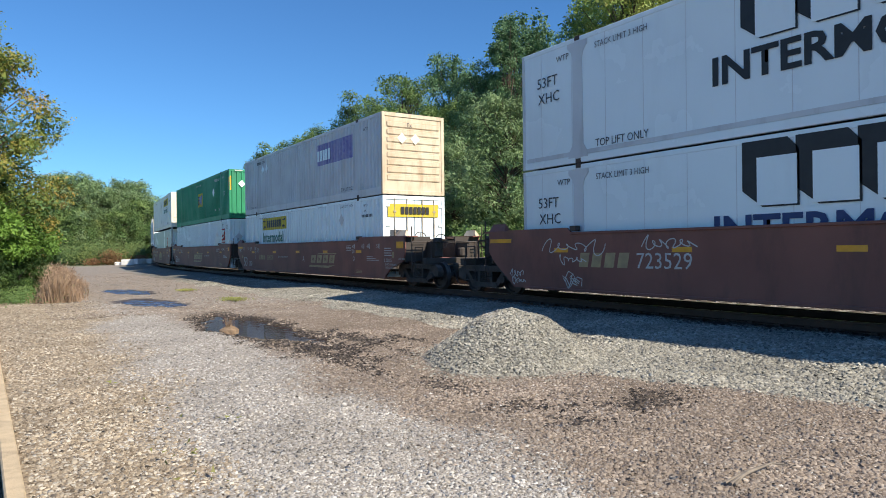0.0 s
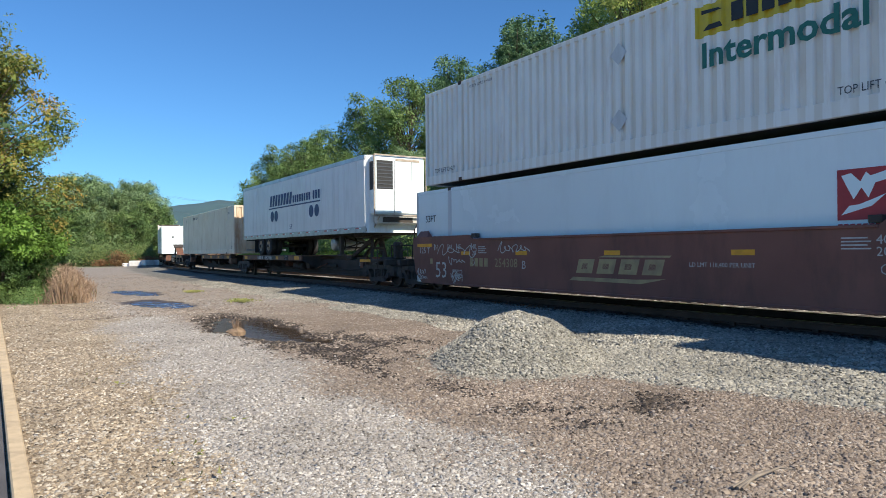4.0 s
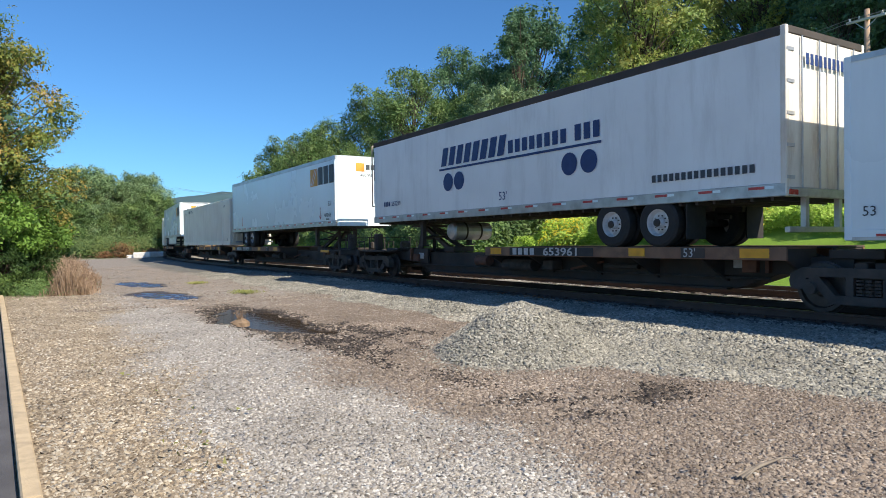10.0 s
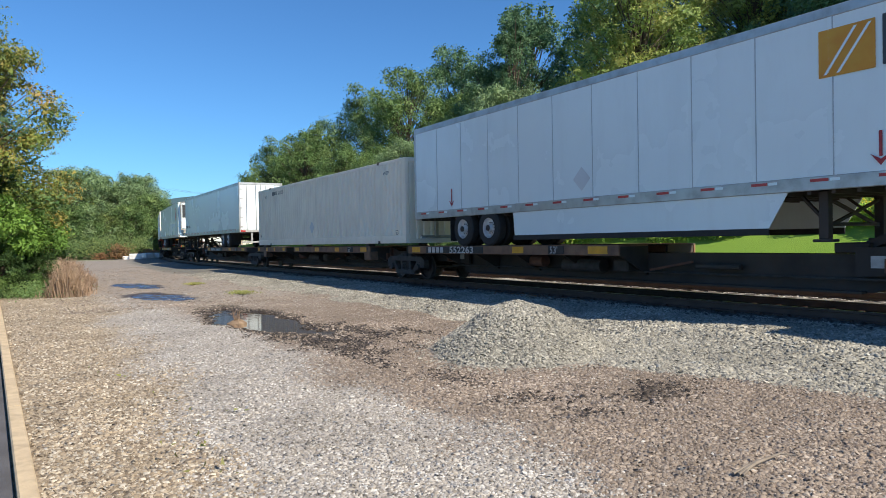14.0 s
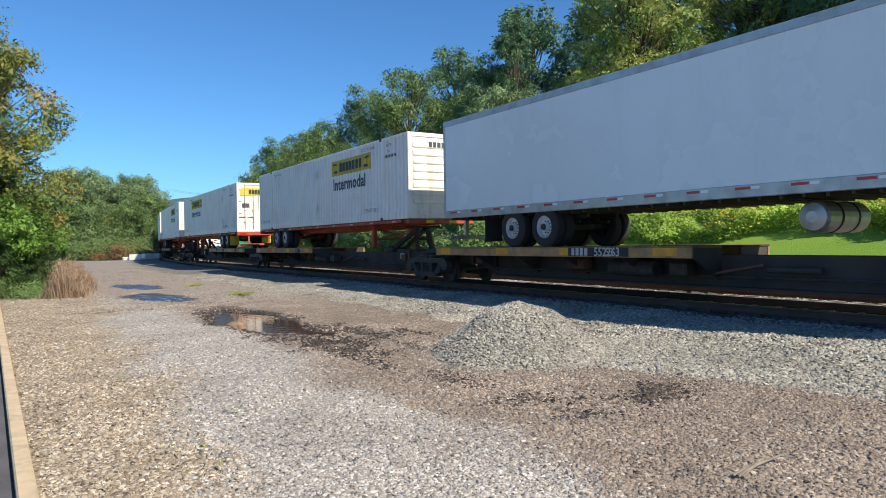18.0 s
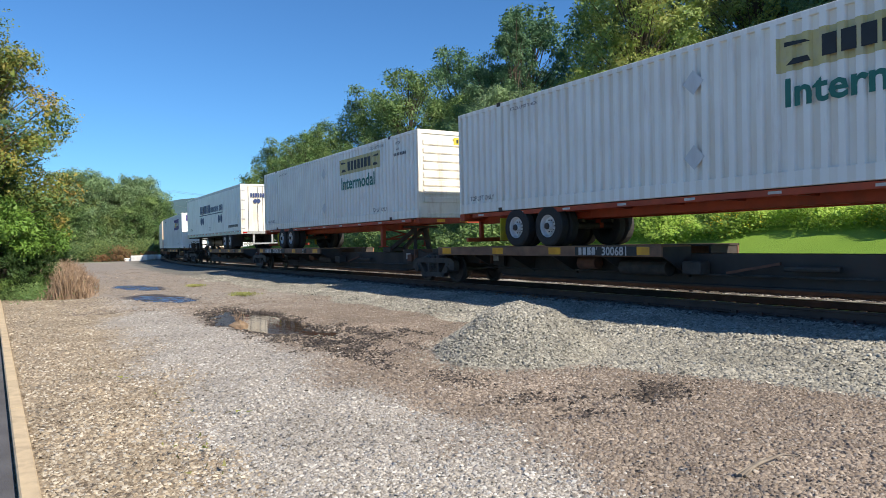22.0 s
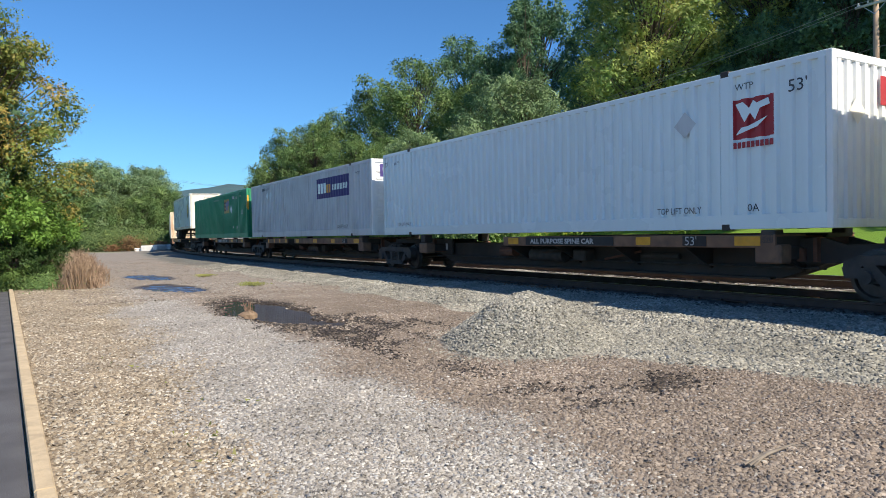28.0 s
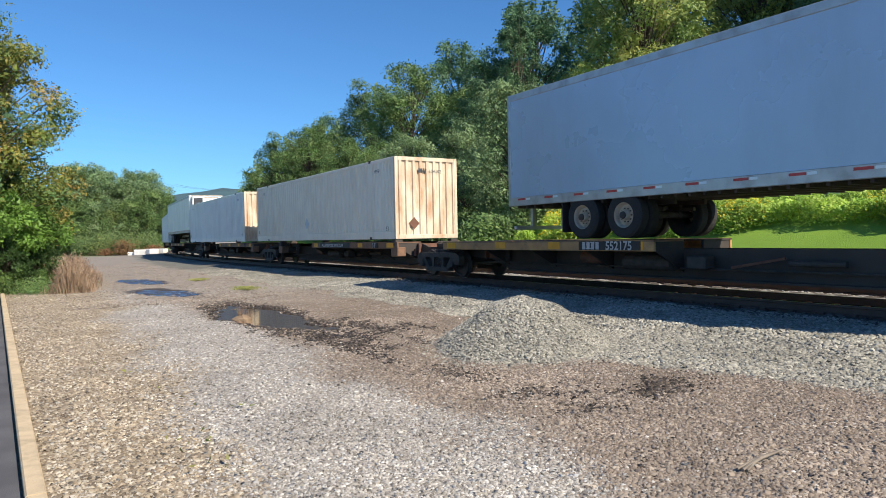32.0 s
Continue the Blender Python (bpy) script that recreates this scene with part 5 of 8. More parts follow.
def ribbed_side(x0, x1, z0, z1, y, sgn):
    """A pressed steel wall panel, ribs upright, 4 cm thick."""
    me = Mesh()
    c = rib_cuts(x0, x1)
    vs = []
    for x in c:
        o = y - sgn * rib_y(x)
        vs += [(x, o, z0), (x, o, z1), (x, y - sgn * 0.09, z1), (x, y - sgn * 0.09, z0)]
    n = len(c)
    fs = [(4 * i + j, 4 * i + (j + 1) % 4, 4 * i + 4 + (j + 1) % 4, 4 * i + 4 + j) for i in range(n - 1) for j in range(4)]
    return me.add(vs, fs + [(0, 1, 2, 3), (4 * n - 4, 4 * n - 3, 4 * n - 2, 4 * n - 1)])


def decal(name, parent, material, x0, x1, z0, z1, ribs=True, label="", lift=0.003, lean=0.0):
    """A painted panel that follows the ribs of the near side."""
    me = Mesh()
    c = rib_cuts(x0, x1) if ribs else [x0, x1]
    vs = []
    for x in c:
        o = -HALF_W - lift + (rib_y(x) if ribs else 0)
        vs += [(x, o, z0), (x + lean * (z1 - z0), o, z1)]
    return part(name, me.add(vs, [(2 * i, 2 * i + 2, 2 * i + 3, 2 * i + 1) for i in range(len(c) - 1)]), material, parent, label)


def blocks(name, parent, material, x0, x1, z0, z1, n, ribs=False, lift=0.007, lean=0.0, label="", gap=0.22, front=None):
    """A row of n plain blocks where a trade mark stands, on the near side or, with front, on the leading face."""
    w = (x1 - x0) / n
    for i in range(n):
        me = Mesh()
        a, b = x0 + i * w + w * gap / 2, x0 + (i + 1) * w - w * gap / 2
        if front is None:
            c = rib_cuts(a, b) if ribs else [a, b]
            vs = []
            for x in c:
                o = -HALF_W - lift + (rib_y(x) if ribs else 0)
                vs += [(x, o, z0), (x + lean * (z1 - z0), o, z1)]
            me.add(vs, [(2 * j, 2 * j + 2, 2 * j + 3, 2 * j + 1) for j in range(len(c) - 1)])
        else:
            me.add([(front, a, z0), (front, b, z0), (front, b + lean * (z1 - z0), z1), (front, a + lean * (z1 - z0), z1)], [(0, 1, 2, 3)])
        part(name, me, material, parent, label)


def words(parent, s, x, z, size, material="dark", lift=0.006, name="lettering", front=None, upright=False, squeeze=1.0, bold=0.0):
    """Lettering on the near side from x, z; with front on the leading face, where x is sideways."""
    if upright:
        s = "\n".join(s)
    me = text_mesh(s, size, 1.0, bold)
    if front is None:
        m = Matrix.Translation((x, -HALF_W - lift, z)) @ FACE_SIDE
    else:
        m = Matrix.Translation((front, x, z)) @ FACE_FRONT
    return part(name, me, material, parent, at=m @ Matrix.Diagonal((squeeze, 1, 1, 1)))


def disc(parent, material, x, z, r, lift=0.006, front=None, label="", name="disc"):
    n = 28
    if front is None:
        vs = [(x + r * math.cos(2 * math.pi * i / n), -HALF_W - lift, z + r * math.sin(2 * math.pi * i / n)) for i in range(n)]
    else:
        vs = [(front, x + r * math.cos(2 * math.pi * i / n), z + r * math.sin(2 * math.pi * i / n)) for i in range(n)]
    return part(name, Mesh().add(vs, [tuple(range(n))]), material, parent, label)


def diamond(parent, material, x, z, r, lift=0.006, front=None, ribs=False):
    if front is None:
        vs = [(x + a * r, -HALF_W - lift, z + b * r) for a, b in ((-1, 0), (0, -1), (1, 0), (0, 1))]
    else:
        vs = [(front, x + a * r, z + b * r) for a, b in ((-1, 0), (0, -1), (1, 0), (0, 1))]
    return part("placard", Mesh().add(vs, [(0, 1, 2, 3)]), material, parent, "diamond hazard placard holder")


def shape(parent, material, pts, name="emblem", lift=0.008, front=None, label=""):
    vs = [(x, -HALF_W - lift, z) for x, z in pts] if front is None else [(front, x, z) for x, z in pts]
    return part(name, Mesh().add(vs, [tuple(range(len(vs)))]), material, parent, label)


CL, CH = 16.15, 2.896


def container(label, paint, front="ribs", side="ribs", front_paint=None, post=None):
    """A 53-foot box: pressed walls, rails, posts, castings, roof, doors."""
    ob = thing("container", label, "container", "containers on the train")
    X, H, W = CL / 2, CH, HALF_W
    post = post or paint
    fp = front_paint or paint
    for sg in (-1, 1):
        for x0, x1 in ((-X + 0.1, -6.2), (-6.0, 6.0), (6.2, X - 0.1)):
            if side == "ribs":
                part("side_panel", ribbed_side(x0, x1, 0.26, H - 0.1, sg * W, sg), paint, ob, key=("rs", x0, sg))
            else:
                part("side_panel", Mesh().box(x0, x1, sg * (W - 0.012), sg * (W - 0.05), 0.16, H - 0.1), paint, ob, key=("fs", x0, sg))
        for xx in (-6.1, 6.1):
            part("lifting_post", Mesh().box(xx - 0.1, xx + 0.1, sg * (W + 0.002), sg * (W - 0.09), 0.02, H - 0.02, 0.012), post, ob, key=("lp", xx, sg))
            part("casting", Mesh().box(xx - 0.09, xx + 0.09, sg * (W + 0.006), sg * (W - 0.16), H - 0.09, H + 0.03, 0.012), "spine", ob, key=("ct", xx, sg))
            part("casting", Mesh().box(xx - 0.09, xx + 0.09, sg * (W + 0.006), sg * (W - 0.16), -0.02, 0.1, 0.012), "spine", ob, key=("cb", xx, sg))
        part("bottom_rail", Mesh().box(-X + 0.08, X - 0.08, sg * (W - 0.002), sg * (W - 0.11), 0.0, 0.27 if side == "ribs" else 0.17, 0.01), paint, ob, key=("br", sg, side))
        part("top_rail", Mesh().box(-X + 0.08, X - 0.08, sg * (W - 0.002), sg * (W - 0.11), H - 0.11, H, 0.01), paint, ob, key=("tr", sg))
        for ex in (-1, 1):
            part("corner_post", Mesh().box(ex * X, ex * (X - 0.11), sg * W, sg * (W - 0.13), 0.0, H, 0.012), fp if ex > 0 and front != "door" else post, ob, key=("cp", ex, sg))
    part("roof", Mesh().box(-X + 0.1, X - 0.1, -W + 0.07, W - 0.07, H - 0.05, H - 0.012), paint, ob, key="croof")
    part("floor", Mesh().box(-X + 0.1, X - 0.1, -W + 0.08, W - 0.08, 0.03, 0.14), "spine", ob, key="cfloor")
    for ex in (-1, 1):
        p = fp if ex > 0 else paint
        part("end_sill", Mesh().box(ex * X, ex * (X - 0.12), -W + 0.13, W - 0.13, 0.0, 0.15, 0.01), p, ob, key=("es", ex))
        part("end_header", Mesh().box(ex * X, ex * (X - 0.1), -W + 0.13, W - 0.13, H - 0.14, H, 0.01), p, ob, key=("eh", ex))
        kind = front if ex > 0 else "plain"
        x1 = ex * (X - 0.03)
        if kind == "door":
            for sg in (-1, 1):
                part("door", Mesh().box(x1, ex * (X - 0.08), sg * 0.01, sg * (W - 0.13), 0.15, H - 0.14, 0.01), p, ob, key=("door", sg))
                for yy in (0.32, 0.82):
                    part("lock_rod", Mesh().tube((ex * X, sg * yy, 0.1), (ex * X, sg * yy, H - 0.1), 0.019, n=8), "rod", ob, key=("rod", sg, yy))
                    for zz in (0.55, 1.25, 2.3):
                        part("rod_guide", Mesh().box(ex * (X + 0.02), ex * (X - 0.02), sg * yy - 0.06, sg * yy + 0.06, zz, zz + 0.06), "rod", ob, key=("rodg", sg, yy, zz))
                    part("rod_handle", Mesh().box(ex * (X + 0.03), ex * X, sg * yy, sg * (yy + 0.34), 0.86, 0.90), "rod", ob, key=("rodh", sg, yy))
                for zz in (0.35, 1.1, 1.8, 2.5):
                    part("hinge", Mesh().box(ex * (X + 0.01), x1, sg * (W - 0.12), sg * (W - 0.28), zz, zz + 0.07), p, ob, key=("hin", sg, zz))
        elif kind == "ribs":
            part("end_panel", Mesh().box(x1, ex * (X - 0.08), -W + 0.13, W - 0.13, 0.15, H - 0.14), p, ob, key="ep")
            for i in range(8):
                zz = 0.5 + i * 0.27
                part("end_rib", Mesh().box(ex * (X + 0.0), x1, -W + 0.2, W - 0.2, zz, zz + 0.19, 0.022), p, ob, key=("er", i))
        elif kind == "corr":
            me = Mesh()
            c = rib_cuts(-W + 0.13, W - 0.13)
            vs = []
            for y in c:
                vs += [(X - 0.01 - rib_y(y), y, 0.15), (X - 0.01 - rib_y(y), y, H - 0.14)]
            me.add(vs, [(2 * i, 2 * i + 2, 2 * i + 3, 2 * i + 1) for i in range(len(c) - 1)])
            me.box(X - 0.06, X - 0.09, -W + 0.13, W - 0.13, 0.15, H - 0.14)
            part("end_panel", me, p, ob, key="ecorr")
        else:
            part("end_panel", Mesh().box(x1, ex * (X - 0.08), -W + 0.13, W - 0.13, 0.15, H - 0.14), p, ob, key=("epp", ex))
            if ex > 0:
                for yy in (-0.8, 0.05, 0.9):
                    part("seam", Mesh().box(X - 0.022, X - 0.03, yy, yy + 0.03, 0.15, H - 0.14), p, ob, key=("seam", yy))
    return ob


def hunt_marks(ob, dx, panel="logo_yellow", ink="teal", front="panel", z=1.95):
    """Yellow trade panel with dark blocks, and the word below it."""
    decal("trade_panel", ob, panel, dx - 1.8, dx + 1.8, z, z + 0.6, True, "yellow trade panel")
    blocks("trade_mark", ob, "black", dx - 1.05, dx + 1.05, z + 0.12, z + 0.47, 7, False, label="black block letters reduced to bars")
    for a in (-1, 1):
        shape(ob, "black", [(dx + a * 1.2, z + 0.1), (dx + a * 1.62, z + 0.1), (dx + a * 1.5, z + 0.2), (dx + a * 1.25, z + 0.2)][::a], "scroll")
        shape(ob, "black", [(dx + a * 1.2, z + 0.42), (dx + a * 1.65, z + 0.42), (dx + a * 1.65, z + 0.5), (dx + a * 1.3, z + 0.47)][::a], "scroll")
    words(ob, "Intermodal", dx - 1.68, z - 0.59, 0.66, ink, squeeze=1.04, name="lettering", bold=0.016)
    for x in (4.7, -7.5):
        words(ob, "TOP LIFT ONLY", x, 0.34, 0.19, "dark", squeeze=0.85)
    words(ob, "WTP", 6.55, 2.55, 0.16, "dark")
    words(ob, "STACK LIMIT 3 HIGH", 4.5, 2.62, 0.15, "dark", squeeze=0.85)
    for zz in (0.72, 2.16):
        diamond(ob, "grey", 0.1 if dx > 0 else 4.6, zz, 0.24)
    words(ob, "OR", 6.62, 2.36, 0.13, "dark")
    blocks("small_print", ob, "dark", 6.4, 7.3, 2.18, 2.28, 8, gap=0.35)
    words(ob, "STACK LIMIT 3 HIGH", -5.6, 2.6, 0.12, "dark")
    X = CL / 2 + 0.004
    if front == "panel":
        part("trade_panel", Mesh().add([(X, -1.1, 2.14), (X, 1.0, 2.14), (X, 1.0, 2.60), (X, -1.1, 2.60)], [(0, 1, 2, 3)]), "logo_yellow", ob)
        blocks("trade_mark", ob, "black", -0.6, 0.6, 2.24, 2.5, 7, front=X + 0.03)
        for y0, y1, z0, z1, mt in ((-1.0, -0.55, 1.42, 1.68, "dark"), (0.62, 0.92, 0.78, 1.16, "logo_yellow"), (0.3, 0.45, 0.86, 1.08, "dark"), (-0.3, -0.12, 0.92, 1.02, "grey")):
            part("door_label", Mesh().add([(X - 0.032, y0, z0), (X - 0.032, y1, z0), (X - 0.032, y1, z1), (X - 0.032, y0, z1)], [(0, 1, 2, 3)]), mt, ob, "notice stuck on the door")
    elif front == "small":
        part("trade_panel", Mesh().add([(X, 0.1, 2.45), (X, 0.85, 2.45), (X, 0.85, 2.68), (X, 0.1, 2.68)], [(0, 1, 2, 3)]), "logo_yellow", ob)
        blocks("trade_mark", ob, "black", 0.2, 0.78, 2.5, 2.62, 6, front=X + 0.004)
    else:
        blocks("trade_mark", ob, "dark", -0.5, 0.7, 2.42, 2.6, 7, front=X)


def generic_marks(ob, number="", wtp=True, diam=None, num_x=-4.2):
    if wtp:
        words(ob, "WTP", 6.5, 2.40, 0.2, "dark")
        words(ob, "WTP", -6.95, 2.42, 0.18, "dark")
    if number:
        blocks("owner_code", ob, "dark", num_x, num_x + 0.75, 2.5, 2.68, 4)
        words(ob, number, num_x + 0.95, 2.5, 0.25, "dark")
    if diam:
        diamond(ob, "grey", diam, 0.75, 0.28)
    words(ob, "53", -7.8, 0.38, 0.22, "dark")
    words(ob, "53", 7.35, 0.3, 0.22, "dark")


def arrow_emblem(ob, x0, z0, w=0.8, h=0.72, ribs=True):
    """Red square with a broken white arrow, and a line of small red blocks below."""
    decal("emblem_panel", ob, "red", x0, x0 + w, z0, z0 + h, ribs, "red emblem panel")
    for pts in ([(0.08, 0.88), (0.30, 0.40), (0.44, 0.62), (0.56, 0.42), (0.68, 0.70), (0.92, 0.76), (0.88, 0.92), (0.60, 0.84), (0.52, 0.92), (0.42, 0.74), (0.26, 0.92)][::-1],
                [(0.08, 0.10), (0.62, 0.26), (0.86, 0.48), (0.56, 0.36), (0.40, 0.30), (0.22, 0.28)]):
        shape(ob, "white_clean", [(x0 + a * w, z0 + b * h) for a, b in pts], "arrow", lift=0.011)
    blocks("trade_mark", ob, "red", x0, x0 + w, z0 - 0.17, z0 - 0.06, 9)


def arrow_marks(ob, x=6.0):
    """Red emblem with a white arrow, and the small lettering round it."""
    arrow_emblem(ob, x, 1.64)
    words(ob, "WTP", x + 0.05, 2.52, 0.17, "dark")
    words(ob, "53'", x + 1.05, 2.32, 0.3, "dark")
    words(ob, "53'", -7.9, 2.45, 0.22, "dark")
    words(ob, "WTP", -7.2, 2.45, 0.17, "dark")
    words(ob, "TOP LIFT ONLY", 4.5, 0.32, 0.18, "dark", squeeze=0.85)
    words(ob, "0A", 6.55, 0.32, 0.2, "dark")
    words(ob, "TOP LIFT ONLY", -7.0, 0.32, 0.14, "dark")
    diamond(ob, "grey", x - 1.06, 2.06, 0.26)


def parcel_marks(ob, worn=False, x=2.2, z=1.6):
    """Violet trade panel with pale and orange bars."""
    decal("trade_panel", ob, "violet_worn" if worn else "purple", x, x + 3.6, z, z + 0.88, True, "violet trade panel")
    if worn:
        blocks("trade_mark", ob, "white_clean", x + 0.12, x + 1.5, z + 0.18, z + 0.62, 5, label="worn white letters reduced to bars")
    else:
        blocks("trade_mark", ob, "white_clean", x + 0.12, x + 1.15, z + 0.22, z + 0.66, 3, label="white letters reduced to bars")
        blocks("trade_mark", ob, "logo_orange", x + 1.15, x + 1.65, z + 0.22, z + 0.58, 2, label="orange letters reduced to bars")
        blocks("trade_mark", ob, "white_clean", x + 1.8, x + 3.45, z + 0.3, z + 0.54, 10, gap=0.4)
    words(ob, "TOP LIFT ONLY", 4.6, 0.33, 0.19, "dark", squeeze=0.85)
    words(ob, "TOP LIFT ONLY", -7.0, 0.28, 0.14, "dark")
    words(ob, "WTP", 6.6, 2.4, 0.18, "dark")
    for dx in (-5.0, -4.4):
        diamond(ob, "white_clean", dx, 2.2, 0.22)
    blocks("owner_code", ob, "dark", -5.9, -5.3, 2.5, 2.64, 4)
    words(ob, "153814", -5.2, 2.5, 0.19, "dark")
    X = CL / 2 + 0.004
    if not worn:
        part("trade_panel", Mesh().add([(X, -0.95, 2.22), (X, 1.0, 2.22), (X, 1.0, 2.7), (X, -0.95, 2.7)], [(0, 1, 2, 3)]), "purple", ob, "violet trade panel")
        blocks("trade_mark", ob, "white_clean", -0.85, -0.3, 2.36, 2.58, 3, front=X + 0.003)
        blocks("trade_mark", ob, "logo_orange", -0.3, 0.0, 2.36, 2.56, 2, front=X + 0.003)
        blocks("trade_mark", ob, "white_clean", 0.08, 0.9, 2.38, 2.54, 10, front=X + 0.003, gap=0.4)
    else:
        words(ob, "Ex", -0.3, 2.42, 0.22, "dark", front=X)
        for yy in (-0.5, 0.05):
            diamond(ob, "tan", yy, 2.0, 0.2, front=X + 0.012)


def emp_marks(ob, x=2.2, z=1.6, panel="emp_gold"):
    """Yellow square with black and blue bars, white figures."""
    decal("trade_panel", ob, panel, x, x + 1.45, z, z + 0.9, True, "yellow trade panel")
    for k in range(3):
        decal("trade_mark", ob, "black", x + 0.12, x + 0.5, z + 0.14 + 0.24 * k, z + 0.26 + 0.24 * k, False, lift=0.007)
    decal("trade_mark", ob, "black", x + 0.1, x + 0.22, z + 0.14, z + 0.74, False, lift=0.009)
    for k, q in enumerate((0.58, 0.80)):
        decal("trade_mark", ob, "blue_logo", x + q, x + q + 0.14, z + 0.2, z + 0.7, False, lift=0.007, lean=-0.15)
    decal("trade_mark", ob, "blue_logo", x + 1.02, x + 1.14, z + 0.14, z + 0.78, False, lift=0.007)
    decal("trade_mark", ob, "blue_logo", x + 1.16, x + 1.34, z + 0.46, z + 0.76, False, lift=0.007)
    diamond(ob, "white_clean", 4.2, 1.8, 0.27)
    words(ob, "53'", 6.75, 1.42, 0.36, "pale")
    words(ob, "53'", -7.6, 1.5, 0.3, "pale")
    words(ob, "WTP", 6.45, 2.45, 0.18, "pale")
    words(ob, "DA", 5.5, 0.55, 0.22, "pale")
    words(ob, "WARNING HIGH CUBE", -0.9, 2.5, 0.15, "pale")
    blocks("owner_code", ob, "pale", 4.5, 5.1, 2.42, 2.6, 4)
    words(ob, "261828", 5.2, 2.42, 0.2, "pale")
    decal("plate", ob, "pale", 4.55, 4.8, 0.6, 0.7, False)
    X = CL / 2 + 0.004
    part("trade_panel", Mesh().add([(X, -0.2, 2.2), (X, 0.55, 2.2), (X, 0.55, 2.62), (X, -0.2, 2.62)], [(0, 1, 2, 3)]), "white_clean", ob)
    blocks("trade_mark", ob, "black", -0.15, 0.12, 2.27, 2.55, 1, front=X + 0.004)
    blocks("trade_mark", ob, "logo_yellow", 0.15, 0.5, 2.27, 2.5, 2, front=X + 0.004)
    diamond(ob, "white_clean", -0.55, 2.05, 0.22, front=X + 0.002)
    words(ob, "53'", 0.0, 1.4, 0.34, "pale", front=X)
    part("plate", Mesh().add([(X, -0.1, 0.62), (X, 0.42, 0.62), (X, 0.42, 0.86), (X, -0.1, 0.86)], [(0, 1, 2, 3)]), "pale", ob)
    for sg in (-1, 1):
        part("reflector_strip", Mesh().box(X, X + 0.004, sg * 1.18, sg * 1.26, 1.65, 2.5), "yellow", ob, "yellow hatched strip")
        part("hatching", Mesh().box(X, X + 0.003, sg * 0.5, sg * 0.95, CH - 0.1, CH - 0.03), "pale", ob)
    decal("reflector_strip", ob, "yellow", 7.93, 8.03, 1.75, 2.45, False)


def wheel_part(parent, x, y0, y1, z, rr, rim, sgn, key):
    """A pair of tyres with a dished rim on the outer one."""
    w = part("wheel", lambda: Mesh().lathe_y(0, 0, 0, [(rr * 0.56, 0.0), (rr * 0.9, 0.0), (rr, 0.035), (rr, 0.235), (rr * 0.9, 0.27), (rr * 0.56, 0.27)], 28, (False, False)), "tyre", parent, at=(x, y0, z), key=("tyre", rr), smooth=False)
    part("tyre", lambda: Mesh().lathe_y(0, 0, 0, [(rr * 0.56, 0.0), (rr * 0.9, 0.0), (rr, 0.035), (rr, 0.235), (rr * 0.9, 0.27), (rr * 0.56, 0.27)], 28, (False, False)), "tyre", w, at=(0, sgn * 0.33, 0), key=("tyre", rr))
    o = 0.0 if sgn > 0 else 0.27
    part("rim", lambda: Mesh().lathe_y(0, 0, 0, [(rr * 0.58, 0.012 * sgn), (rr * 0.52, 0.03 * sgn), (rr * 0.46, 0.11 * sgn), (rr * 0.22, 0.10 * sgn), (rr * 0.2, -0.01 * sgn), (0.05, -0.01 * sgn)], 24, (False, True)), rim, w, "dished disc rim", at=(0, o, 0), key=("rim", rr, sgn))
    hub = Mesh()
    for i in range(10):
        a = 2 * math.pi * i / 10
        hub.tube((rr * 0.3 * math.cos(a), 0.10 * sgn, rr * 0.3 * math.sin(a)), (rr * 0.3 * math.cos(a), 0.075 * sgn, rr * 0.3 * math.sin(a)), 0.016, n=6)
    hub.lathe_y(0, 0, 0, [(rr * 0.17, -0.005 * sgn), (rr * 0.15, -0.045 * sgn), (0.03, -0.06 * sgn)], 14)
    part("hub", hub, "truck", w, at=(0, o, 0), key=("hub", rr, sgn))
    return w


def running_gear(ob, xs, zc, rim, paint, rr=0.5):
    """Tandem axles with dual wheels, slider frame and springs."""
    for x in xs:
        wheel_part(ob, x, -HALF_W + 0.01, 0, zc, rr, rim, 1, 0)
        wheel_part(ob, x, HALF_W - 0.28, 0, zc, rr, rim, -1, 0)
        part("axle", Mesh().tube((x, -0.95, zc), (x, 0.95, zc), 0.075, n=12), "truck", ob)
    a, b = min(xs) - 0.75, max(xs) + 0.75
    for sg in (-1, 1):
        part("slider_rail", Mesh().box(a, b, sg * 0.45, sg * 0.55, zc + 0.22, zc + 0.38), paint, ob)
        for x in xs:
            part("spring", Mesh().box(x - 0.45, x + 0.45, sg * 0.46, sg * 0.54, zc + 0.08, zc + 0.16), "truck", ob)
            part("hanger", Mesh().box(x - 0.08, x + 0.08, sg * 0.44, sg * 0.56, zc - 0.05, zc + 0.24), paint, ob)


def landing_gear(ob, x, z0, z1, paint):
    for sg in (-1, 1):
        part("landing_leg", Mesh().box(x - 0.08, x + 0.08, sg * 0.85, sg * 1.0, z0 + 0.05, z1, 0.01), paint, ob)
        part("foot", Mesh().box(x - 0.16, x + 0.16, sg * 0.8, sg * 1.05, z0, z0 + 0.05, 0.01), paint, ob)
        part("leg_brace", Mesh().bar((x, sg * 0.92, z0 + 0.35), (x - 0.55, sg * 0.75, z1), 0.05), paint, ob)
    part("cross_brace", Mesh().bar((x, -0.9, z0 + 0.25), (x, 0.9, z1 - 0.1), 0.05), paint, ob)
    part("cross_brace", Mesh().bar((x, 0.9, z0 + 0.25), (x, -0.9, z1 - 0.1), 0.05), paint, ob)
    part("cross_tube", Mesh().tube((x, -0.95, z0 + 0.3), (x, 0.95, z0 + 0.3), 0.03, n=8), paint, ob)


TH = 2.93


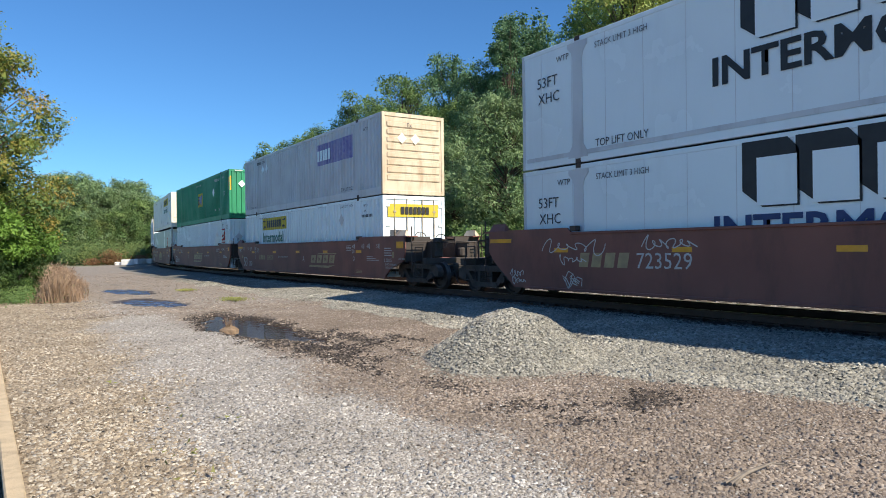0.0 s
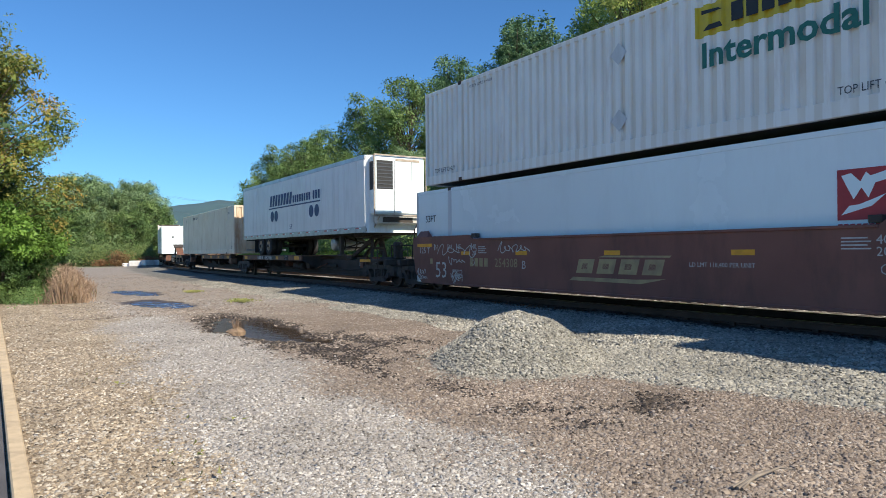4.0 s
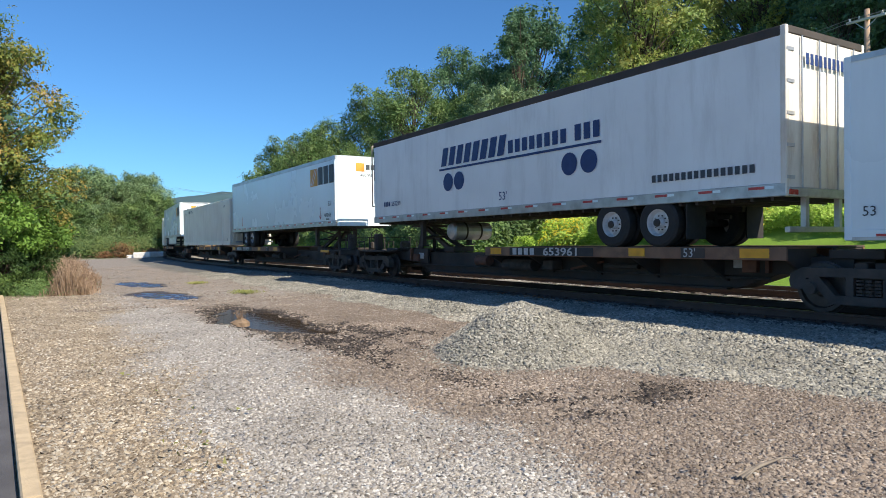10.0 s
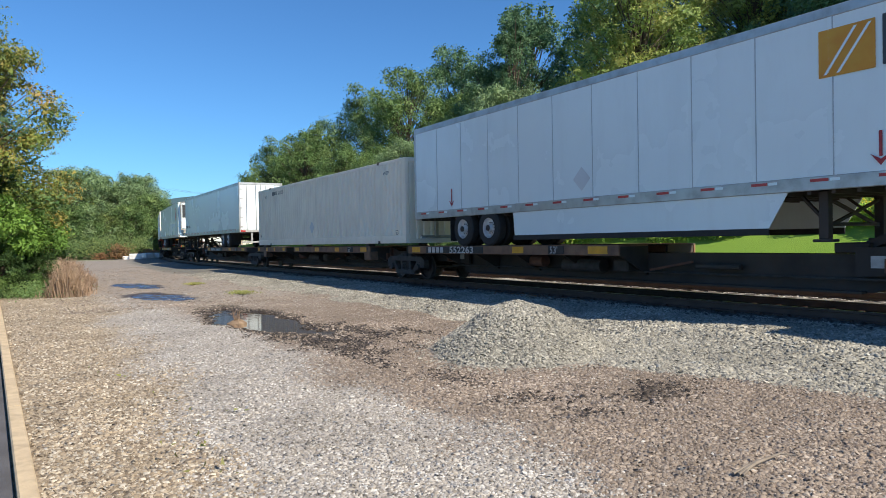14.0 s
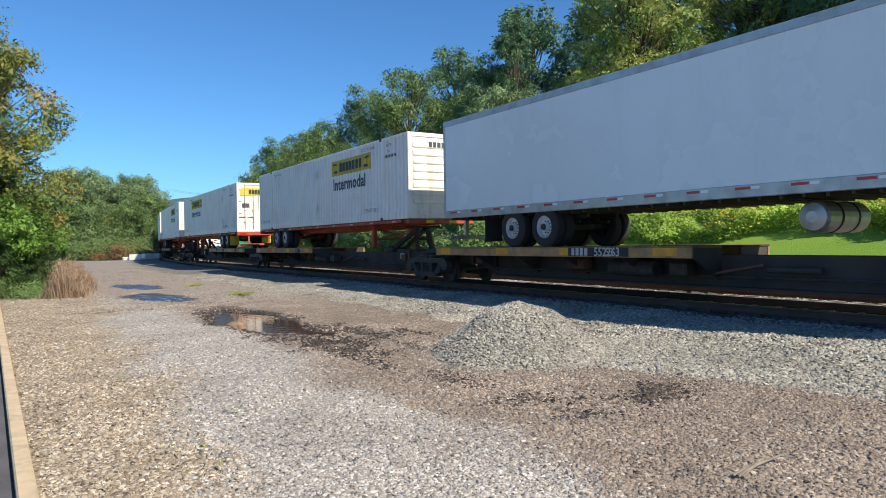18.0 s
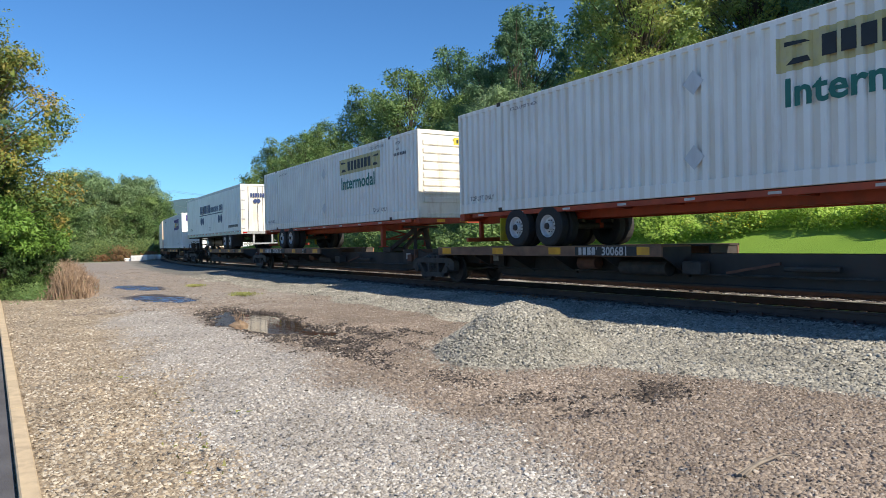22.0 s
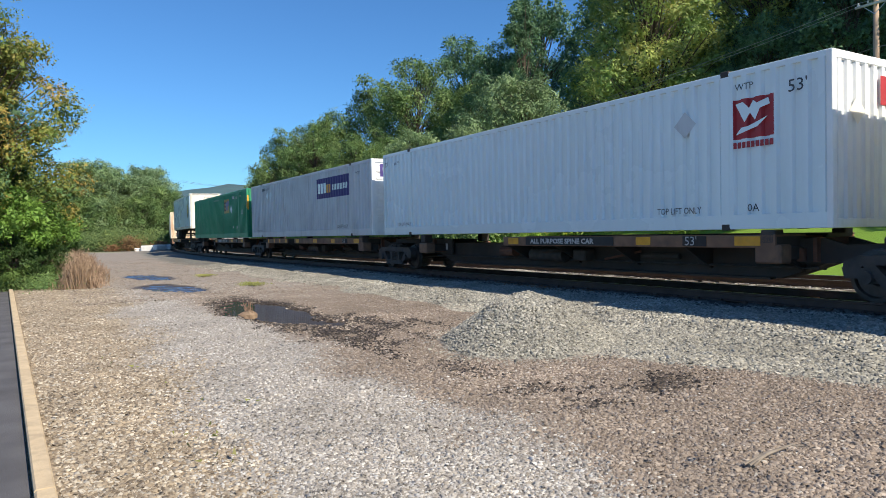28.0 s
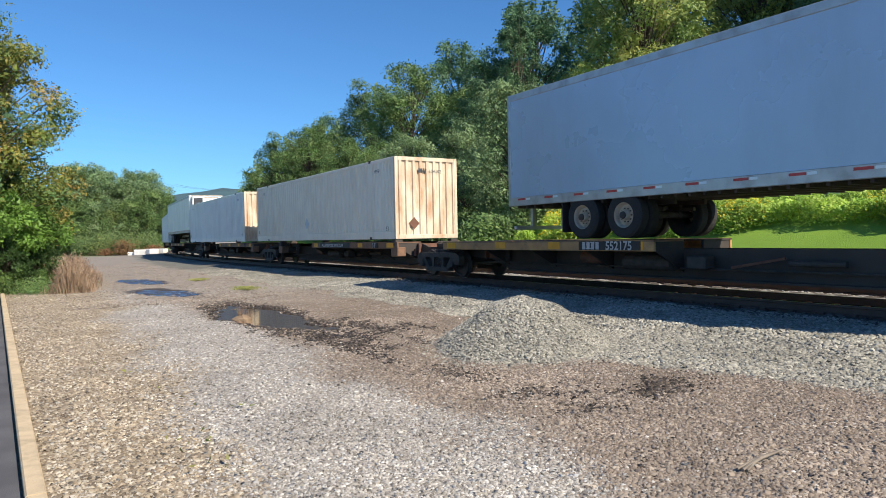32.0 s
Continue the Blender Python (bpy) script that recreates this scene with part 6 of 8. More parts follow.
def trailer(label, paint, d=1, length=16.15, side="flat", rim="rim", reefer=False, tape=True, lead="plain", post_gap=1.22, skirt=False, top="alu", tank=None, doors=None, nose_paint=None, slide=0.0, tank_at=4.35):
    """A highway van on its wheels. d = 1: nose leading, -1: doors leading. Height from the body's underside."""
    ob = thing("semi_trailer", label, "semi trailer", "trailers on the train")
    X, W, H = length / 2, HALF_W, TH
    for sg in (-1, 1):
        part("side_wall", Mesh().box(-X + 0.06, X - 0.06, sg * (W - 0.01), sg * (W - 0.06), 0.22, H - 0.16), paint, ob)
        part("top_rail", Mesh().box(-X, X, sg * (W + 0.002), sg * (W - 0.06), H - 0.17, H, 0.012), top, ob)
        part("bottom_rail", Mesh().box(-X, X, sg * (W + 0.004), sg * (W - 0.07), 0.0, 0.23, 0.012), "alu", ob)
        if side != "smooth":
            n = int(length / post_gap)
            for i in range(1, n):
                x = -X + i * length / n
                ps = Mesh().box(-0.035, 0.035, sg * (W - 0.0), sg * (W - 0.011), 0.23, H - 0.17)
                for k in range(22):
                    zz = 0.3 + k * 0.112
                    ps.box(-0.022, -0.01, sg * (W + 0.003), sg * W, zz, zz + 0.012)
                part("wall_post", ps, paint, ob, at=(x, 0, 0), key=("wp", sg))
                if post_gap > 1 and sg < 0:
                    part("panel_seam", Mesh().box(0.036, 0.052, -W + 0.012, -W + 0.004, 0.23, H - 0.17), "seam", ob, at=(x, 0, 0), key="pseam")
    if tape:
        for i in range(int(length / 1.05)):
            x = -X + 0.4 + i * 1.05
            part("reflector_tape", Mesh().box(0, 0.3, -W - 0.008, -W, 0.14, 0.19), "tape_red", ob, "red reflective tape", at=(x, 0, 0), key="tape_r")
            part("reflector_tape", Mesh().box(0.32, 0.48, -W - 0.008, -W, 0.14, 0.19), "white_clean", ob, "white reflective tape", at=(x, 0, 0), key="tape_w")
    part("roof", Mesh().box(-X + 0.02, X - 0.02, -W + 0.06, W - 0.06, H - 0.04, H - 0.005), paint, ob)
    part("floor", Mesh().box(-X + 0.05, X - 0.05, -W + 0.07, W - 0.07, 0.04, 0.18), "spine", ob)
    beams = Mesh()
    for i in range(40):
        x = -X + 0.3 + i * (length - 0.6) / 39
        beams.box(x - 0.03, x + 0.03, -W + 0.08, W - 0.08, -0.06, 0.04)
    tagged(part("underframe", beams, "spine", ob), kind="stuff")
    nose, tail = d * X, -d * X
    # nose with rounded corners
    nm = Mesh()
    k = 6
    out = [(nose - d * 0.25 + d * 0.25 * math.sin(math.pi / 2 * i / k), -W + 0.25 - 0.25 * math.cos(math.pi / 2 * i / k)) for i in range(k + 1)]
    out += [(x, -y) for x, y in out[::-1]]
    n = len(out)
    nm.add([(x, y, z) for z in (0.0, H) for x, y in out], [(i, i + 1, n + i + 1, n + i) for i in range(n - 1)] + [tuple(range(n)), tuple(range(n, 2 * n))])
    part("nose_panel", nm, nose_paint or paint, ob, smooth=False)
    part("nose_trim", Mesh().box(nose - d * 0.0, nose - d * 0.08, -W + 0.25, W - 0.25, H - 0.1, H + 0.012), top, ob)
    # tail doors
    for sg in (-1, 1):
        part("door", Mesh().box(tail + d * 0.0, tail + d * 0.05, sg * 0.012, sg * (W - 0.09), 0.16, H - 0.14, 0.008), doors or paint, ob)
        part("door_post", Mesh().box(tail - d * 0.01, tail + d * 0.1, sg * (W + 0.003), sg * (W - 0.085), 0.0, H, 0.012), doors or top, ob)
        for yy in (0.3, 0.85):
            part("lock_rod", Mesh().tube((tail - d * 0.035, sg * yy, 0.15), (tail - d * 0.035, sg * yy, H - 0.15), 0.017, n=8), "alu", ob)
        for zz in (0.3, 0.85, 1.4, 1.95, 2.5):
            part("hinge", Mesh().box(tail - d * 0.02, tail, sg * (W - 0.02), sg * (W - 0.24), zz, zz + 0.06), "alu", ob)
        part("tail_lamp", Mesh().box(tail - d * 0.02, tail + d * 0.04, sg * (W - 0.35), sg * (W - 0.08), 0.03, 0.12, 0.01), "lamp_red", ob, "red tail lamps")
    part("tail_sill", Mesh().box(tail - d * 0.01, tail + d * 0.12, -W + 0.09, W - 0.09, 0.0, 0.16, 0.01), "alu", ob)
    part("tail_header", Mesh().box(tail - d * 0.01, tail + d * 0.1, -W + 0.09, W - 0.09, H - 0.13, H, 0.01), top, ob)
    for sg in (-1, 1):
        part("bumper_post", Mesh().box(tail + d * 0.05, tail + d * 0.15, sg * 0.5, sg * 0.6, -0.55, 0.0), "alu", ob)
    part("bumper", Mesh().box(tail + d * 0.02, tail + d * 0.12, -1.15, 1.15, -0.62, -0.52, 0.01), "alu", ob)
    running_gear(ob, [tail + d * (2.75 + slide), tail + d * (4.02 + slide)], -0.375, rim, "spine")
    for sg in (-1, 1):
        part("mud_flap", Mesh().box(tail + d * 2.05, tail + d * 2.07, sg * (W - 0.62), sg * (W - 0.03), -0.72, -0.02), "tyre", ob)
    landing_gear(ob, nose - d * 2.95, -0.85, 0.0, "spine")
    part("king_pin_plate", Mesh().box(nose - d * 0.3, nose - d * 1.6, -0.5, 0.5, -0.05, 0.03), "spine", ob)
    if skirt:
        for sg in (-1, 1):
            a, b = tail + d * 5.1, nose - d * 3.4
            part("side_skirt", Mesh().plate_y([(a, 0.0), (b, 0.0), (b - d * 0.35, -0.6), (a + d * 0.05, -0.6)], sg * (W - 0.03), sg * (W - 0.045)), paint, ob, "long aerodynamic side skirt")
            part("skirt_edge", Mesh().box(a, b - d * 0.35, sg * (W - 0.028), sg * (W - 0.047), -0.72, -0.6), "tyre", ob)
    if reefer:
        X1 = nose + d * 0.02
        part("cooling_unit", Mesh().box(X1, X1 + d * 0.42, -1.1, 1.1, 0.66, H - 0.03, 0.07), "white_clean", ob, "white refrigeration unit")
        part("grille", Mesh().box(X1 + d * 0.3, X1 + d * 0.425, -1.0, -0.32, 1.62, 2.7), "black", ob, "black cooling grille")
        for zz in range(8):
            part("grille_slat", Mesh().box(X1 + d * 0.40, X1 + d * 0.435, -0.98, -0.34, 1.66 + zz * 0.13, 1.70 + zz * 0.13), "dark", ob)
        part("grille", Mesh().box(X1 + d * 0.05, X1 + d * 0.34, -1.108, -1.05, 1.6, 2.66), "black", ob, "black cooling grille")
        for yy in (-0.26, 0.5):
            part("panel_seam", Mesh().box(X1 + d * 0.42, X1 + d * 0.428, yy, yy + 0.015, 0.75, H - 0.2), "dark", ob)
        part("unit_mark", Mesh().box(X1 + d * 0.42, X1 + d * 0.43, -0.2, 0.85, 2.70, 2.79), "rod", ob, "brown name strip reduced to a bar")
        part("unit_tray", Mesh().box(X1, X1 + d * 0.30, -0.95, 0.95, 0.32, 0.64, 0.05), "dull_white", ob, "grimy tray under the unit")
        # dark slab stands for the shade inside the tray's opening
        part("tray_opening_shade", Mesh().box(X1 + d * 0.28, X1 + d * 0.305, -0.7, 0.6, 0.38, 0.58), "spine", ob)
        for sg in (-1, 1):
            part("guard_post", Mesh().tube((X1 + d * 0.45, sg * 1.12, 0.62), (X1 + d * 0.45, sg * 1.12, H - 0.02), 0.026, n=8), "rod", ob)
            part("guard_stay", Mesh().bar((X1, sg * 0.9, 0.2), (X1 + d * 0.45, sg * 0.9, 0.62), 0.04), "rod", ob)
        part("guard_rail", Mesh().bar((X1 + d * 0.45, -1.12, 0.64), (X1 + d * 0.45, 1.12, 0.64), 0.05), "rod", ob)
        part("guard_rail", Mesh().bar((X1 + d * 0.45, -1.12, H - 0.03), (X1 + d * 0.45, 1.12, H - 0.03), 0.05), "rod", ob)
    part("tank", Mesh().lathe_y(0, 0, 0, [(0.10, -0.02), (0.24, 0.02), (0.28, 0.08), (0.28, 1.42), (0.24, 1.48), (0.05, 1.5)], 20), "alu", ob, "round fuel tank", at=Matrix.Translation((nose - d * tank_at, -0.75, -0.38))) if (reefer if tank is None else tank) else None
    if reefer if tank is None else tank:
        for o in (0.45, 1.0):
            part("tank_strap", Mesh().lathe_y(0, 0, 0, [(0.284, 0), (0.290, 0.01), (0.290, 0.06), (0.284, 0.07)], 20, (False, False)), "truck", ob, at=Matrix.Translation((nose - d * tank_at, -0.75 + o, -0.38)))
    return ob


def alliance_marks(ob, x=-3.25, url=True):
    """Navy slanted blocks, thin line and two pairs of discs."""
    z = 1.6
    blocks("trade_mark", ob, "navy", x, x + 3.3, z, z + 0.55, 8, lean=0.25, gap=0.28, label="navy slanted letters reduced to bars")
    blocks("trade_mark", ob, "navy", x + 3.4, x + 5.75, z + 0.02, z + 0.36, 8, gap=0.32)
    blocks("trade_mark", ob, "navy", x + 5.95, x + 6.85, z + 0.02, z + 0.4, 3, gap=0.32)
    decal("underline", ob, "navy", x - 0.05, x + 6.85, z - 0.13, z - 0.07, False, lift=0.007)
    for a in (0.45, 1.05, 5.8, 6.45):
        disc(ob, "navy", x + a, z - 0.5, 0.27, label="navy disc")
    words(ob, "53'", x + 3.0, 0.4, 0.32, "navy")
    if url:
        blocks("web_mark", ob, "dark", x + 8.25, x + 10.6, 0.45, 0.6, 16, gap=0.3)


def chassis(d=1):
    """A bare container chassis in orange paint; height from the top of its rails."""
    ob = thing("container_chassis", "orange-red steel container chassis with white rims", "container chassis", "chassis on the train")
    X = CL / 2
    nose, tail = d * X, -d * X
    for sg in (-1, 1):
        part("main_rail", Mesh().box(tail + d * 0.1, nose - d * 2.6, sg * 0.42, sg * 0.54, -0.30, -0.02, 0.01), "orange", ob)
        part("gooseneck_rail", Mesh().box(nose - d * 2.7, nose - d * 0.1, sg * 0.42, sg * 0.56, -0.17, -0.01, 0.01), "orange", ob)
        part("side_rail", Mesh().box(tail + d * 0.6, nose - d * 0.6, sg * 1.2, sg * 1.26, -0.13, -0.02), "orange", ob)
        for i in range(9):
            x = tail + d * (0.9 + i * 1.75)
            part("reflector_tape", Mesh().box(x, x + 0.25, sg * 1.262, sg * 1.266, -0.1, -0.05), "pale", ob)
    for i in range(12):
        x = tail + d * (0.3 + i * 1.4)
        part("cross_member", Mesh().box(x - 0.05, x + 0.05, -1.2, 1.2, -0.14, -0.03), "orange", ob)
    part("front_bolster", Mesh().box(nose, nose - d * 0.2, -HALF_W, HALF_W, -0.18, -0.01, 0.012), "orange", ob)
    part("rear_bolster", Mesh().box(tail, tail + d * 0.22, -HALF_W, HALF_W, -0.22, -0.01, 0.012), "orange", ob)
    for sg in (-1, 1):
        part("tail_lamp", Mesh().box(tail - d * 0.015, tail, sg * 0.75, sg * 1.15, -0.17, -0.06), "lamp_red", ob, "red tail lamps")
        part("bumper_post", Mesh().box(tail + d * 0.05, tail + d * 0.15, sg * 0.55, sg * 0.65, -0.75, -0.2), "orange", ob)
        part("bolster_lamp", Mesh().box(nose + d * 0.006, nose, sg * 0.3, sg * 0.62, -0.15, -0.05), "yellow", ob)
    part("bumper", Mesh().box(tail + d * 0.02, tail + d * 0.12, -1.1, 1.1, -0.82, -0.70, 0.01), "orange", ob)
    running_gear(ob, [tail + d * 2.62, tail + d * 3.87], -0.47, "rim", "orange")
    landing_gear(ob, nose - d * 3.3, -0.96, -0.15, "orange")
    for sg in (-1, 1):
        part("mud_flap", Mesh().box(tail + d * 1.9, tail + d * 1.92, sg * 0.7, sg * 1.26, -0.8, -0.2), "logo_yellow", ob, "yellow mud flap")
    return ob


# ---- railway running gear ----
def side_frame():
    """Cast side frame: arched top, sloping legs, two windows and a spring pocket."""
    me = Mesh()
    top = [(-1.28, 0.02), (-1.25, 0.16), (-1.05, 0.25), (-0.6, 0.27), (0.6, 0.27), (1.05, 0.25), (1.25, 0.16), (1.28, 0.02)]
    me.plate_y([(-1.28, 0.0), (-1.25, 0.15), (-1.05, 0.25), (1.05, 0.25), (1.25, 0.15), (1.28, 0.0), (1.05, -0.02), (0.95, 0.10), (-0.95, 0.10), (-1.05, -0.02)], -0.09, 0.09)
    for sx in (-1, 1):
        me.plate_y([(sx * 0.98, 0.11), (sx * 0.78, 0.11), (sx * 0.42, -0.30), (sx * 0.62, -0.30)], -0.09, 0.09)
        me.plate_y([(sx * 0.34, 0.12), (sx * 0.22, 0.12), (sx * 0.22, -0.22), (sx * 0.34, -0.22)], -0.08, 0.08)
        me.plate_y([(sx * 0.8, -0.12), (sx * 1.24, -0.12), (sx * 1.28, 0.05), (sx * 0.86, 0.05)], -0.1, 0.1)
    me.plate_y([(-0.62, -0.34), (0.62, -0.34), (0.55, -0.20), (-0.55, -0.20)], -0.11, 0.11)
    return me


def wheelset_mesh():
    me = Mesh()
    for sg in (-1, 1):
        me.lathe_y(0, 0, 0, [(0.06, sg * 0.79), (0.12, sg * 0.80), (0.16, sg * 0.75), (0.33, sg * 0.74), (0.355, sg * 0.79), (0.42, sg * 0.785), (0.425, sg * 0.70), (0.45, sg * 0.69), (0.45, sg * 0.66), (0.36, sg * 0.66), (0.33, sg * 0.70), (0.16, sg * 0.70), (0.12, sg * 0.62), (0.08, sg * 0.60)], 32)
    me.tube((0, -1.05, 0), (0, 1.05, 0), 0.075, n=12)
    return me


def bogie(parent, x):
    """A two-axle truck centred at x under a car; z is from the rail's top."""
    b = part("truck", lambda: Mesh().box(-0.22, 0.22, -0.95, 0.95, 0.42, 0.66, 0.03).tube((0, 0, 0.6), (0, 0, 0.82), 0.22, n=16), "truck", parent, "dark cast-steel two-axle truck", at=(x, 0, 0), key="bogie")
    for sg in (-1, 1):
        part("side_frame", side_frame, "truck", b, at=(0, sg * 1.0, 0.52), key="sideframe")
        for k in (-0.14, 0.0, 0.14):
            for zz in range(5):
                part("spring", lambda: Mesh().tube((0, 0, 0), (0, 0, 0.035), 0.062, n=8), "truck", b, at=(k, sg * 1.02, 0.335 + zz * 0.055), key="coil") if sg < 0 or zz == 0 else None
    for sx in (-1, 1):
        w = part("wheelset", wheelset_mesh, "tread", b, "steel wheels on an axle", at=(sx * 0.89, 0, 0.42), key="wheelset", smooth=False)
        for sg in (-1, 1):
            part("bearing_cap", lambda: Mesh().tube((0, -0.06, 0), (0, 0.06, 0), 0.105, n=12), "truck", b, at=(sx * 0.89, sg * 1.11, 0.42), key="bcap")
    return b


def hitch(parent, x, d, z=0.96, top=1.87, mat="spine", tilt=0.0):
    """A folding trailer stand: head plate, upright and sloping strut."""
    h = part("trailer_hitch", Mesh().bar((x - 0.42, 0, top - 0.03 + tilt), (x + 0.42, 0, top - 0.03 - tilt), 0.95, 0.07), "truck" if mat == "rusty" else mat, parent, "steel trailer hitch stand")
    if mat == "rusty":
        part("strut", Mesh().bar((x - d * 1.9, 0, z + 0.02), (x - d * 0.1, 0, top - 0.1), 0.62, 0.09), mat, h, "rust-stained strut plate")
        for sg in (-1, 1):
            part("upright", Mesh().bar((x + d * 0.35, sg * 0.33, z), (x - d * 0.05, sg * 0.28, top - 0.06), 0.08, 0.3), "spine", h)
    else:
        for sg in (-1, 1):
            part("upright", Mesh().bar((x + d * 0.15, sg * 0.3, z), (x, sg * 0.2, top - 0.05), 0.12, 0.16), mat, h)
            part("strut", Mesh().bar((x - d * 1.9, sg * 0.28, z + 0.02), (x - d * 0.1, sg * 0.15, top - 0.1), 0.11, 0.14), mat, h)
    part("cross_tie", Mesh().box(x + d * 0.05, x + d * 0.17, -0.3, 0.3, z + 0.4, z + 0.5), mat, h)
    part("base_shoe", Mesh().box(x - d * 2.2, x - d * 1.6, -0.4, 0.4, z - 0.02, z + 0.16, 0.02), mat, h)
    return h


def end_platform(ob, x, d):
    """Car end beyond the last truck: sill, ladder, handrails, brake housing, coupler."""
    part("end_sill", Mesh().box(x - d * 0.2, x, -1.3, 1.3, 0.78, 0.98, 0.015), "spine", ob)
    part("coupler", Mesh().box(x, x + d * 0.62, -0.13, 0.13, 0.42, 0.66, 0.03), "truck", ob)
    for sg in (-1, 1):
        for xx in (0.25, 0.72):
            part("grab_post", Mesh().tube((x - d * xx, sg * 1.28, 0.34), (x - d * xx, sg * 1.28, 1.32), 0.014, n=6), "truck", ob)
        part("grab_rail", Mesh().tube((x - d * 0.25, sg * 1.28, 1.32), (x - d * 0.72, sg * 1.28, 1.32), 0.014, n=6), "truck", ob)
        for zz in (0.36, 0.64):
            part("step", Mesh().box(x - d * 0.25, x - d * 0.72, sg * 1.25, sg * 1.30, zz, zz + 0.025), "truck", ob)
    part("cut_lever", Mesh().tube((x + d * 0.05, -1.2, 0.75), (x + d * 0.25, -0.1, 0.7), 0.014, n=6), "truck", ob)
    part("draft_gear", Mesh().box(x - d * 0.9, x - d * 0.02, -0.3, 0.3, 0.38, 0.76, 0.03), "truck", ob)
    part("striker", Mesh().box(x - d * 0.02, x + d * 0.1, -0.3, 0.3, 0.34, 0.8, 0.03), "spine", ob)
    part("knuckle", Mesh().box(x + d * 0.45, x + d * 0.72, -0.2, 0.2, 0.4, 0.68, 0.06), "truck", ob)
    for yy in (-0.9, 0.9):
        part("end_post", Mesh().tube((x - d * 0.36, yy, 0.98), (x - d * 0.36, yy, 1.5), 0.022, n=6), "spine", ob)
    part("end_rail", Mesh().tube((x - d * 0.36, -0.9, 1.48), (x - d * 0.36, 0.9, 1.48), 0.02, n=6), "spine", ob)
    part("handbrake_box", Mesh().box(x - d * 0.62, x - d * 0.36, -0.72, -0.40, 0.98, 1.62, 0.06), "spine", ob)
    part("brake_housing", Mesh().box(x - d * 0.72, x - d * 0.48, 0.35, 0.75, 0.98, 1.32, 0.06), "truck", ob)
    part("brake_wheel", Mesh().hand_wheel(x - d * 0.3, -0.55, 1.5, 0.24), "truck", ob)
    part("air_hose", Mesh().tube((x + d * 0.1, -0.35, 0.6), (x + d * 0.45, -0.4, 0.2), 0.025, n=6), "tyre", ob)


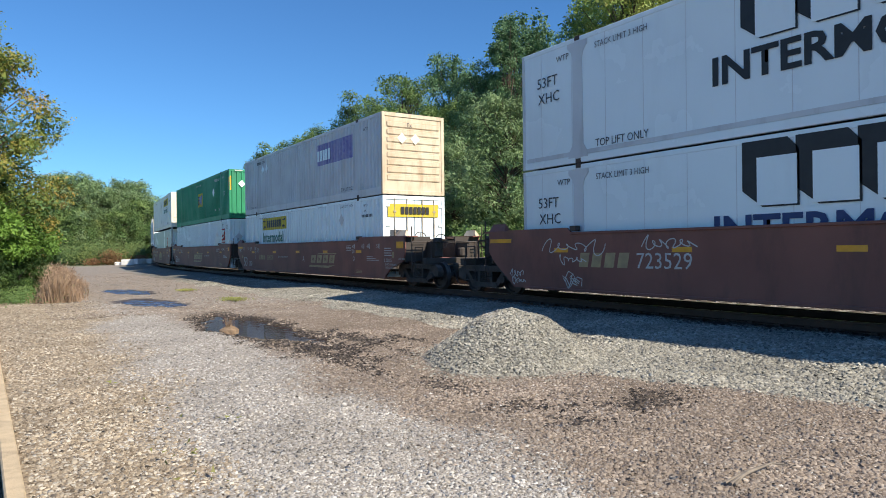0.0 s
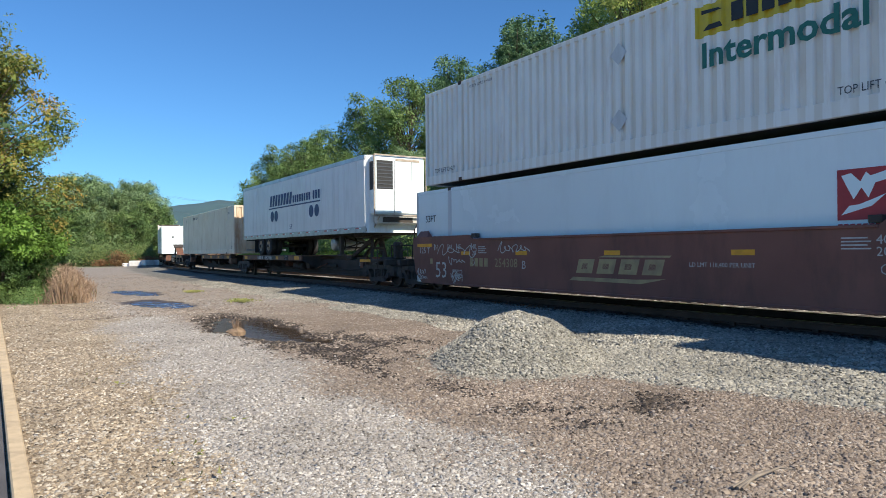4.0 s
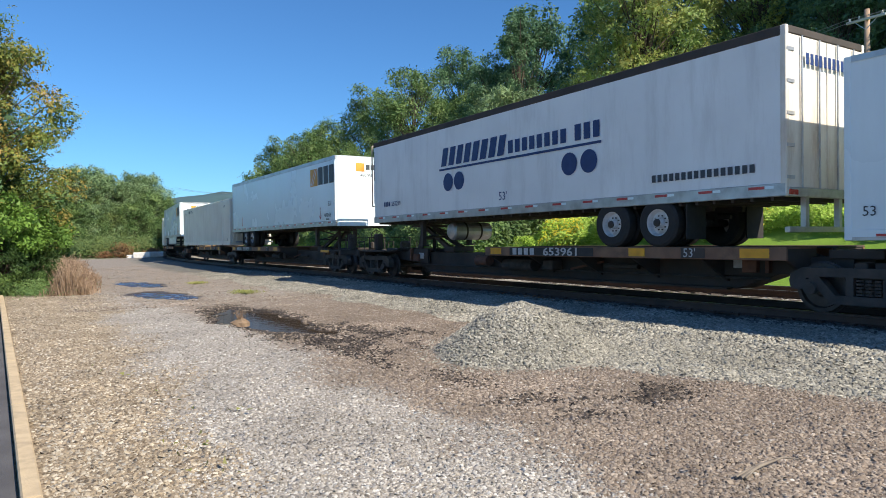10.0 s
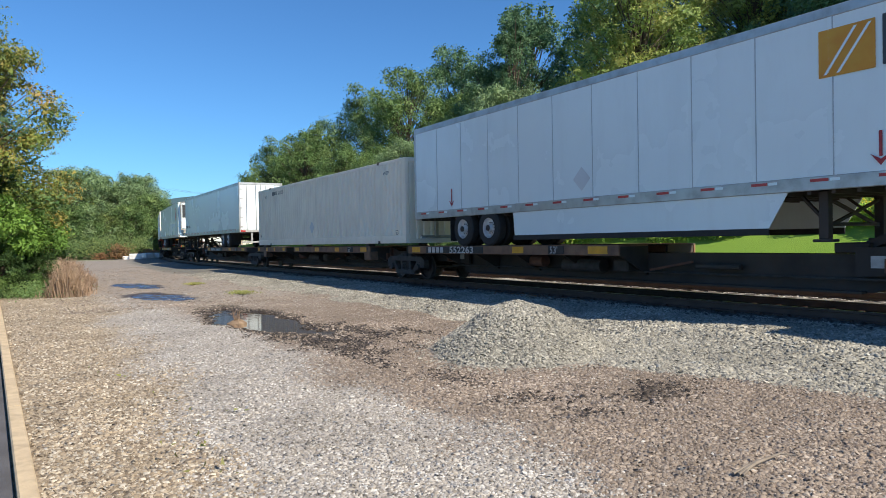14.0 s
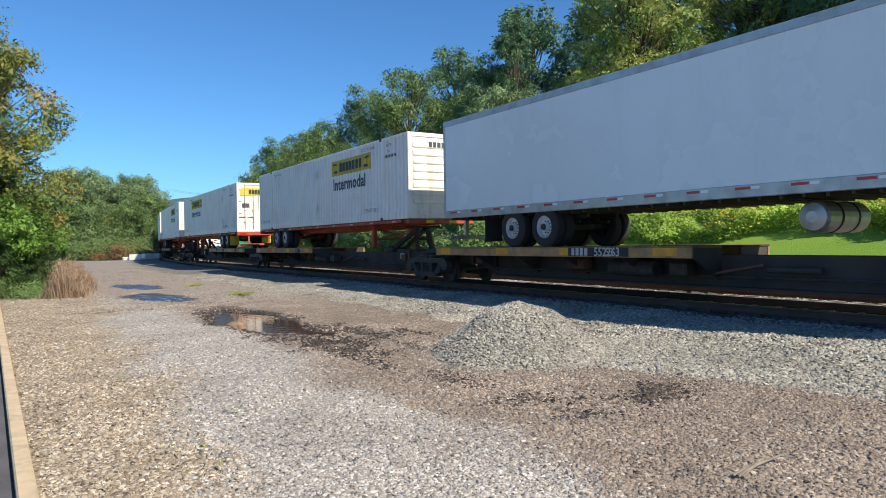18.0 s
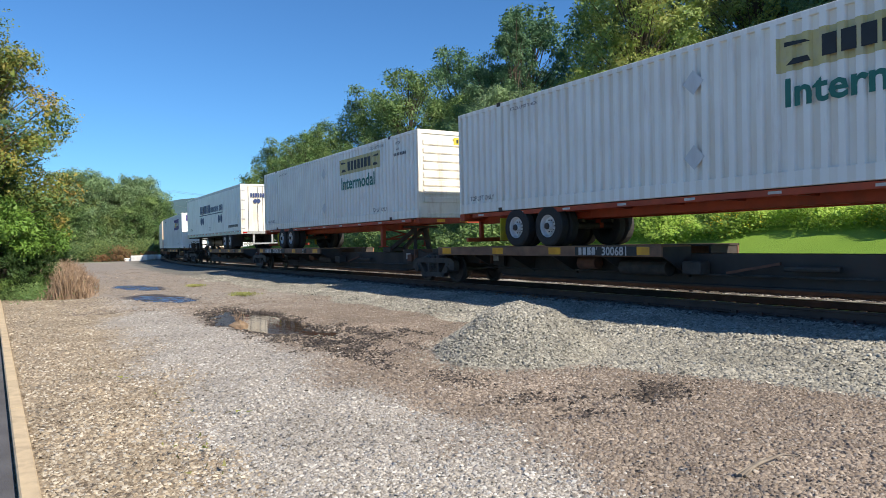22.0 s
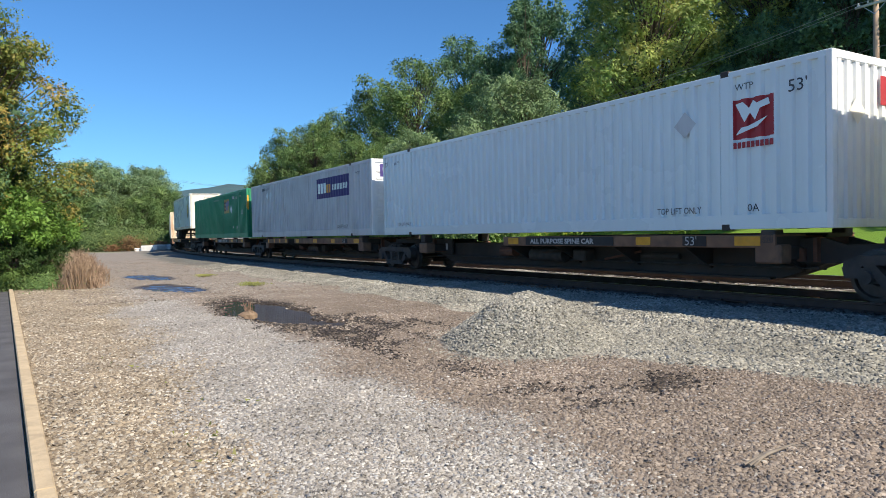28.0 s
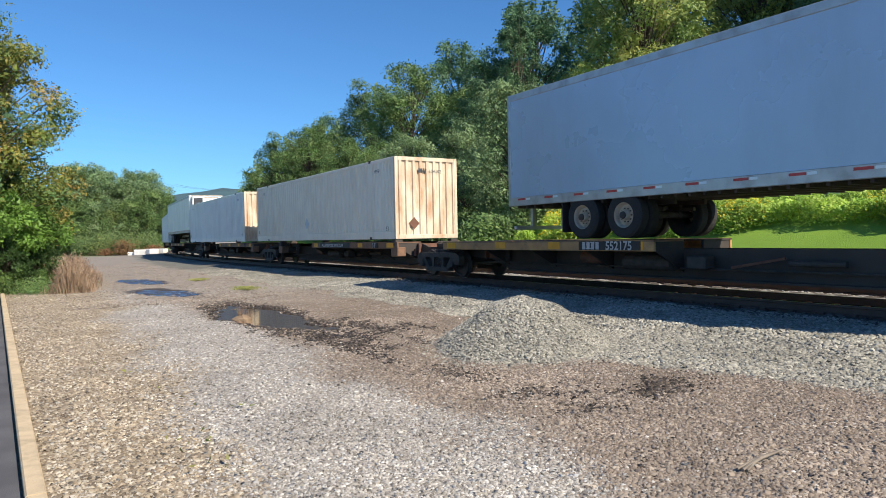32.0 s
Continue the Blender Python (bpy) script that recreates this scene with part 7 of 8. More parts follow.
def spine_car(label, length, strip=(2.3, 10.4), second=None, lead_end=False, tail_end=False, number="", words_on=False, stand=None, load="box", stand_paint="spine", seed=0, tag53=True, sill="deck", board=None, board_k=1.0):
    """One unit of an articulated spine car; x from its middle, z from the rail's top; strip: where the side platform lies, behind the leading joint."""
    ob = thing("spine_car", label, "rail car", "spine cars of the train")
    h = length / 2
    r = random.Random(seed)
    part("centre_sill", Mesh().plate_y([(-h + 0.25, 0.92), (h - 0.25, 0.92), (h - 0.25, 0.62), (h - 1.9, 0.60), (h - 2.8, 0.28), (-h + 2.8, 0.28), (-h + 1.9, 0.60), (-h + 0.25, 0.62)], -0.33, 0.33), "spine", ob, "deep sooty centre sill")
    for sg in (-1, 1):
        part("sill_flange", Mesh().box(-h + 2.9, h - 2.9, sg * 0.33, sg * 0.5, 0.26, 0.30), "spine", ob)
    for k, (a, b) in enumerate([strip] + ([second] if second else [])):
        x1, x0 = h - a, h - b
        for sg in (-1, 1):
            part("platform", Mesh().box(x0, x1, sg * 0.36, sg * 1.3, 1.08, 1.115), "deck" if sg < 0 else "spine", ob, "worn steel wheel platform")
            ss = part("side_sill", Mesh().box(x0, x1, sg * 1.3, sg * 1.24, 0.88, 1.12, 0.008), sill, ob, "worn brown side sill with yellow bands")
            n = max(3, int((x1 - x0) / 1.7))
            for i in range(n + 1):
                x = x0 + 0.05 + i * (x1 - x0 - 0.1) / n
                part("outrigger", Mesh().add([(x - 0.03, sg * 0.33, 1.08), (x - 0.03, sg * 1.24, 1.08), (x - 0.03, sg * 1.24, 0.9), (x - 0.03, sg * 0.33, 0.42), (x + 0.03, sg * 0.33, 1.08), (x + 0.03, sg * 1.24, 1.08), (x + 0.03, sg * 1.24, 0.9), (x + 0.03, sg * 0.33, 0.42)],
                                             [(0, 1, 2, 3), (7, 6, 5, 4), (0, 4, 5, 1), (1, 5, 6, 2), (2, 6, 7, 3), (3, 7, 4, 0)]), "spine", ob)
        # added pale bars give the outriggers' sunlit edges by colour
        if load == "none":
            for i in range(n + 1):
                x = x0 + 0.05 + i * (x1 - x0 - 0.1) / n
                part("lit_edge_bar", Mesh().box(x - 0.02, x + 0.02, -1.27, -1.2, 0.52, 0.9), "rim_tan", ob, "pale bar drawn as an outrigger's sunlit edge")
        y = -1.306
        for f in ((0.03, 0.085), (0.33, 0.385), (0.6, 0.65), (0.9, 0.965)):
            xa, xb = x0 + (x1 - x0) * f[0], x0 + (x1 - x0) * f[1]
            part("reflector", Mesh().box(xa, xb, y - 0.002, y + 0.004, 0.92, 1.09), "yellow", ob, "yellow reflector band")
        if k == 0 and number:
            xa = board if board is not None else x0 + (x1 - x0) * 0.10
            part("name_board", Mesh().box(xa + 0.25, xa + 0.25 + 3.1 * board_k, y - 0.006, y - 0.001, 0.9, 1.1), "black", ob, "black number board")
            blocks("owner_code", ob, "pale", xa + 0.35, xa + 0.35 + 0.95 * board_k, 0.915, 1.085, 4, lift=0.022, gap=0.3)
            words(ob, number, xa + 0.35 + 1.25 * board_k, 0.91, 0.27, "pale", lift=0.022, squeeze=1.6 * board_k, bold=0.006)
        if k == 0 and words_on:
            xa = x0 + (x1 - x0) * 0.10
            part("name_board", Mesh().box(xa + 0.2, xa + 3.3, y - 0.006, y - 0.001, 0.9, 1.1), "black", ob, "black name board")
            words(ob, "ALL PURPOSE SPINE CAR", xa + 0.4, 0.945, 0.165, "pale", lift=0.022, squeeze=1.25, bold=0.006)
        if k == 0 and tag53:
            xa = x0 + (x1 - x0) * 0.76
            part("name_board", Mesh().box(xa - 0.05, xa + 0.5, y - 0.005, y - 0.001, 0.9, 1.1), "spine", ob)
            words(ob, "53'", xa, 0.92, 0.25, "pale", lift=0.022)
    if load == "box":
        for xx in (-6.1, 6.1):
            for sg in (-1, 1):
                part("pedestal", Mesh().box(xx - 0.13, xx + 0.13, sg * 1.0, sg * 1.3, 0.95, 1.205, 0.02), "spine", ob)
                part("pedestal_foot", Mesh().box(xx - 0.25, xx + 0.25, sg * 0.95, sg * 1.3, 0.60, 0.94, 0.03), "deck", ob)
                part("pedestal_arm", Mesh().box(xx - 0.18, xx + 0.18, sg * 0.33, sg * 1.0, 0.66, 0.9, 0.02), "spine", ob)
    if stand is not None:
        for x, d in stand:
            hitch(ob, h - x, d, top=2.02 if load == "none" else 1.87, mat=stand_paint, tilt=0.14 if load == "none" else 0.0)
    # tapered end plates, shear blocks and tabs
    for ex in (-1, 1):
        e = ex * h
        for sg in (-1, 1):
            part("end_web", Mesh().plate_y([(e - ex * 0.5, 0.66), (e - ex * 3.0, 0.55), (e - ex * 3.0, 1.04), (e - ex * 1.9, 1.04), (e - ex * 1.5, 0.92), (e - ex * 0.5, 0.95)], sg * 0.42, sg * 0.50), "spine", ob)
            part("bracket", Mesh().box(e - ex * 2.2, e - ex * 2.5, sg * 0.5, sg * 0.62, 0.62, 0.86, 0.01), "rusty", ob)
        part("end_plate", Mesh().box(e - ex * 1.95, e - ex * 2.02, -0.62, 0.62, 0.62, 1.05), "rusty", ob, "rust-brown end plate")
        part("bearer", Mesh().box(e - ex * 0.9, e + ex * 0.0, -0.55, 0.55, 0.9, 1.06, 0.02), "spine", ob)
        part("side_bearing", Mesh().box(e - ex * 0.25, e - ex * 0.05, -1.0, -0.6, 0.7, 0.86, 0.02), "spine", ob)
        part("tag_plate", Mesh().box(e - ex * 2.75, e - ex * 2.45, -0.515, -0.502, 0.7, 0.9), "pale", ob, "pale stencilled plate")
    # brake tank and valves on the sill
    part("air_tank", Mesh().tube((-1.2, -0.62, 0.62), (0.1, -0.62, 0.62), 0.17, n=16), "truck", ob, smooth=False)
    part("brake_valve", Mesh().box(0.5, 0.95, -0.75, -0.4, 0.5, 0.78, 0.03), "truck", ob)
    part("brake_lever", Mesh().bar((1.4, -0.52, 0.55), (2.5, -0.5, 0.75), 0.05), "rusty", ob)
    part("slack_adjuster", Mesh().tube((2.6, -0.52, 0.66), (3.6, -0.52, 0.66), 0.06, n=10), "truck", ob)
    if load == "none":
        part("brake_cylinder", Mesh().tube((-2.7, -0.85, 0.82), (-1.8, -0.85, 0.82), 0.17, n=16), "rim_tan", ob, "dusty brake cylinder", smooth=False)
        part("cylinder_band", Mesh().tube((-2.45, -0.85, 0.82), (-2.38, -0.85, 0.82), 0.18, n=16), "rusty", ob)
        part("cylinder_head", Mesh().tube((-2.82, -0.85, 0.82), (-2.7, -0.85, 0.82), 0.11, n=14), "rusty", ob)
        part("brake_rod", Mesh().tube((-1.8, -0.85, 0.82), (-1.1, -0.85, 0.72), 0.035, n=8), "gold", ob)
        part("valve_body", Mesh().box(-3.75, -3.45, -0.9, -0.6, 0.62, 0.88, 0.05), "rim_tan", ob, "dusty brake valve")
        for q in range(3):
            part("brake_pipe", Mesh().tube((-4.1 + q * 0.1, -0.85, 0.55 + q * 0.14), (-2.9, -0.85, 0.74 + q * 0.07), 0.022, n=6), "rim_tan", ob)
            part("valve_stem", Mesh().tube((-4.05 + q * 0.28, -0.88, 0.42), (-4.05 + q * 0.28, -0.88, 0.95 - q * 0.1), 0.028, n=6), "rim_tan", ob)
        part("end_plate", Mesh().box(-h + 1.8, -h + 1.86, -1.2, 1.2, 0.55, 1.06), "rusty", ob, "rust-brown end plate")
        part("marker_board", Mesh().box(-h + 4.3, -h + 5.0, -0.5, -0.35, 1.0, 1.12), "tape_red", ob, "faded red marker board")
    else:
        part("brake_cylinder", Mesh().tube((-2.6, -0.6, 0.7), (-2.0, -0.6, 0.7), 0.15, n=14), "rusty", ob)
    part("brake_pipe", Mesh().tube((-h + 2.0, -0.45, 0.5), (h - 2.0, -0.45, 0.5), 0.025, n=6), "truck", ob)
    bogie(ob, h)
    if tail_end:
        bogie(ob, -h)
        part("end_frame", Mesh().box(-h - 0.9, -h + 0.6, -0.4, 0.4, 0.62, 0.96, 0.02), "spine", ob)
        end_platform(ob, -h - 1.1, -1)
        part("walkway", Mesh().box(-h - 1.1, -h + 1.2, -1.28, 1.28, 0.94, 0.985), "spine", ob)
    if lead_end:
        part("end_frame", Mesh().box(h - 0.6, h + 0.9, -0.4, 0.4, 0.62, 0.96, 0.02), "spine", ob)
        end_platform(ob, h + 1.1, 1)
        part("walkway", Mesh().box(h - 1.2, h + 1.1, -1.28, 1.28, 0.94, 0.985), "spine", ob)
        part("reflector", Mesh().box(h - 1.1, h - 0.2, -1.29, -1.283, 0.88, 0.98), "yellow", ob, "yellow reflector band")
    return ob


def well_car(label, length, lead_end=False, tail_end=False, letter="", number="", graffiti=False, old=False, tail=0.0, logo=-1.2):
    """One unit of a double-stack well car; x from its middle, z from the rail's top."""
    ob = thing("well_car", label, "rail car", "well cars of the train")
    h = length / 2
    w0, w1 = -h + 1.7, h - 1.7
    nose = 0.65 if lead_end else 0.0
    for sg in (-1, 1):
        out = [(w0 + 0.12 - tail, 0.27), (w1 + 0.13, 0.27), (w1 + 0.55, 0.60), (w1 + 0.75 + nose, 0.86), (w1 + 0.92 + nose, 1.12), (w1 + 0.92 + nose, 1.70), (w1 - 0.1, 1.72), (w1 - 1.75, 1.72), (w1 - 1.9, 1.60), (w0 + 2.2, 1.60), (w0 + 2.05, 1.72), (w0 + 0.1, 1.72), (w0 - 0.92 - tail * 0.3, 1.70), (w0 - 0.92 - tail * 0.3, 1.15), (w0 - 0.7 - tail * 0.5, 0.90), (w0 - 0.3 - tail, 0.60)]
        part("side_wall", Mesh().plate_y(out, sg * 1.50, sg * 1.44), "well", ob, "brown painted steel side wall")
        for ex in (-1, 1):
            e = w1 + nose if ex > 0 else w0
            part("corner_guide", Mesh().add([(e + ex * 0.25, sg * 1.5, 1.70), (e + ex * 0.95, sg * 1.5, 1.70), (e + ex * 0.35, sg * 1.38, 1.90), (e + ex * 0.85, sg * 1.38, 1.90), (e + ex * 0.25, sg * 1.3, 1.70), (e + ex * 0.95, sg * 1.3, 1.70)], [(0, 1, 3, 2), (2, 3, 5, 4), (0, 2, 4), (1, 5, 3), (0, 4, 5, 1)]), "tan_rust" if ex > 0 else "well", ob, "sloping corner guide")
            part("shelf", Mesh().box(e - ex * 0.6, e + ex * 1.1, sg * 1.5, sg * 1.1, 1.66, 1.70), "well", ob)
            part("end_web", Mesh().plate_y([(e - ex * 0.3, 0.72), (e + ex * 1.55, 0.72), (e + ex * 1.55, 1.5), (e - ex * 0.3, 1.6)], sg * 0.55, sg * 0.62), "spine", ob)
        part("top_chord", Mesh().box(w0 + 2.2, w1 - 1.9, sg * 1.53, sg * 1.40, 1.56, 1.615, 0.01), "well", ob)
        part("bottom_chord", Mesh().box(w0 + 0.6, w1 - 0.6, sg * 1.53, sg * 1.35, 0.255, 0.315, 0.01), "well", ob)
        for x in (w1 - 1.95, w0 + 2.25):
            part("guide", Mesh().box(x - 0.1, x + 0.1, sg * 1.5, sg * 1.34, 1.64, 1.76, 0.01), "spine", ob)
    part("well_floor", Mesh().box(w0 + 0.9, w1 - 0.9, -1.44, 1.44, 0.26, 0.31), "well", ob)
    for ex in (-1, 1):
        e = w1 if ex > 0 else w0
        q = e + nose if ex > 0 else e
        part("bulkhead", Mesh().box(e + ex * 0.1, e + ex * 0.2, -1.42, 1.42, 0.5, 1.62), "spine", ob)
        part("end_deck", Mesh().box(e + ex * 0.2, e + ex * 1.55, -0.55, 0.55, 0.72, 0.98, 0.02), "well", ob)
        for sg in (-1, 1):
            part("end_gusset", Mesh().box(q + ex * 0.84, q + ex * 0.9, sg * 1.44, sg * 0.5, 0.86, 1.68), "spine", ob)
            part("grab_post", Mesh().tube((q + ex * 1.22, sg * 1.4, 0.5), (q + ex * 1.22, sg * 1.4, 2.0), 0.018, n=6), "spine", ob)
            part("end_rail", Mesh().tube((q + ex * 1.22, sg * 1.4, 1.5), (q + ex * 1.22, sg * 0.7, 1.5), 0.018, n=6), "spine", ob)
            for zz in (0.5, 0.8, 1.1, 1.4):
                part("rung", Mesh().tube((q + ex * 1.22, sg * 1.4, zz), (q + ex * 1.22, sg * 0.95, zz), 0.012, n=6), "spine", ob)
    y = -1.5
    def side_words(s, x, z, size, mat="pale"):
        return part("lettering", text_mesh(s, size), mat, ob, at=Matrix.Translation((x, y - 0.006, z)) @ FACE_SIDE)
    def side_bar(x0, x1, z0, z1, mat, name="panel", lean=0.0, label=""):
        return part(name, Mesh().add([(x0, y - 0.005, z0), (x1, y - 0.005, z0), (x1 + lean * (z1 - z0), y - 0.005, z1), (x0 + lean * (z1 - z0), y - 0.005, z1)], [(0, 1, 2, 3)]), mat, ob, label)
    def ring(x, z, r=0.08):
        vs = [(x + q * math.cos(a), y - 0.005, z + q * math.sin(a)) for a in (i * math.pi / 8 for i in range(16)) for q in (r, r - 0.016)]
        return part("ring_mark", Mesh().add(vs, [(2 * i, (2 * i + 2) % 32, (2 * i + 3) % 32, 2 * i + 1) for i in range(16)]), "pale", ob)
    fx = w1 + 0.26 - 0.7 * nose
    for x in (w0 + 1.64, -3.2, -0.1, 3.0, fx - 1.87):
        side_bar(x, x + 0.46, 1.15, 1.25, "yellow", "reflector", label="yellow reflector band")
    side_bar(w0 - 0.86, w0 + 0.03, 1.40, 1.50, "yellow", "reflector", label="yellow reflector panel")
    if lead_end:
        side_bar(w1 + 1.03, w1 + 1.5, 1.30, 1.52, "yellow", "reflector", label="yellow reflector panel")
        side_bar(w1 + 0.72, w1 + 0.86, 0.98, 1.18, "bnsf_tan", "tag_plate")
        side_words("JACK HERE", w1 + 1.15, 0.92, 0.09)
    else:
        side_bar(w1 + 0.38, w1 + 0.68, 1.28, 1.49, "yellow", "reflector", label="yellow reflector panel")
    if not old:
        for i in range(4):
            side_bar(logo + 0.22 + i * 0.64, logo + 0.72 + i * 0.64, 0.74, 1.06, "bnsf_tan", "trade_mark", 0.3, "faded tan letters reduced to bars")
            side_bar(logo + 0.39 + i * 0.64, logo + 0.57 + i * 0.64, 0.84, 0.96, "well", "letter_cut", 0.3)
        part("swoosh", Mesh().add([(logo, y - 0.005, 0.57), (logo + 2.1, y - 0.005, 0.55), (logo + 2.75, y - 0.005, 0.67), (logo + 2.0, y - 0.005, 0.64), (logo + 0.12, y - 0.005, 0.65)], [(0, 1, 2, 3, 4)]), "bnsf_tan", ob)
        part("swoosh", Mesh().add([(logo + 0.9, y - 0.005, 1.10), (logo + 2.85, y - 0.005, 1.10), (logo + 2.9, y - 0.005, 1.14), (logo + 1.1, y - 0.005, 1.14)], [(0, 1, 2, 3)]), "bnsf_tan", ob)
        side_words(letter, logo - 1.75 if logo < 0 else logo - 0.7, 0.80, 0.3)
        side_words("LD LMT 118,400 PER UNIT", logo + 3.3 if logo < 0 else logo - 3.9, 0.93, 0.12)
        # loading gauge marks by both ends, each figure beside its bar
        for n_, q, u in (("53", -0.22, 0.17), ("48", -0.97, 0.93), ("45", -1.41, 1.39), ("40", -2.19, 2.15)):
            side_words(n_, fx + q, 1.32, 0.2)
            side_bar(fx + q + 0.2, fx + q + 0.235, 1.29, 1.48, "pale", "gauge_bar")
            side_words(n_, w0 + u + 0.05, 1.32, 0.2)
            side_bar(w0 + u, w0 + u + 0.035, 1.29, 1.48, "pale", "gauge_bar")
        side_words("20", fx - 2.19, 1.14, 0.2)
        side_words("20", w0 + 2.2, 1.14, 0.2)
        ring(fx - 2.05, 0.94)
        ring(w0 + 2.24, 0.94)
        side_words("125 T", w0 - 0.73, 1.20, 0.27)
        side_words("53", w0 + 0.22, 0.47, 0.68)
        side_bar(w0 - 0.08, w0 + 0.07, 0.88, 1.04, "bnsf_tan", "tag_plate")
        for q in (0.5, 0.7):
            side_bar(w0 + 1.16, w0 + 1.68, q, q + 0.018, "pale", "label_frame")
        for q in (1.16, 1.662):
            side_bar(w0 + q, w0 + q + 0.018, 0.518, 0.7, "pale", "label_frame")
        for i in range(4):
            side_bar(fx - 2.7, fx - 2.26 - 0.05 * (i % 2), 1.24 + i * 0.055, 1.262 + i * 0.055, "pale", "small_print")
            side_bar(w0 + 2.5, w0 + 2.88 - 0.06 * (i % 2), 1.20 + i * 0.055, 1.222 + i * 0.055, "pale", "small_print")
            side_bar(w0 + 1.24, w0 + 1.6 - 0.05 * (i % 2), 0.545 + i * 0.036, 0.558 + i * 0.036, "pale", "small_print")
        for i in range(3):
            side_bar(fx - 0.98, fx - (0.5, 0.28, 0.05)[i], 1.0 - i * 0.06, 1.022 - i * 0.06, "pale", "small_print")
            side_bar(fx - 1.9, fx - 1.4, 0.42 + i * 0.045, 0.437 + i * 0.045, "bnsf_tan", "small_print")
        if lead_end:
            side_words("L 200-5", w1 + 0.17, 0.84, 0.17)
            side_words("EMPTY LOAD 60%", w1 + 0.24, 0.72, 0.1)
            side_words("5/8\" ADJ BLOCK", w1 + 0.26, 0.61, 0.1)
            for i in range(4):
                side_bar(w1 + 0.17, w1 + 0.7 - 0.06 * (i % 2), 1.05 + i * 0.08, 1.08 + i * 0.08, "pale", "small_print")
        if number:
            for i in range(4):
                side_bar(-5.26 + i * 0.23, -5.1 + i * 0.23, 0.83, 1.06, "bnsf_tan", "owner_code")
            side_words(number, -4.1, 0.83, 0.33, "bnsf_tan")
    else:
        for i in range(4):
            side_bar(-5.75 + i * 0.38, -5.47 + i * 0.38, 0.82, 1.14, "bnsf_tan", "owner_code", 0.2)
        side_words("723529", -4.1, 0.82, 0.46)
    if graffiti:
        r = random.Random(5)
        for gx0, gz0, ln, hg in ((-6.9, 1.28, 1.9, 0.26), (-3.9, 1.32, 1.25, 0.2), (-8.2, 0.62, 0.5, 0.12), (-8.15, 0.45, 0.55, 0.1), (-6.2, 0.5, 0.5, 0.3), (-6.4, 0.98, 0.9, 0.12)):
            me = Mesh()
            pts, k = [], int(ln / 0.02)
            f1, f2, ph = r.uniform(3, 5) / ln * 1.2, r.uniform(5, 8) / ln, r.uniform(0, 6)
            for i in range(k):
                q = i / k
                sx = gx0 + ln * q + 0.35 * hg * math.sin(2 * math.pi * f1 * ln * q * 1.3 + ph)
                sz = gz0 + hg * (0.75 * math.sin(2 * math.pi * f1 * ln * q) + 0.4 * math.sin(2 * math.pi * f2 * ln * q * 0.6 + ph)) * (0.7 + 0.3 * math.cos(5 * q))
                pts.append(Vector((sx, y - 0.006, sz)))
            vs = []
            for i, c in enumerate(pts):
                dd = (pts[min(i + 1, k - 1)] - pts[max(i - 1, 0)]).normalized()
                nn = Vector((-dd.z, 0, dd.x)) * 0.012
                vs += [c - nn, c + nn]
            me.add(vs, [(2 * i, 2 * i + 2, 2 * i + 3, 2 * i + 1) for i in range(k - 1)])
            part("graffiti", me, "pale", ob, "white sprayed scribble")
    bogie(ob, h)
    if tail_end:
        bogie(ob, -h)
        end_platform(ob, -h - 0.9, -1)
    if lead_end:
        end_platform(ob, h + 0.9, 1)
    part("brake_wheel", Mesh().hand_wheel(w1 + 1.25, -0.7, 1.6, 0.24), "truck", ob)
    return ob


# ---- make-up of the train: leading joint, trailing joint (metres behind the viewer's mark at the start) ----
BOX_Z, VAN_Z, HIGH_Z = 1.60, 2.37, 2.47


def box_at(ob, front, z):
    return rides(ob, front - CL / 2, z)


def car_at(ob, a, b):
    return rides(ob, (a + b) / 2, RAIL_TOP, (a - b) / 2)


LOW_Z, UP_Z = 0.66, 3.60
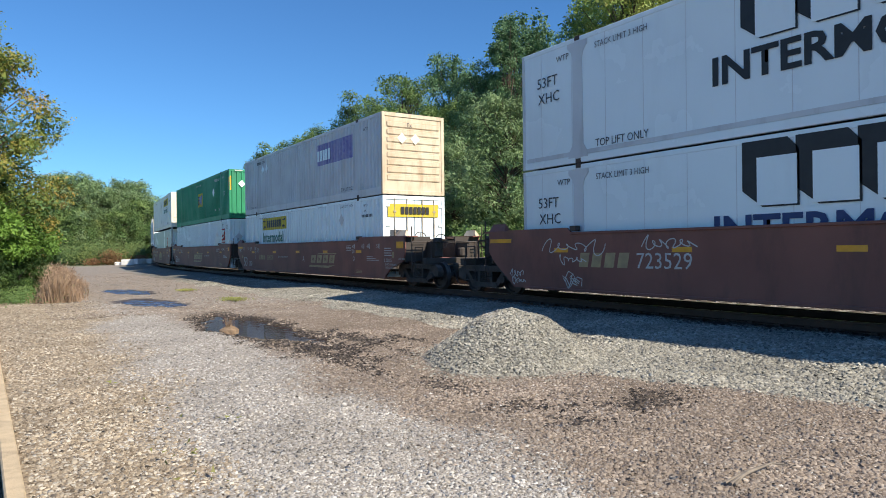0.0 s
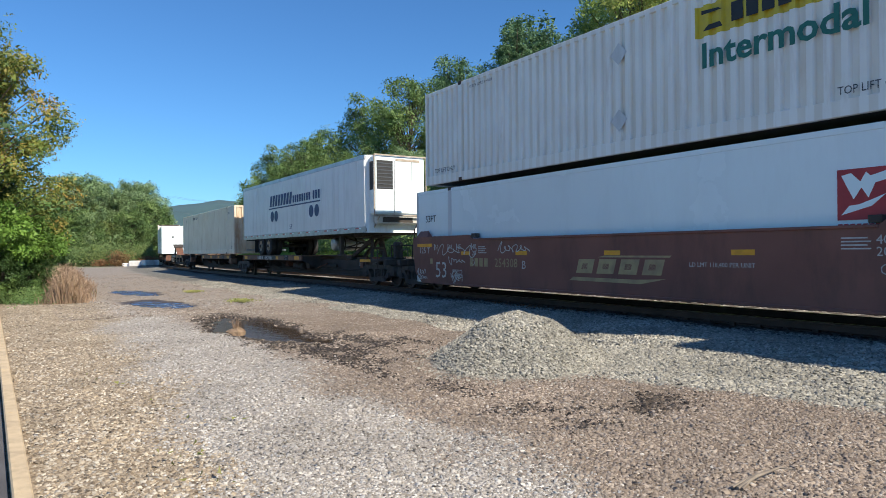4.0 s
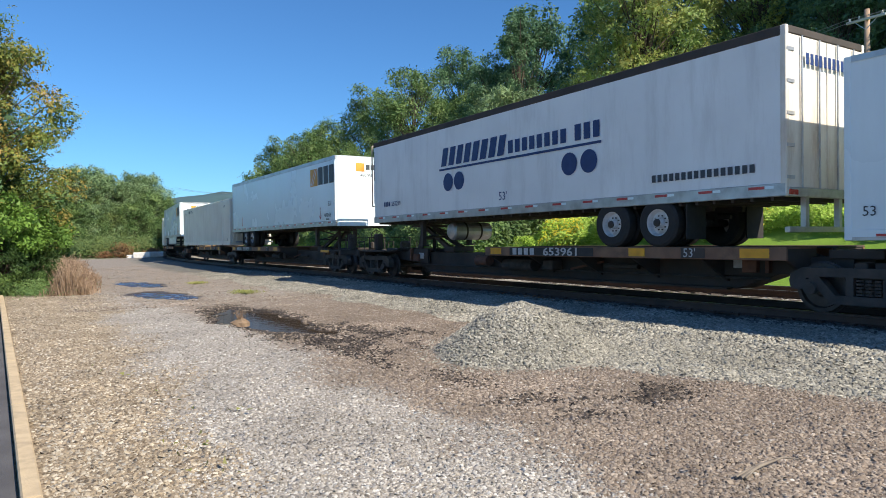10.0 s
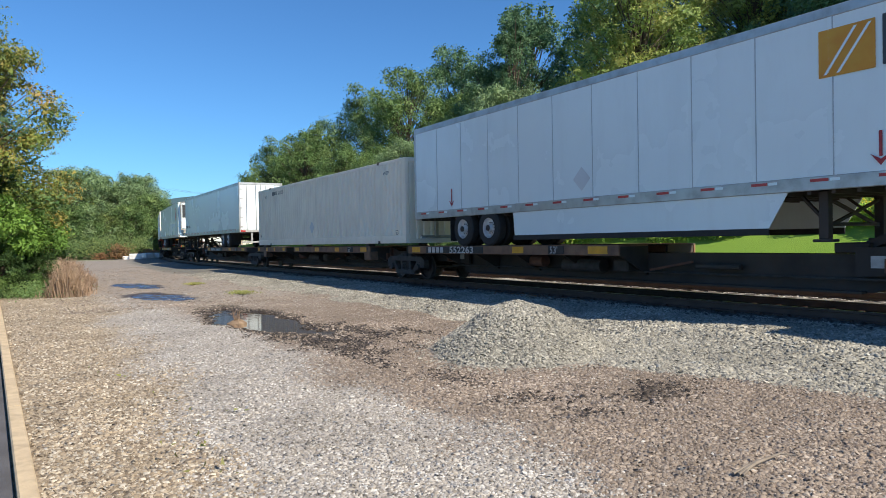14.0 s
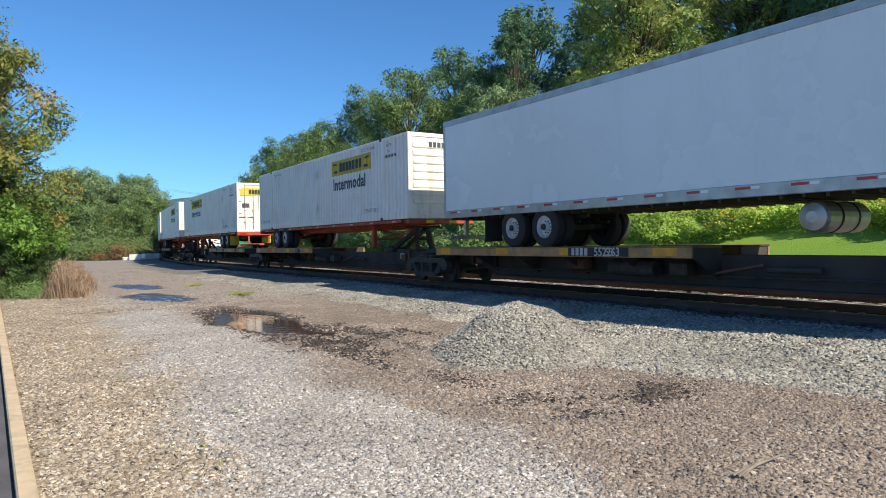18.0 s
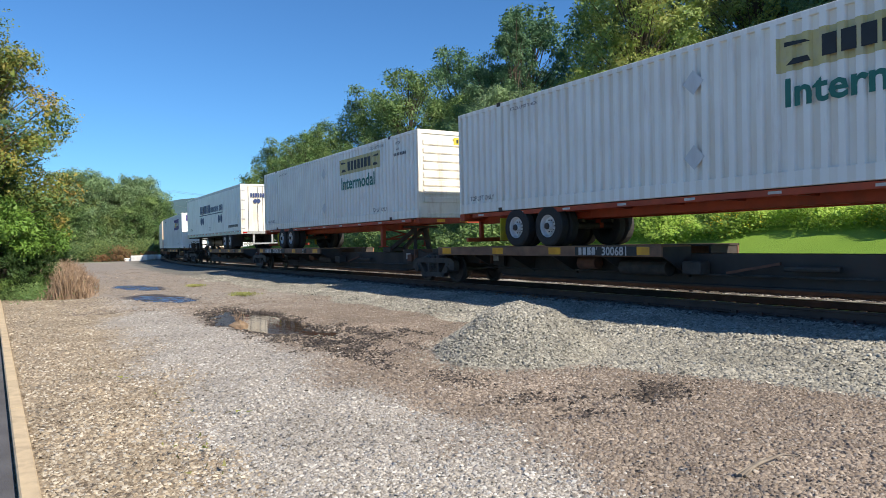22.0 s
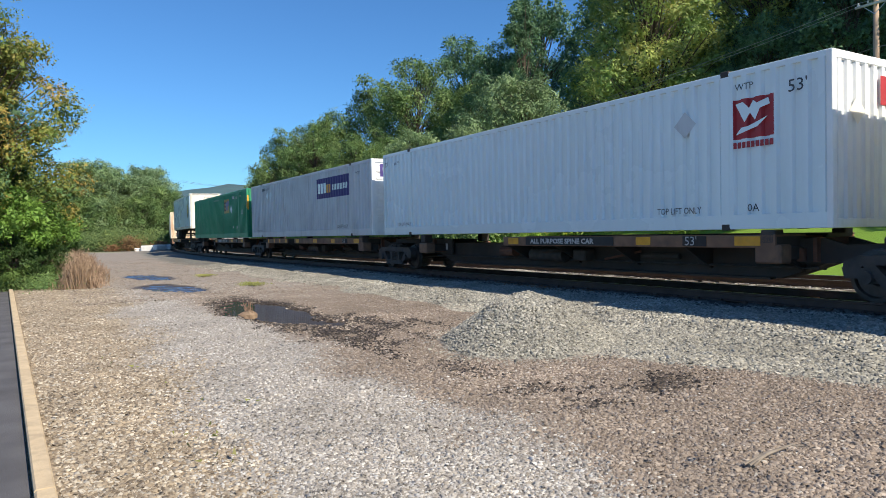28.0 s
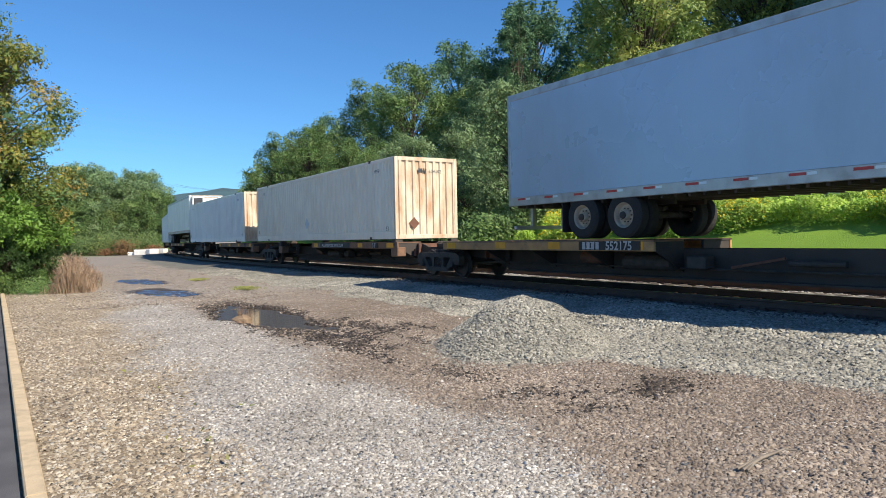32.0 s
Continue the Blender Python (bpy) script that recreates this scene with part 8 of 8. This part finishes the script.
# double stacks
car_at(well_car("dirty brown well car with white graffiti and double-stacked containers", 19.8, True, True, graffiti=True, old=True), 4.5, -15.3)
for z, hi in ((LOW_Z, False), (UP_Z, True)):
    ob = container("white smooth-sided refrigerated container with bold dark lettering", "white_clean", "plain", "flat", post="grey")
    for i in range(5):
        x = -1.7 + i * 0.98
        w = 0.34 if i == 2 else 0.76
        shape(ob, "black", [(x - 0.28, 1.95), (x + 0.1, 1.65), (x + w, 1.65), (x + w, 2.6), (x + w - 0.2, 2.82), (x - 0.28, 2.82)], "letter_shade", lift=0.004, label="black block shadow of a letter")
        shape(ob, "white_clean", [(x, 1.68), (x + w - 0.04, 1.68), (x + w - 0.04, 2.52), (x, 2.52)], "letter_block", lift=0.007)
    words(ob, "INTERMODAL", -2.6, 1.02, 0.72, "black" if hi else "navy", bold=0.02, squeeze=1.12)
    words(ob, "53FT", -7.5, 1.95, 0.36, "dark")
    words(ob, "XHC", -7.46, 1.56, 0.36, "dark")
    words(ob, "WTP", -6.8, 2.46, 0.2, "dark")
    words(ob, "TOP LIFT ONLY", -5.55, 0.29, 0.25, "dark", squeeze=0.85)
    words(ob, "STACK LIMIT 3 HIGH", -5.55, 2.5, 0.19, "dark", squeeze=0.85)
    for q in (-6.1, 6.1):
        part("post_cover", Mesh().plate_y([(q - 0.32, 0.12), (q + 0.32, 0.12), (q + 0.28, 0.26), (q + 0.17, 0.42), (q + 0.15, 2.4), (q + 0.2, 2.56), (q + 0.32, 2.68), (q + 0.32, 2.78), (q - 0.32, 2.78), (q - 0.32, 2.68), (q - 0.2, 2.56), (q - 0.15, 2.4), (q - 0.17, 0.42), (q - 0.28, 0.26)], -HALF_W - 0.004, -HALF_W + 0.01), "grey", ob, "grey flared post plate")
    part("kick_band", Mesh().box(-7.9, 7.9, -HALF_W - 0.001, -HALF_W + 0.008, 0.17, 0.27), "grey", ob, "grey kick band")
    for q in range(-7, 8):
        part("seam", Mesh().box(q * 1.05 - 0.006, q * 1.05 + 0.006, -HALF_W + 0.009, -HALF_W + 0.02, 0.2, CH - 0.1), "grey", ob, key=("cseam", q))
    box_at(ob, 2.83, z)
car_at(well_car("brown three-unit well car with tan and white markings", 19.72, True, False, "A", "254308", logo=1.45), -18.98, -38.7)
ob = container("white ribbed container with yellow trade panel in a well car", "white_clean", "door")
hunt_marks(ob, -3.4, front="panel", z=2.03)
box_at(ob, -20.97, LOW_Z)
ob = container("weathered grey ribbed container with faded violet panel, stacked on top", "grey", "ribs", front_paint="front_grime")
parcel_marks(ob, True, 2.1, 1.58)
box_at(ob, -20.97, UP_Z)
car_at(well_car("brown well car unit with tan and white markings", 19.4, False, False, "C", ""), -38.7, -58.1)
ob = container("white ribbed container with red arrow emblem in a well car", "white_clean", "corr")
arrow_marks(ob, 6.2)
shape(ob, "red", [(-0.1, 1.9), (0.5, 1.9), (0.5, 2.5), (-0.1, 2.5)], "emblem_panel", front=CL / 2 + 0.004)
shape(ob, "white_clean", [(-0.02, 2.4), (0.12, 2.1), (0.3, 2.3), (0.42, 2.4)], "arrow", front=CL / 2 + 0.008)
diamond(ob, "grey", -0.75, 1.85, 0.22, front=CL / 2 + 0.004)
box_at(ob, -40.12, LOW_Z)
ob = container("green ribbed container stacked on a white one", "green", "corr")
emp_marks(ob, -0.35, 1.1, "logo_yellow")
box_at(ob, -40.12, UP_Z)
car_at(well_car("brown well car unit with graffiti beside the trailing end", 18.1, False, True, "B", "254308", graffiti=True, tail=0.7), -58.1, -76.2)
ob = container("white refrigerated container with cooling unit and end frame", "white_clean", "plain", "flat", post="grey")
arrow_emblem(ob, 5.28, 1.42, 0.84, 0.8, False)
words(ob, "WTP", 6.55, 2.35, 0.2, "dark")
words(ob, "53FT", -7.5, 1.9, 0.3, "dark")
part("cooling_unit", Mesh().box(CL / 2 - 0.02, CL / 2 + 0.16, -0.95, 0.95, 0.3, 2.6, 0.04), "white_clean", ob, "white cooling unit")
part("grille", Mesh().box(CL / 2 + 0.1, CL / 2 + 0.18, 0.1, 0.85, 1.0, 2.2), "black", ob, "black grille")
part("grille", Mesh().box(CL / 2 + 0.1, CL / 2 + 0.18, -0.75, -0.1, 1.85, 2.2), "dark", ob, "dark vent")
for sg in (-1, 1):
    part("frame_post", Mesh().box(CL / 2 + 0.62, CL / 2 + 0.72, sg * 1.29, sg * 1.17, 0, 3.05), "alu", ob)
    part("frame_brace", Mesh().bar((CL / 2 + 0.02, sg * 1.22, 1.9), (CL / 2 + 0.66, sg * 1.22, 3.0), 0.05), "alu", ob)
    part("frame_rail", Mesh().bar((CL / 2, sg * 1.22, 3.0), (CL / 2 + 0.7, sg * 1.22, 3.0), 0.08), "alu", ob)
box_at(ob, -59.6, LOW_Z)
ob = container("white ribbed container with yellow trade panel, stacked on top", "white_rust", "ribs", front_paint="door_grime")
hunt_marks(ob, 3.85, front="small")
box_at(ob, -59.0, UP_Z + 0.13)

# five-unit spine car
SP = "sooty articulated spine car unit with yellow reflector bands"
car_at(spine_car(SP, 17.3, (7.3, 16.6), None, True, False, "653961", stand=[(2.2, 1)], load="van", board=-5.6), -79.0, -96.3)
ob = trailer("white van trailer with navy trade mark, discs and cooling unit", "white", 1, 15.9, "posts", "rim_tan", True, post_gap=0.61, top="alu", slide=0.42)
alliance_marks(ob, -3.25, False)
rides(ob, -79.64 - 7.95, VAN_Z)
car_at(spine_car(SP, 16.8, (2.3, 10.4)), -96.3, -113.1)
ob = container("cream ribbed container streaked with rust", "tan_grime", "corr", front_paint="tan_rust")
generic_marks(ob, "603814")
diamond(ob, "spine", 0.3, 0.55, 0.22, front=CL / 2 + 0.004)
box_at(ob, -97.3, BOX_Z)
car_at(spine_car("empty rust-stained spine car unit with a raised trailer hitch", 17.2, (2.0, 10.0), None, words_on=True, stand=[(15.3, -1)], load="none", stand_paint="rusty"), -113.1, -130.27)
car = car_at(spine_car("spine car unit with worn orange sill and pink paint patch", 17.1, (2.3, 10.4), sill="deck_orange"), -130.27, -147.4)
part("paint_patch", Mesh().plate_y([(-4.4, 0.42), (-3.2, 0.38), (-3.15, 0.52), (-3.35, 0.66), (-4.3, 0.72), (-4.45, 0.6)], -0.337, -0.333), "pink_paint", car, "faded pink paint patch")
ob = container("plain white smooth-sided container with lettering by its corner", "white_clean", "plain", "flat", front_paint="white_clean")
generic_marks(ob, "295 379", num_x=2.8)
decal("plate", ob, "blue_logo", 7.3, 7.75, 0.2, 0.28, False)
for i in range(16):
    part("reflector", Mesh().box(-7.6 + i, -7.42 + i, -HALF_W - 0.006, -HALF_W, 0.06, 0.1), "tape_red", ob)
words(ob, "2953790", 0.75, 2.25, 0.2, "dark", front=CL / 2 + 0.004, upright=True)
disc(ob, "dark", -0.2, 1.75, 0.1, front=CL / 2 + 0.004)
for q in range(-6, 7):
    part("panel_seam", Mesh().box(q * 1.22 - 0.012, q * 1.22 + 0.012, -HALF_W + 0.006, -HALF_W + 0.013, 0.17, CH - 0.1), "seam", ob, key=("wseam", q))
part("top_band", Mesh().box(-7.95, 7.95, -HALF_W - 0.003, -HALF_W + 0.004, CH - 0.10, CH - 0.004), "alu", ob, "grey aluminium top band")
part("bottom_band", Mesh().box(-7.95, 7.95, -HALF_W - 0.003, -HALF_W + 0.004, 0.004, 0.055), "alu", ob, "grey aluminium bottom band")
words(ob, "53102", -1.6, 2.34, 0.2, "dark", squeeze=0.8)
for q, z0, z1 in ((6.05, 1.75, 1.95), (6.08, 1.3, 1.65), (6.06, 0.9, 1.2), (6.05, 0.3, 0.42)):
    part("scuff", Mesh().box(q - 0.012, q + 0.012, -HALF_W - 0.006, -HALF_W, z0, z1), "rusty", ob, "dark rusty scuff on the post")
box_at(ob, -131.5, BOX_Z)
car_at(spine_car(SP, 17.5, (1.2, 10.0), None, False, True, "653961", stand=[(15.2, -1)], load="van"), -147.4, -164.9)
ob = trailer("white van trailer with navy trade mark, doors leading", "white", -1, 15.8, "smooth", "rim", True, top="spine", doors="door_grime")
alliance_marks(ob)
blocks("trade_mark", ob, "navy", -0.8, 0.9, 2.3, 2.5, 12, front=7.96, gap=0.3)
blocks("owner_code", ob, "navy", -7.1, -6.6, 0.56, 0.72, 4, gap=0.3)
words(ob, "553299", -6.5, 0.56, 0.22, "navy")
rides(ob, -148.6 - 7.9, VAN_Z)

# second five-unit spine car
car_at(spine_car(SP, 16.4, (6.6, 15.6), None, True, False, "556939", stand=[(1.5, 1)], load="van"), -168.6, -185.0)
ob = trailer("white van trailer with orange and black trade mark", "white_clean", 1, 15.9, "smooth", "rim", tape=True)


def drt_marks(ob, x, X, ax, number, ink):
    decal("trade_panel", ob, "logo_orange", x, x + 0.86, 1.8, 2.56, False, "orange trade panel")
    for a, b in ((0.08, 0.55), (0.28, 0.76)):
        shape(ob, "white_clean", [(x + a, 1.84), (x + a + 0.05, 1.84), (x + b + 0.05, 2.52), (x + b, 2.52)], "stripe", lift=0.011)
    blocks("trade_mark", ob, "dark", x + 0.9, x + 2.72, 1.82, 2.58, 3, gap=0.2, label="dark letters reduced to bars")
    words(ob, "53'", 7.2, 0.86, 0.28, "dark")
    words(ob, number, 6.75, 0.40, 0.24, ink)
    blocks("small_print", ob, ink, 6.95, 7.3, 0.27, 0.34, 4, gap=0.3)
    for q in (ax, -5.8):
        shape(ob, "red", [(q - 0.025, 0.84), (q - 0.025, 0.45), (q + 0.025, 0.45), (q + 0.025, 0.84)], "arrow_mark")
        shape(ob, "red", [(q - 0.15, 0.5), (q, 0.31), (q + 0.15, 0.5), (q, 0.41)], "arrow_mark")
    part("trade_panel", Mesh().add([(X, -0.35, 2.3), (X, 0.05, 2.3), (X, 0.05, 2.65), (X, -0.35, 2.65)], [(0, 1, 2, 3)]), "logo_orange", ob)
    blocks("trade_mark", ob, "dark", 0.1, 0.75, 2.38, 2.6, 3, front=X)
    words(ob, "480058", -0.15, 2.08, 0.2, "dark", front=X) if ink == "dark" else None


drt_marks(ob, 5.16, 7.956, 6.3, "480058", "dark")
rides(ob, -168.0 - 7.95, VAN_Z)
car_at(spine_car(SP, 17.5, (2.3, 10.4)), -185.0, -202.5)
ob = container("cream ribbed container in shade, lightly streaked", "tan", "corr")
generic_marks(ob, "605765", diam=0.0, num_x=-5.7)
box_at(ob, -184.44, BOX_Z)
car_at(spine_car(SP, 17.4, (7.5, 16.8), None, number="552263", stand=[(1.2, 1)], load="van"), -202.5, -219.9)
ob = trailer("white riveted van trailer with side skirts and orange trade mark", "white_clean", 1, 16.0, "posts", "rim", skirt=True, post_gap=1.33)
drt_marks(ob, 5.16, 8.006, 6.08, "225037", "red")
diamond(ob, "tan", -0.75, 0.72, 0.2, front=8.01)
part("door_label", Mesh().add([(8.008, 0.6, 0.5), (8.008, 0.75, 0.5), (8.008, 0.75, 0.8), (8.008, 0.6, 0.8)], [(0, 1, 2, 3)]), "yellow", ob, "yellow notice on the nose")
diamond(ob, "grey", -0.3, 0.66, 0.28)
rides(ob, -202.8 - 8.0, VAN_Z)
car_at(spine_car(SP, 17.3, (2.3, 10.4), second=(11.5, 16.0)), -219.9, -237.2)
ob = container("cream ribbed container with dark placard mark", "tan", "corr")
generic_marks(ob, "601829", diam=-0.4, num_x=-5.8)
box_at(ob, -219.45, BOX_Z)
car_at(spine_car(SP, 17.5, (0.9, 10.8), None, False, True, "558939", stand=[(16.0, -1)], load="van"), -237.2, -254.7)
ob = trailer("plain white smooth-sided van trailer, doors leading", "white_clean", -1, 16.1, "smooth", "rim")
words(ob, "902100", -6.85, 0.62, 0.25, "dark", bold=0.008)
blocks("owner_code", ob, "dark", -7.6, -6.95, 0.62, 0.79, 4)
rides(ob, -239.2 - 8.05, VAN_Z)

# three-unit spine cars
car_at(spine_car("spine car unit with worn orange-tan deck sill and yellow bands", 17.8, (7.4, 16.8), None, True, False, "552263", stand=[(1.6, 1)], load="van", sill="deck_orange", board=-2.2, board_k=0.6), -258.8, -276.6)
ob = trailer("white van trailer with red arrow emblem and cooling unit", "white_clean", 1, 16.15, "smooth", "rim", True, slide=0.55, tank_at=5.2)
arrow_emblem(ob, 5.77, 1.64, 0.84, 0.86, False)
rides(ob, -258.95 - 8.07, VAN_Z)


def hunt_on_chassis(front_s, d, dx, panel, ink, door, paint="white", front="panel", label=""):
    ob = container(label, paint, door, front_paint="door_grime")
    hunt_marks(ob, dx, panel, ink, front)
    box_at(ob, front_s, HIGH_Z)
    rides(chassis(d), front_s - CL / 2, HIGH_Z)
    return ob


car_at(spine_car("spine car unit with worn orange-tan deck sill and yellow bands", 18.5, (9.5, 17.6), None, stand=[(2.0, 1)], load="van", sill="deck_orange"), -276.6, -295.1)
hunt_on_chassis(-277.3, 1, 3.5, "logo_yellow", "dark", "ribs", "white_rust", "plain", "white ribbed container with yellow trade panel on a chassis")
car_at(spine_car("spine car unit with worn orange-tan deck sill and yellow bands", 18.2, (1.6, 10.4), None, False, True, "552263", stand=[(17.0, -1)], load="van", sill="deck_orange"), -295.1, -313.3)
hunt_on_chassis(-297.7, -1, -3.36, "logo_yellow", "teal", "door", "white_rust", "panel", "white ribbed container, yellow-panelled doors leading, on a chassis")
car_at(spine_car(SP, 17.7, (8.4, 17.0), None, True, False, "300681", stand=[(1.2, 1)], load="van", board=-2.3, board_k=0.6), -316.9, -334.6)
hunt_on_chassis(-316.5, 1, 3.58, "logo_faded", "teal", "ribs", "white_rust", "plain", "white ribbed container with faded yellow trade panel on a chassis")
car_at(spine_car(SP, 18.4, (9.0, 17.8), None, number="300612", stand=[(2.6, 1)], load="van"), -334.6, -353.0)
hunt_on_chassis(-335.04, 1, 3.58, "logo_faded", "teal", "ribs", "white_rust", "small", "white dented ribbed container with faded trade panel on a chassis")
car_at(spine_car(SP, 17.7, (2.6, 11.2), None, False, True, stand=[(16.4, -1)], load="van"), -353.0, -370.7)
ob = trailer("white van trailer with navy trade mark, doors leading", "white", -1, 15.95, "posts", "rim", post_gap=0.61, top="grey", tank=True, doors="door_grime")
alliance_marks(ob)
words(ob, "531053", -6.7, 0.5, 0.28, "dark")
blocks("trade_mark", ob, "navy", -0.75, 0.95, 2.15, 2.4, 12, front=8.03, gap=0.3)
for yy in (-0.45, 0.75):
    disc(ob, "navy", yy, 1.93, 0.12, front=8.03)
    disc(ob, "navy", yy + 0.2, 1.93, 0.12, front=8.03)
rides(ob, -355.55 - 7.97, VAN_Z)

# third five-unit spine car
car_at(spine_car(SP, 17.2, (4.3, 13.0), None, True, False), -374.1, -391.3)
ob = container("grey ribbed container with violet trade panel", "grey", "ribs", front_paint="white")
parcel_marks(ob)
box_at(ob, -374.2, BOX_Z)
car_at(spine_car(SP, 17.2, (2.3, 10.4)), -391.3, -408.5)
ob = container("cream ribbed container heavily streaked with grime", "grime_shaded_pans", "corr", front_paint="tan_rust")
generic_marks(ob)
blocks("owner_code", ob, "dark", -5.75, -5.32, 2.45, 2.6, 4)
words(ob, "600622", -5.22, 2.45, 0.21, "dark", squeeze=0.8)
box_at(ob, -392.5, BOX_Z)
car_at(spine_car(SP, 17.1, (2.3, 10.2), words_on=True), -408.5, -425.6)
ob = container("clean white ribbed container with red arrow emblem", "white_clean", "corr", front_paint="white")
arrow_marks(ob, 6.27)
diamond(ob, "tan", -0.55, 1.95, 0.24, front=CL / 2 + 0.004)
shape(ob, "red", [(0.2, 2.1), (0.75, 2.1), (0.75, 2.6), (0.2, 2.6)], "emblem_panel", front=CL / 2 + 0.004)
box_at(ob, -409.8, BOX_Z)
car_at(spine_car(SP, 17.05, (2.3, 10.2), second=(11.2, 14.5)), -425.6, -442.65)
ob = container("grey ribbed container with violet trade panel and white-banded end", "grey", "ribs", front_paint="white")
parcel_marks(ob, x=2.35, z=1.65)
box_at(ob, -426.9, BOX_Z)
car_at(spine_car(SP, 17.05, (2.3, 10.4), None, False, True, "653274"), -442.65, -459.7)
ob = container("bright green ribbed container with yellow trade panel", "green", "corr")
emp_marks(ob)
box_at(ob, -443.9, BOX_Z)

# last cars seen
car_at(spine_car("spine car unit with worn orange-tan deck sill and yellow bands", 17.5, (8.6, 16.8), None, True, False, "552175", stand=[(1.4, 1)], load="van", sill="deck_orange", board=-2.3, board_k=0.6), -463.2, -480.7)
# cream nose beside blue-grey walls: its sunlit look is put into the paint
ob = trailer("blue-grey smooth van trailer with dark shield emblem", "silver", 1, 13.7, "smooth", "rim_tan", nose_paint="door_grime")
sh = [(0, 0), (0.42, 0.28), (0.52, 0.7), (0.52, 1.28), (0.3, 1.36), (0.0, 1.4), (-0.3, 1.36), (-0.52, 1.28), (-0.52, 0.7), (-0.42, 0.28)]
shape(ob, "gold", [(5.4 + x * 1.1, 0.85 + z * 0.87) for x, z in sh], "emblem_border", lift=0.006)
shape(ob, "brown_logo", [(5.4 + x, 0.91 + z * 0.82) for x, z in sh], "emblem", lift=0.009, label="dark brown shield emblem")
shape(ob, "gold", [(4.95, 1.82), (5.5, 1.74), (5.85, 1.84), (5.85, 1.9), (5.4, 1.97), (4.95, 1.9)], "emblem_arc", lift=0.012)
blocks("trade_mark", ob, "gold", 5.0, 5.8, 1.3, 1.62, 3, gap=0.25, lift=0.012)
part("nose_hatch", Mesh().box(6.85, 6.88, -0.85, -0.45, 0.4, 0.75), "alu", ob)
part("hose_plate", Mesh().box(6.85, 6.88, 0.45, 0.9, 0.35, 0.7), "dark", ob)
words(ob, "672677", -0.1, 2.5, 0.2, "dark", front=6.856)
rides(ob, -462.95 - 6.85, VAN_Z + 0.05)
car_at(spine_car(SP, 17.3, (2.3, 10.4), words_on=True), -480.7, -498.0)
ob = container("cream ribbed container with rust-streaked end", "tan", "corr", front_paint="tan_rust")
generic_marks(ob, "", diam=-0.5)
blocks("owner_code", ob, "dark", -0.35, 0.0, 2.35, 2.5, 4, front=CL / 2 + 0.004)
words(ob, "604302", 0.08, 2.35, 0.18, "dark", front=CL / 2 + 0.004)
diamond(ob, "rusty", -0.55, 0.55, 0.22, front=CL / 2 + 0.004)
box_at(ob, -483.1, BOX_Z)
car_at(spine_car(SP, 17.2, (2.3, 10.4)), -498.0, -515.2)
ob = container("white smooth-sided container with grimy end", "white", "corr", front_paint="tan_rust")
generic_marks(ob, "")
box_at(ob, -501.6, BOX_Z)
car_at(spine_car(SP, 17.2, (7.3, 16.6), stand=[(2.2, 1)], load="van"), -515.2, -532.4)
ob = trailer("white van trailer with a guard frame on its nose", "white", 1, 16.0, "smooth", "rim", True)
rides(ob, -518.0 - 8.0, VAN_Z)
car_at(spine_car(SP, 17.2, (2.3, 10.4)), -532.4, -549.6)
ob = container("white ribbed container on the following spine car", "white", "corr")
box_at(ob, -533.8, BOX_Z)


# ---- the train runs ----
def rolling(s, z, half):
    """The pose of a thing whose two ends ride the line, its middle at s."""
    xa, ya, _ = on_line(s + half)
    xb, yb, _ = on_line(s - half)
    return Matrix.Translation(((xa + xb) / 2, (ya + yb) / 2, z)) @ Matrix.Rotation(math.atan2(ya - yb, xa - xb), 4, "Z")


def motions():
    times = sorted([i * 0.5 for i in range(65)] + [1.7, 1.8, 1.9, 2.1, 2.2, 2.3, 2.4])
    for ob, s, z, half in MOVING:
        walk(ob, [(t, rolling(s + advance(t), z, half)) for t in times])


motions()
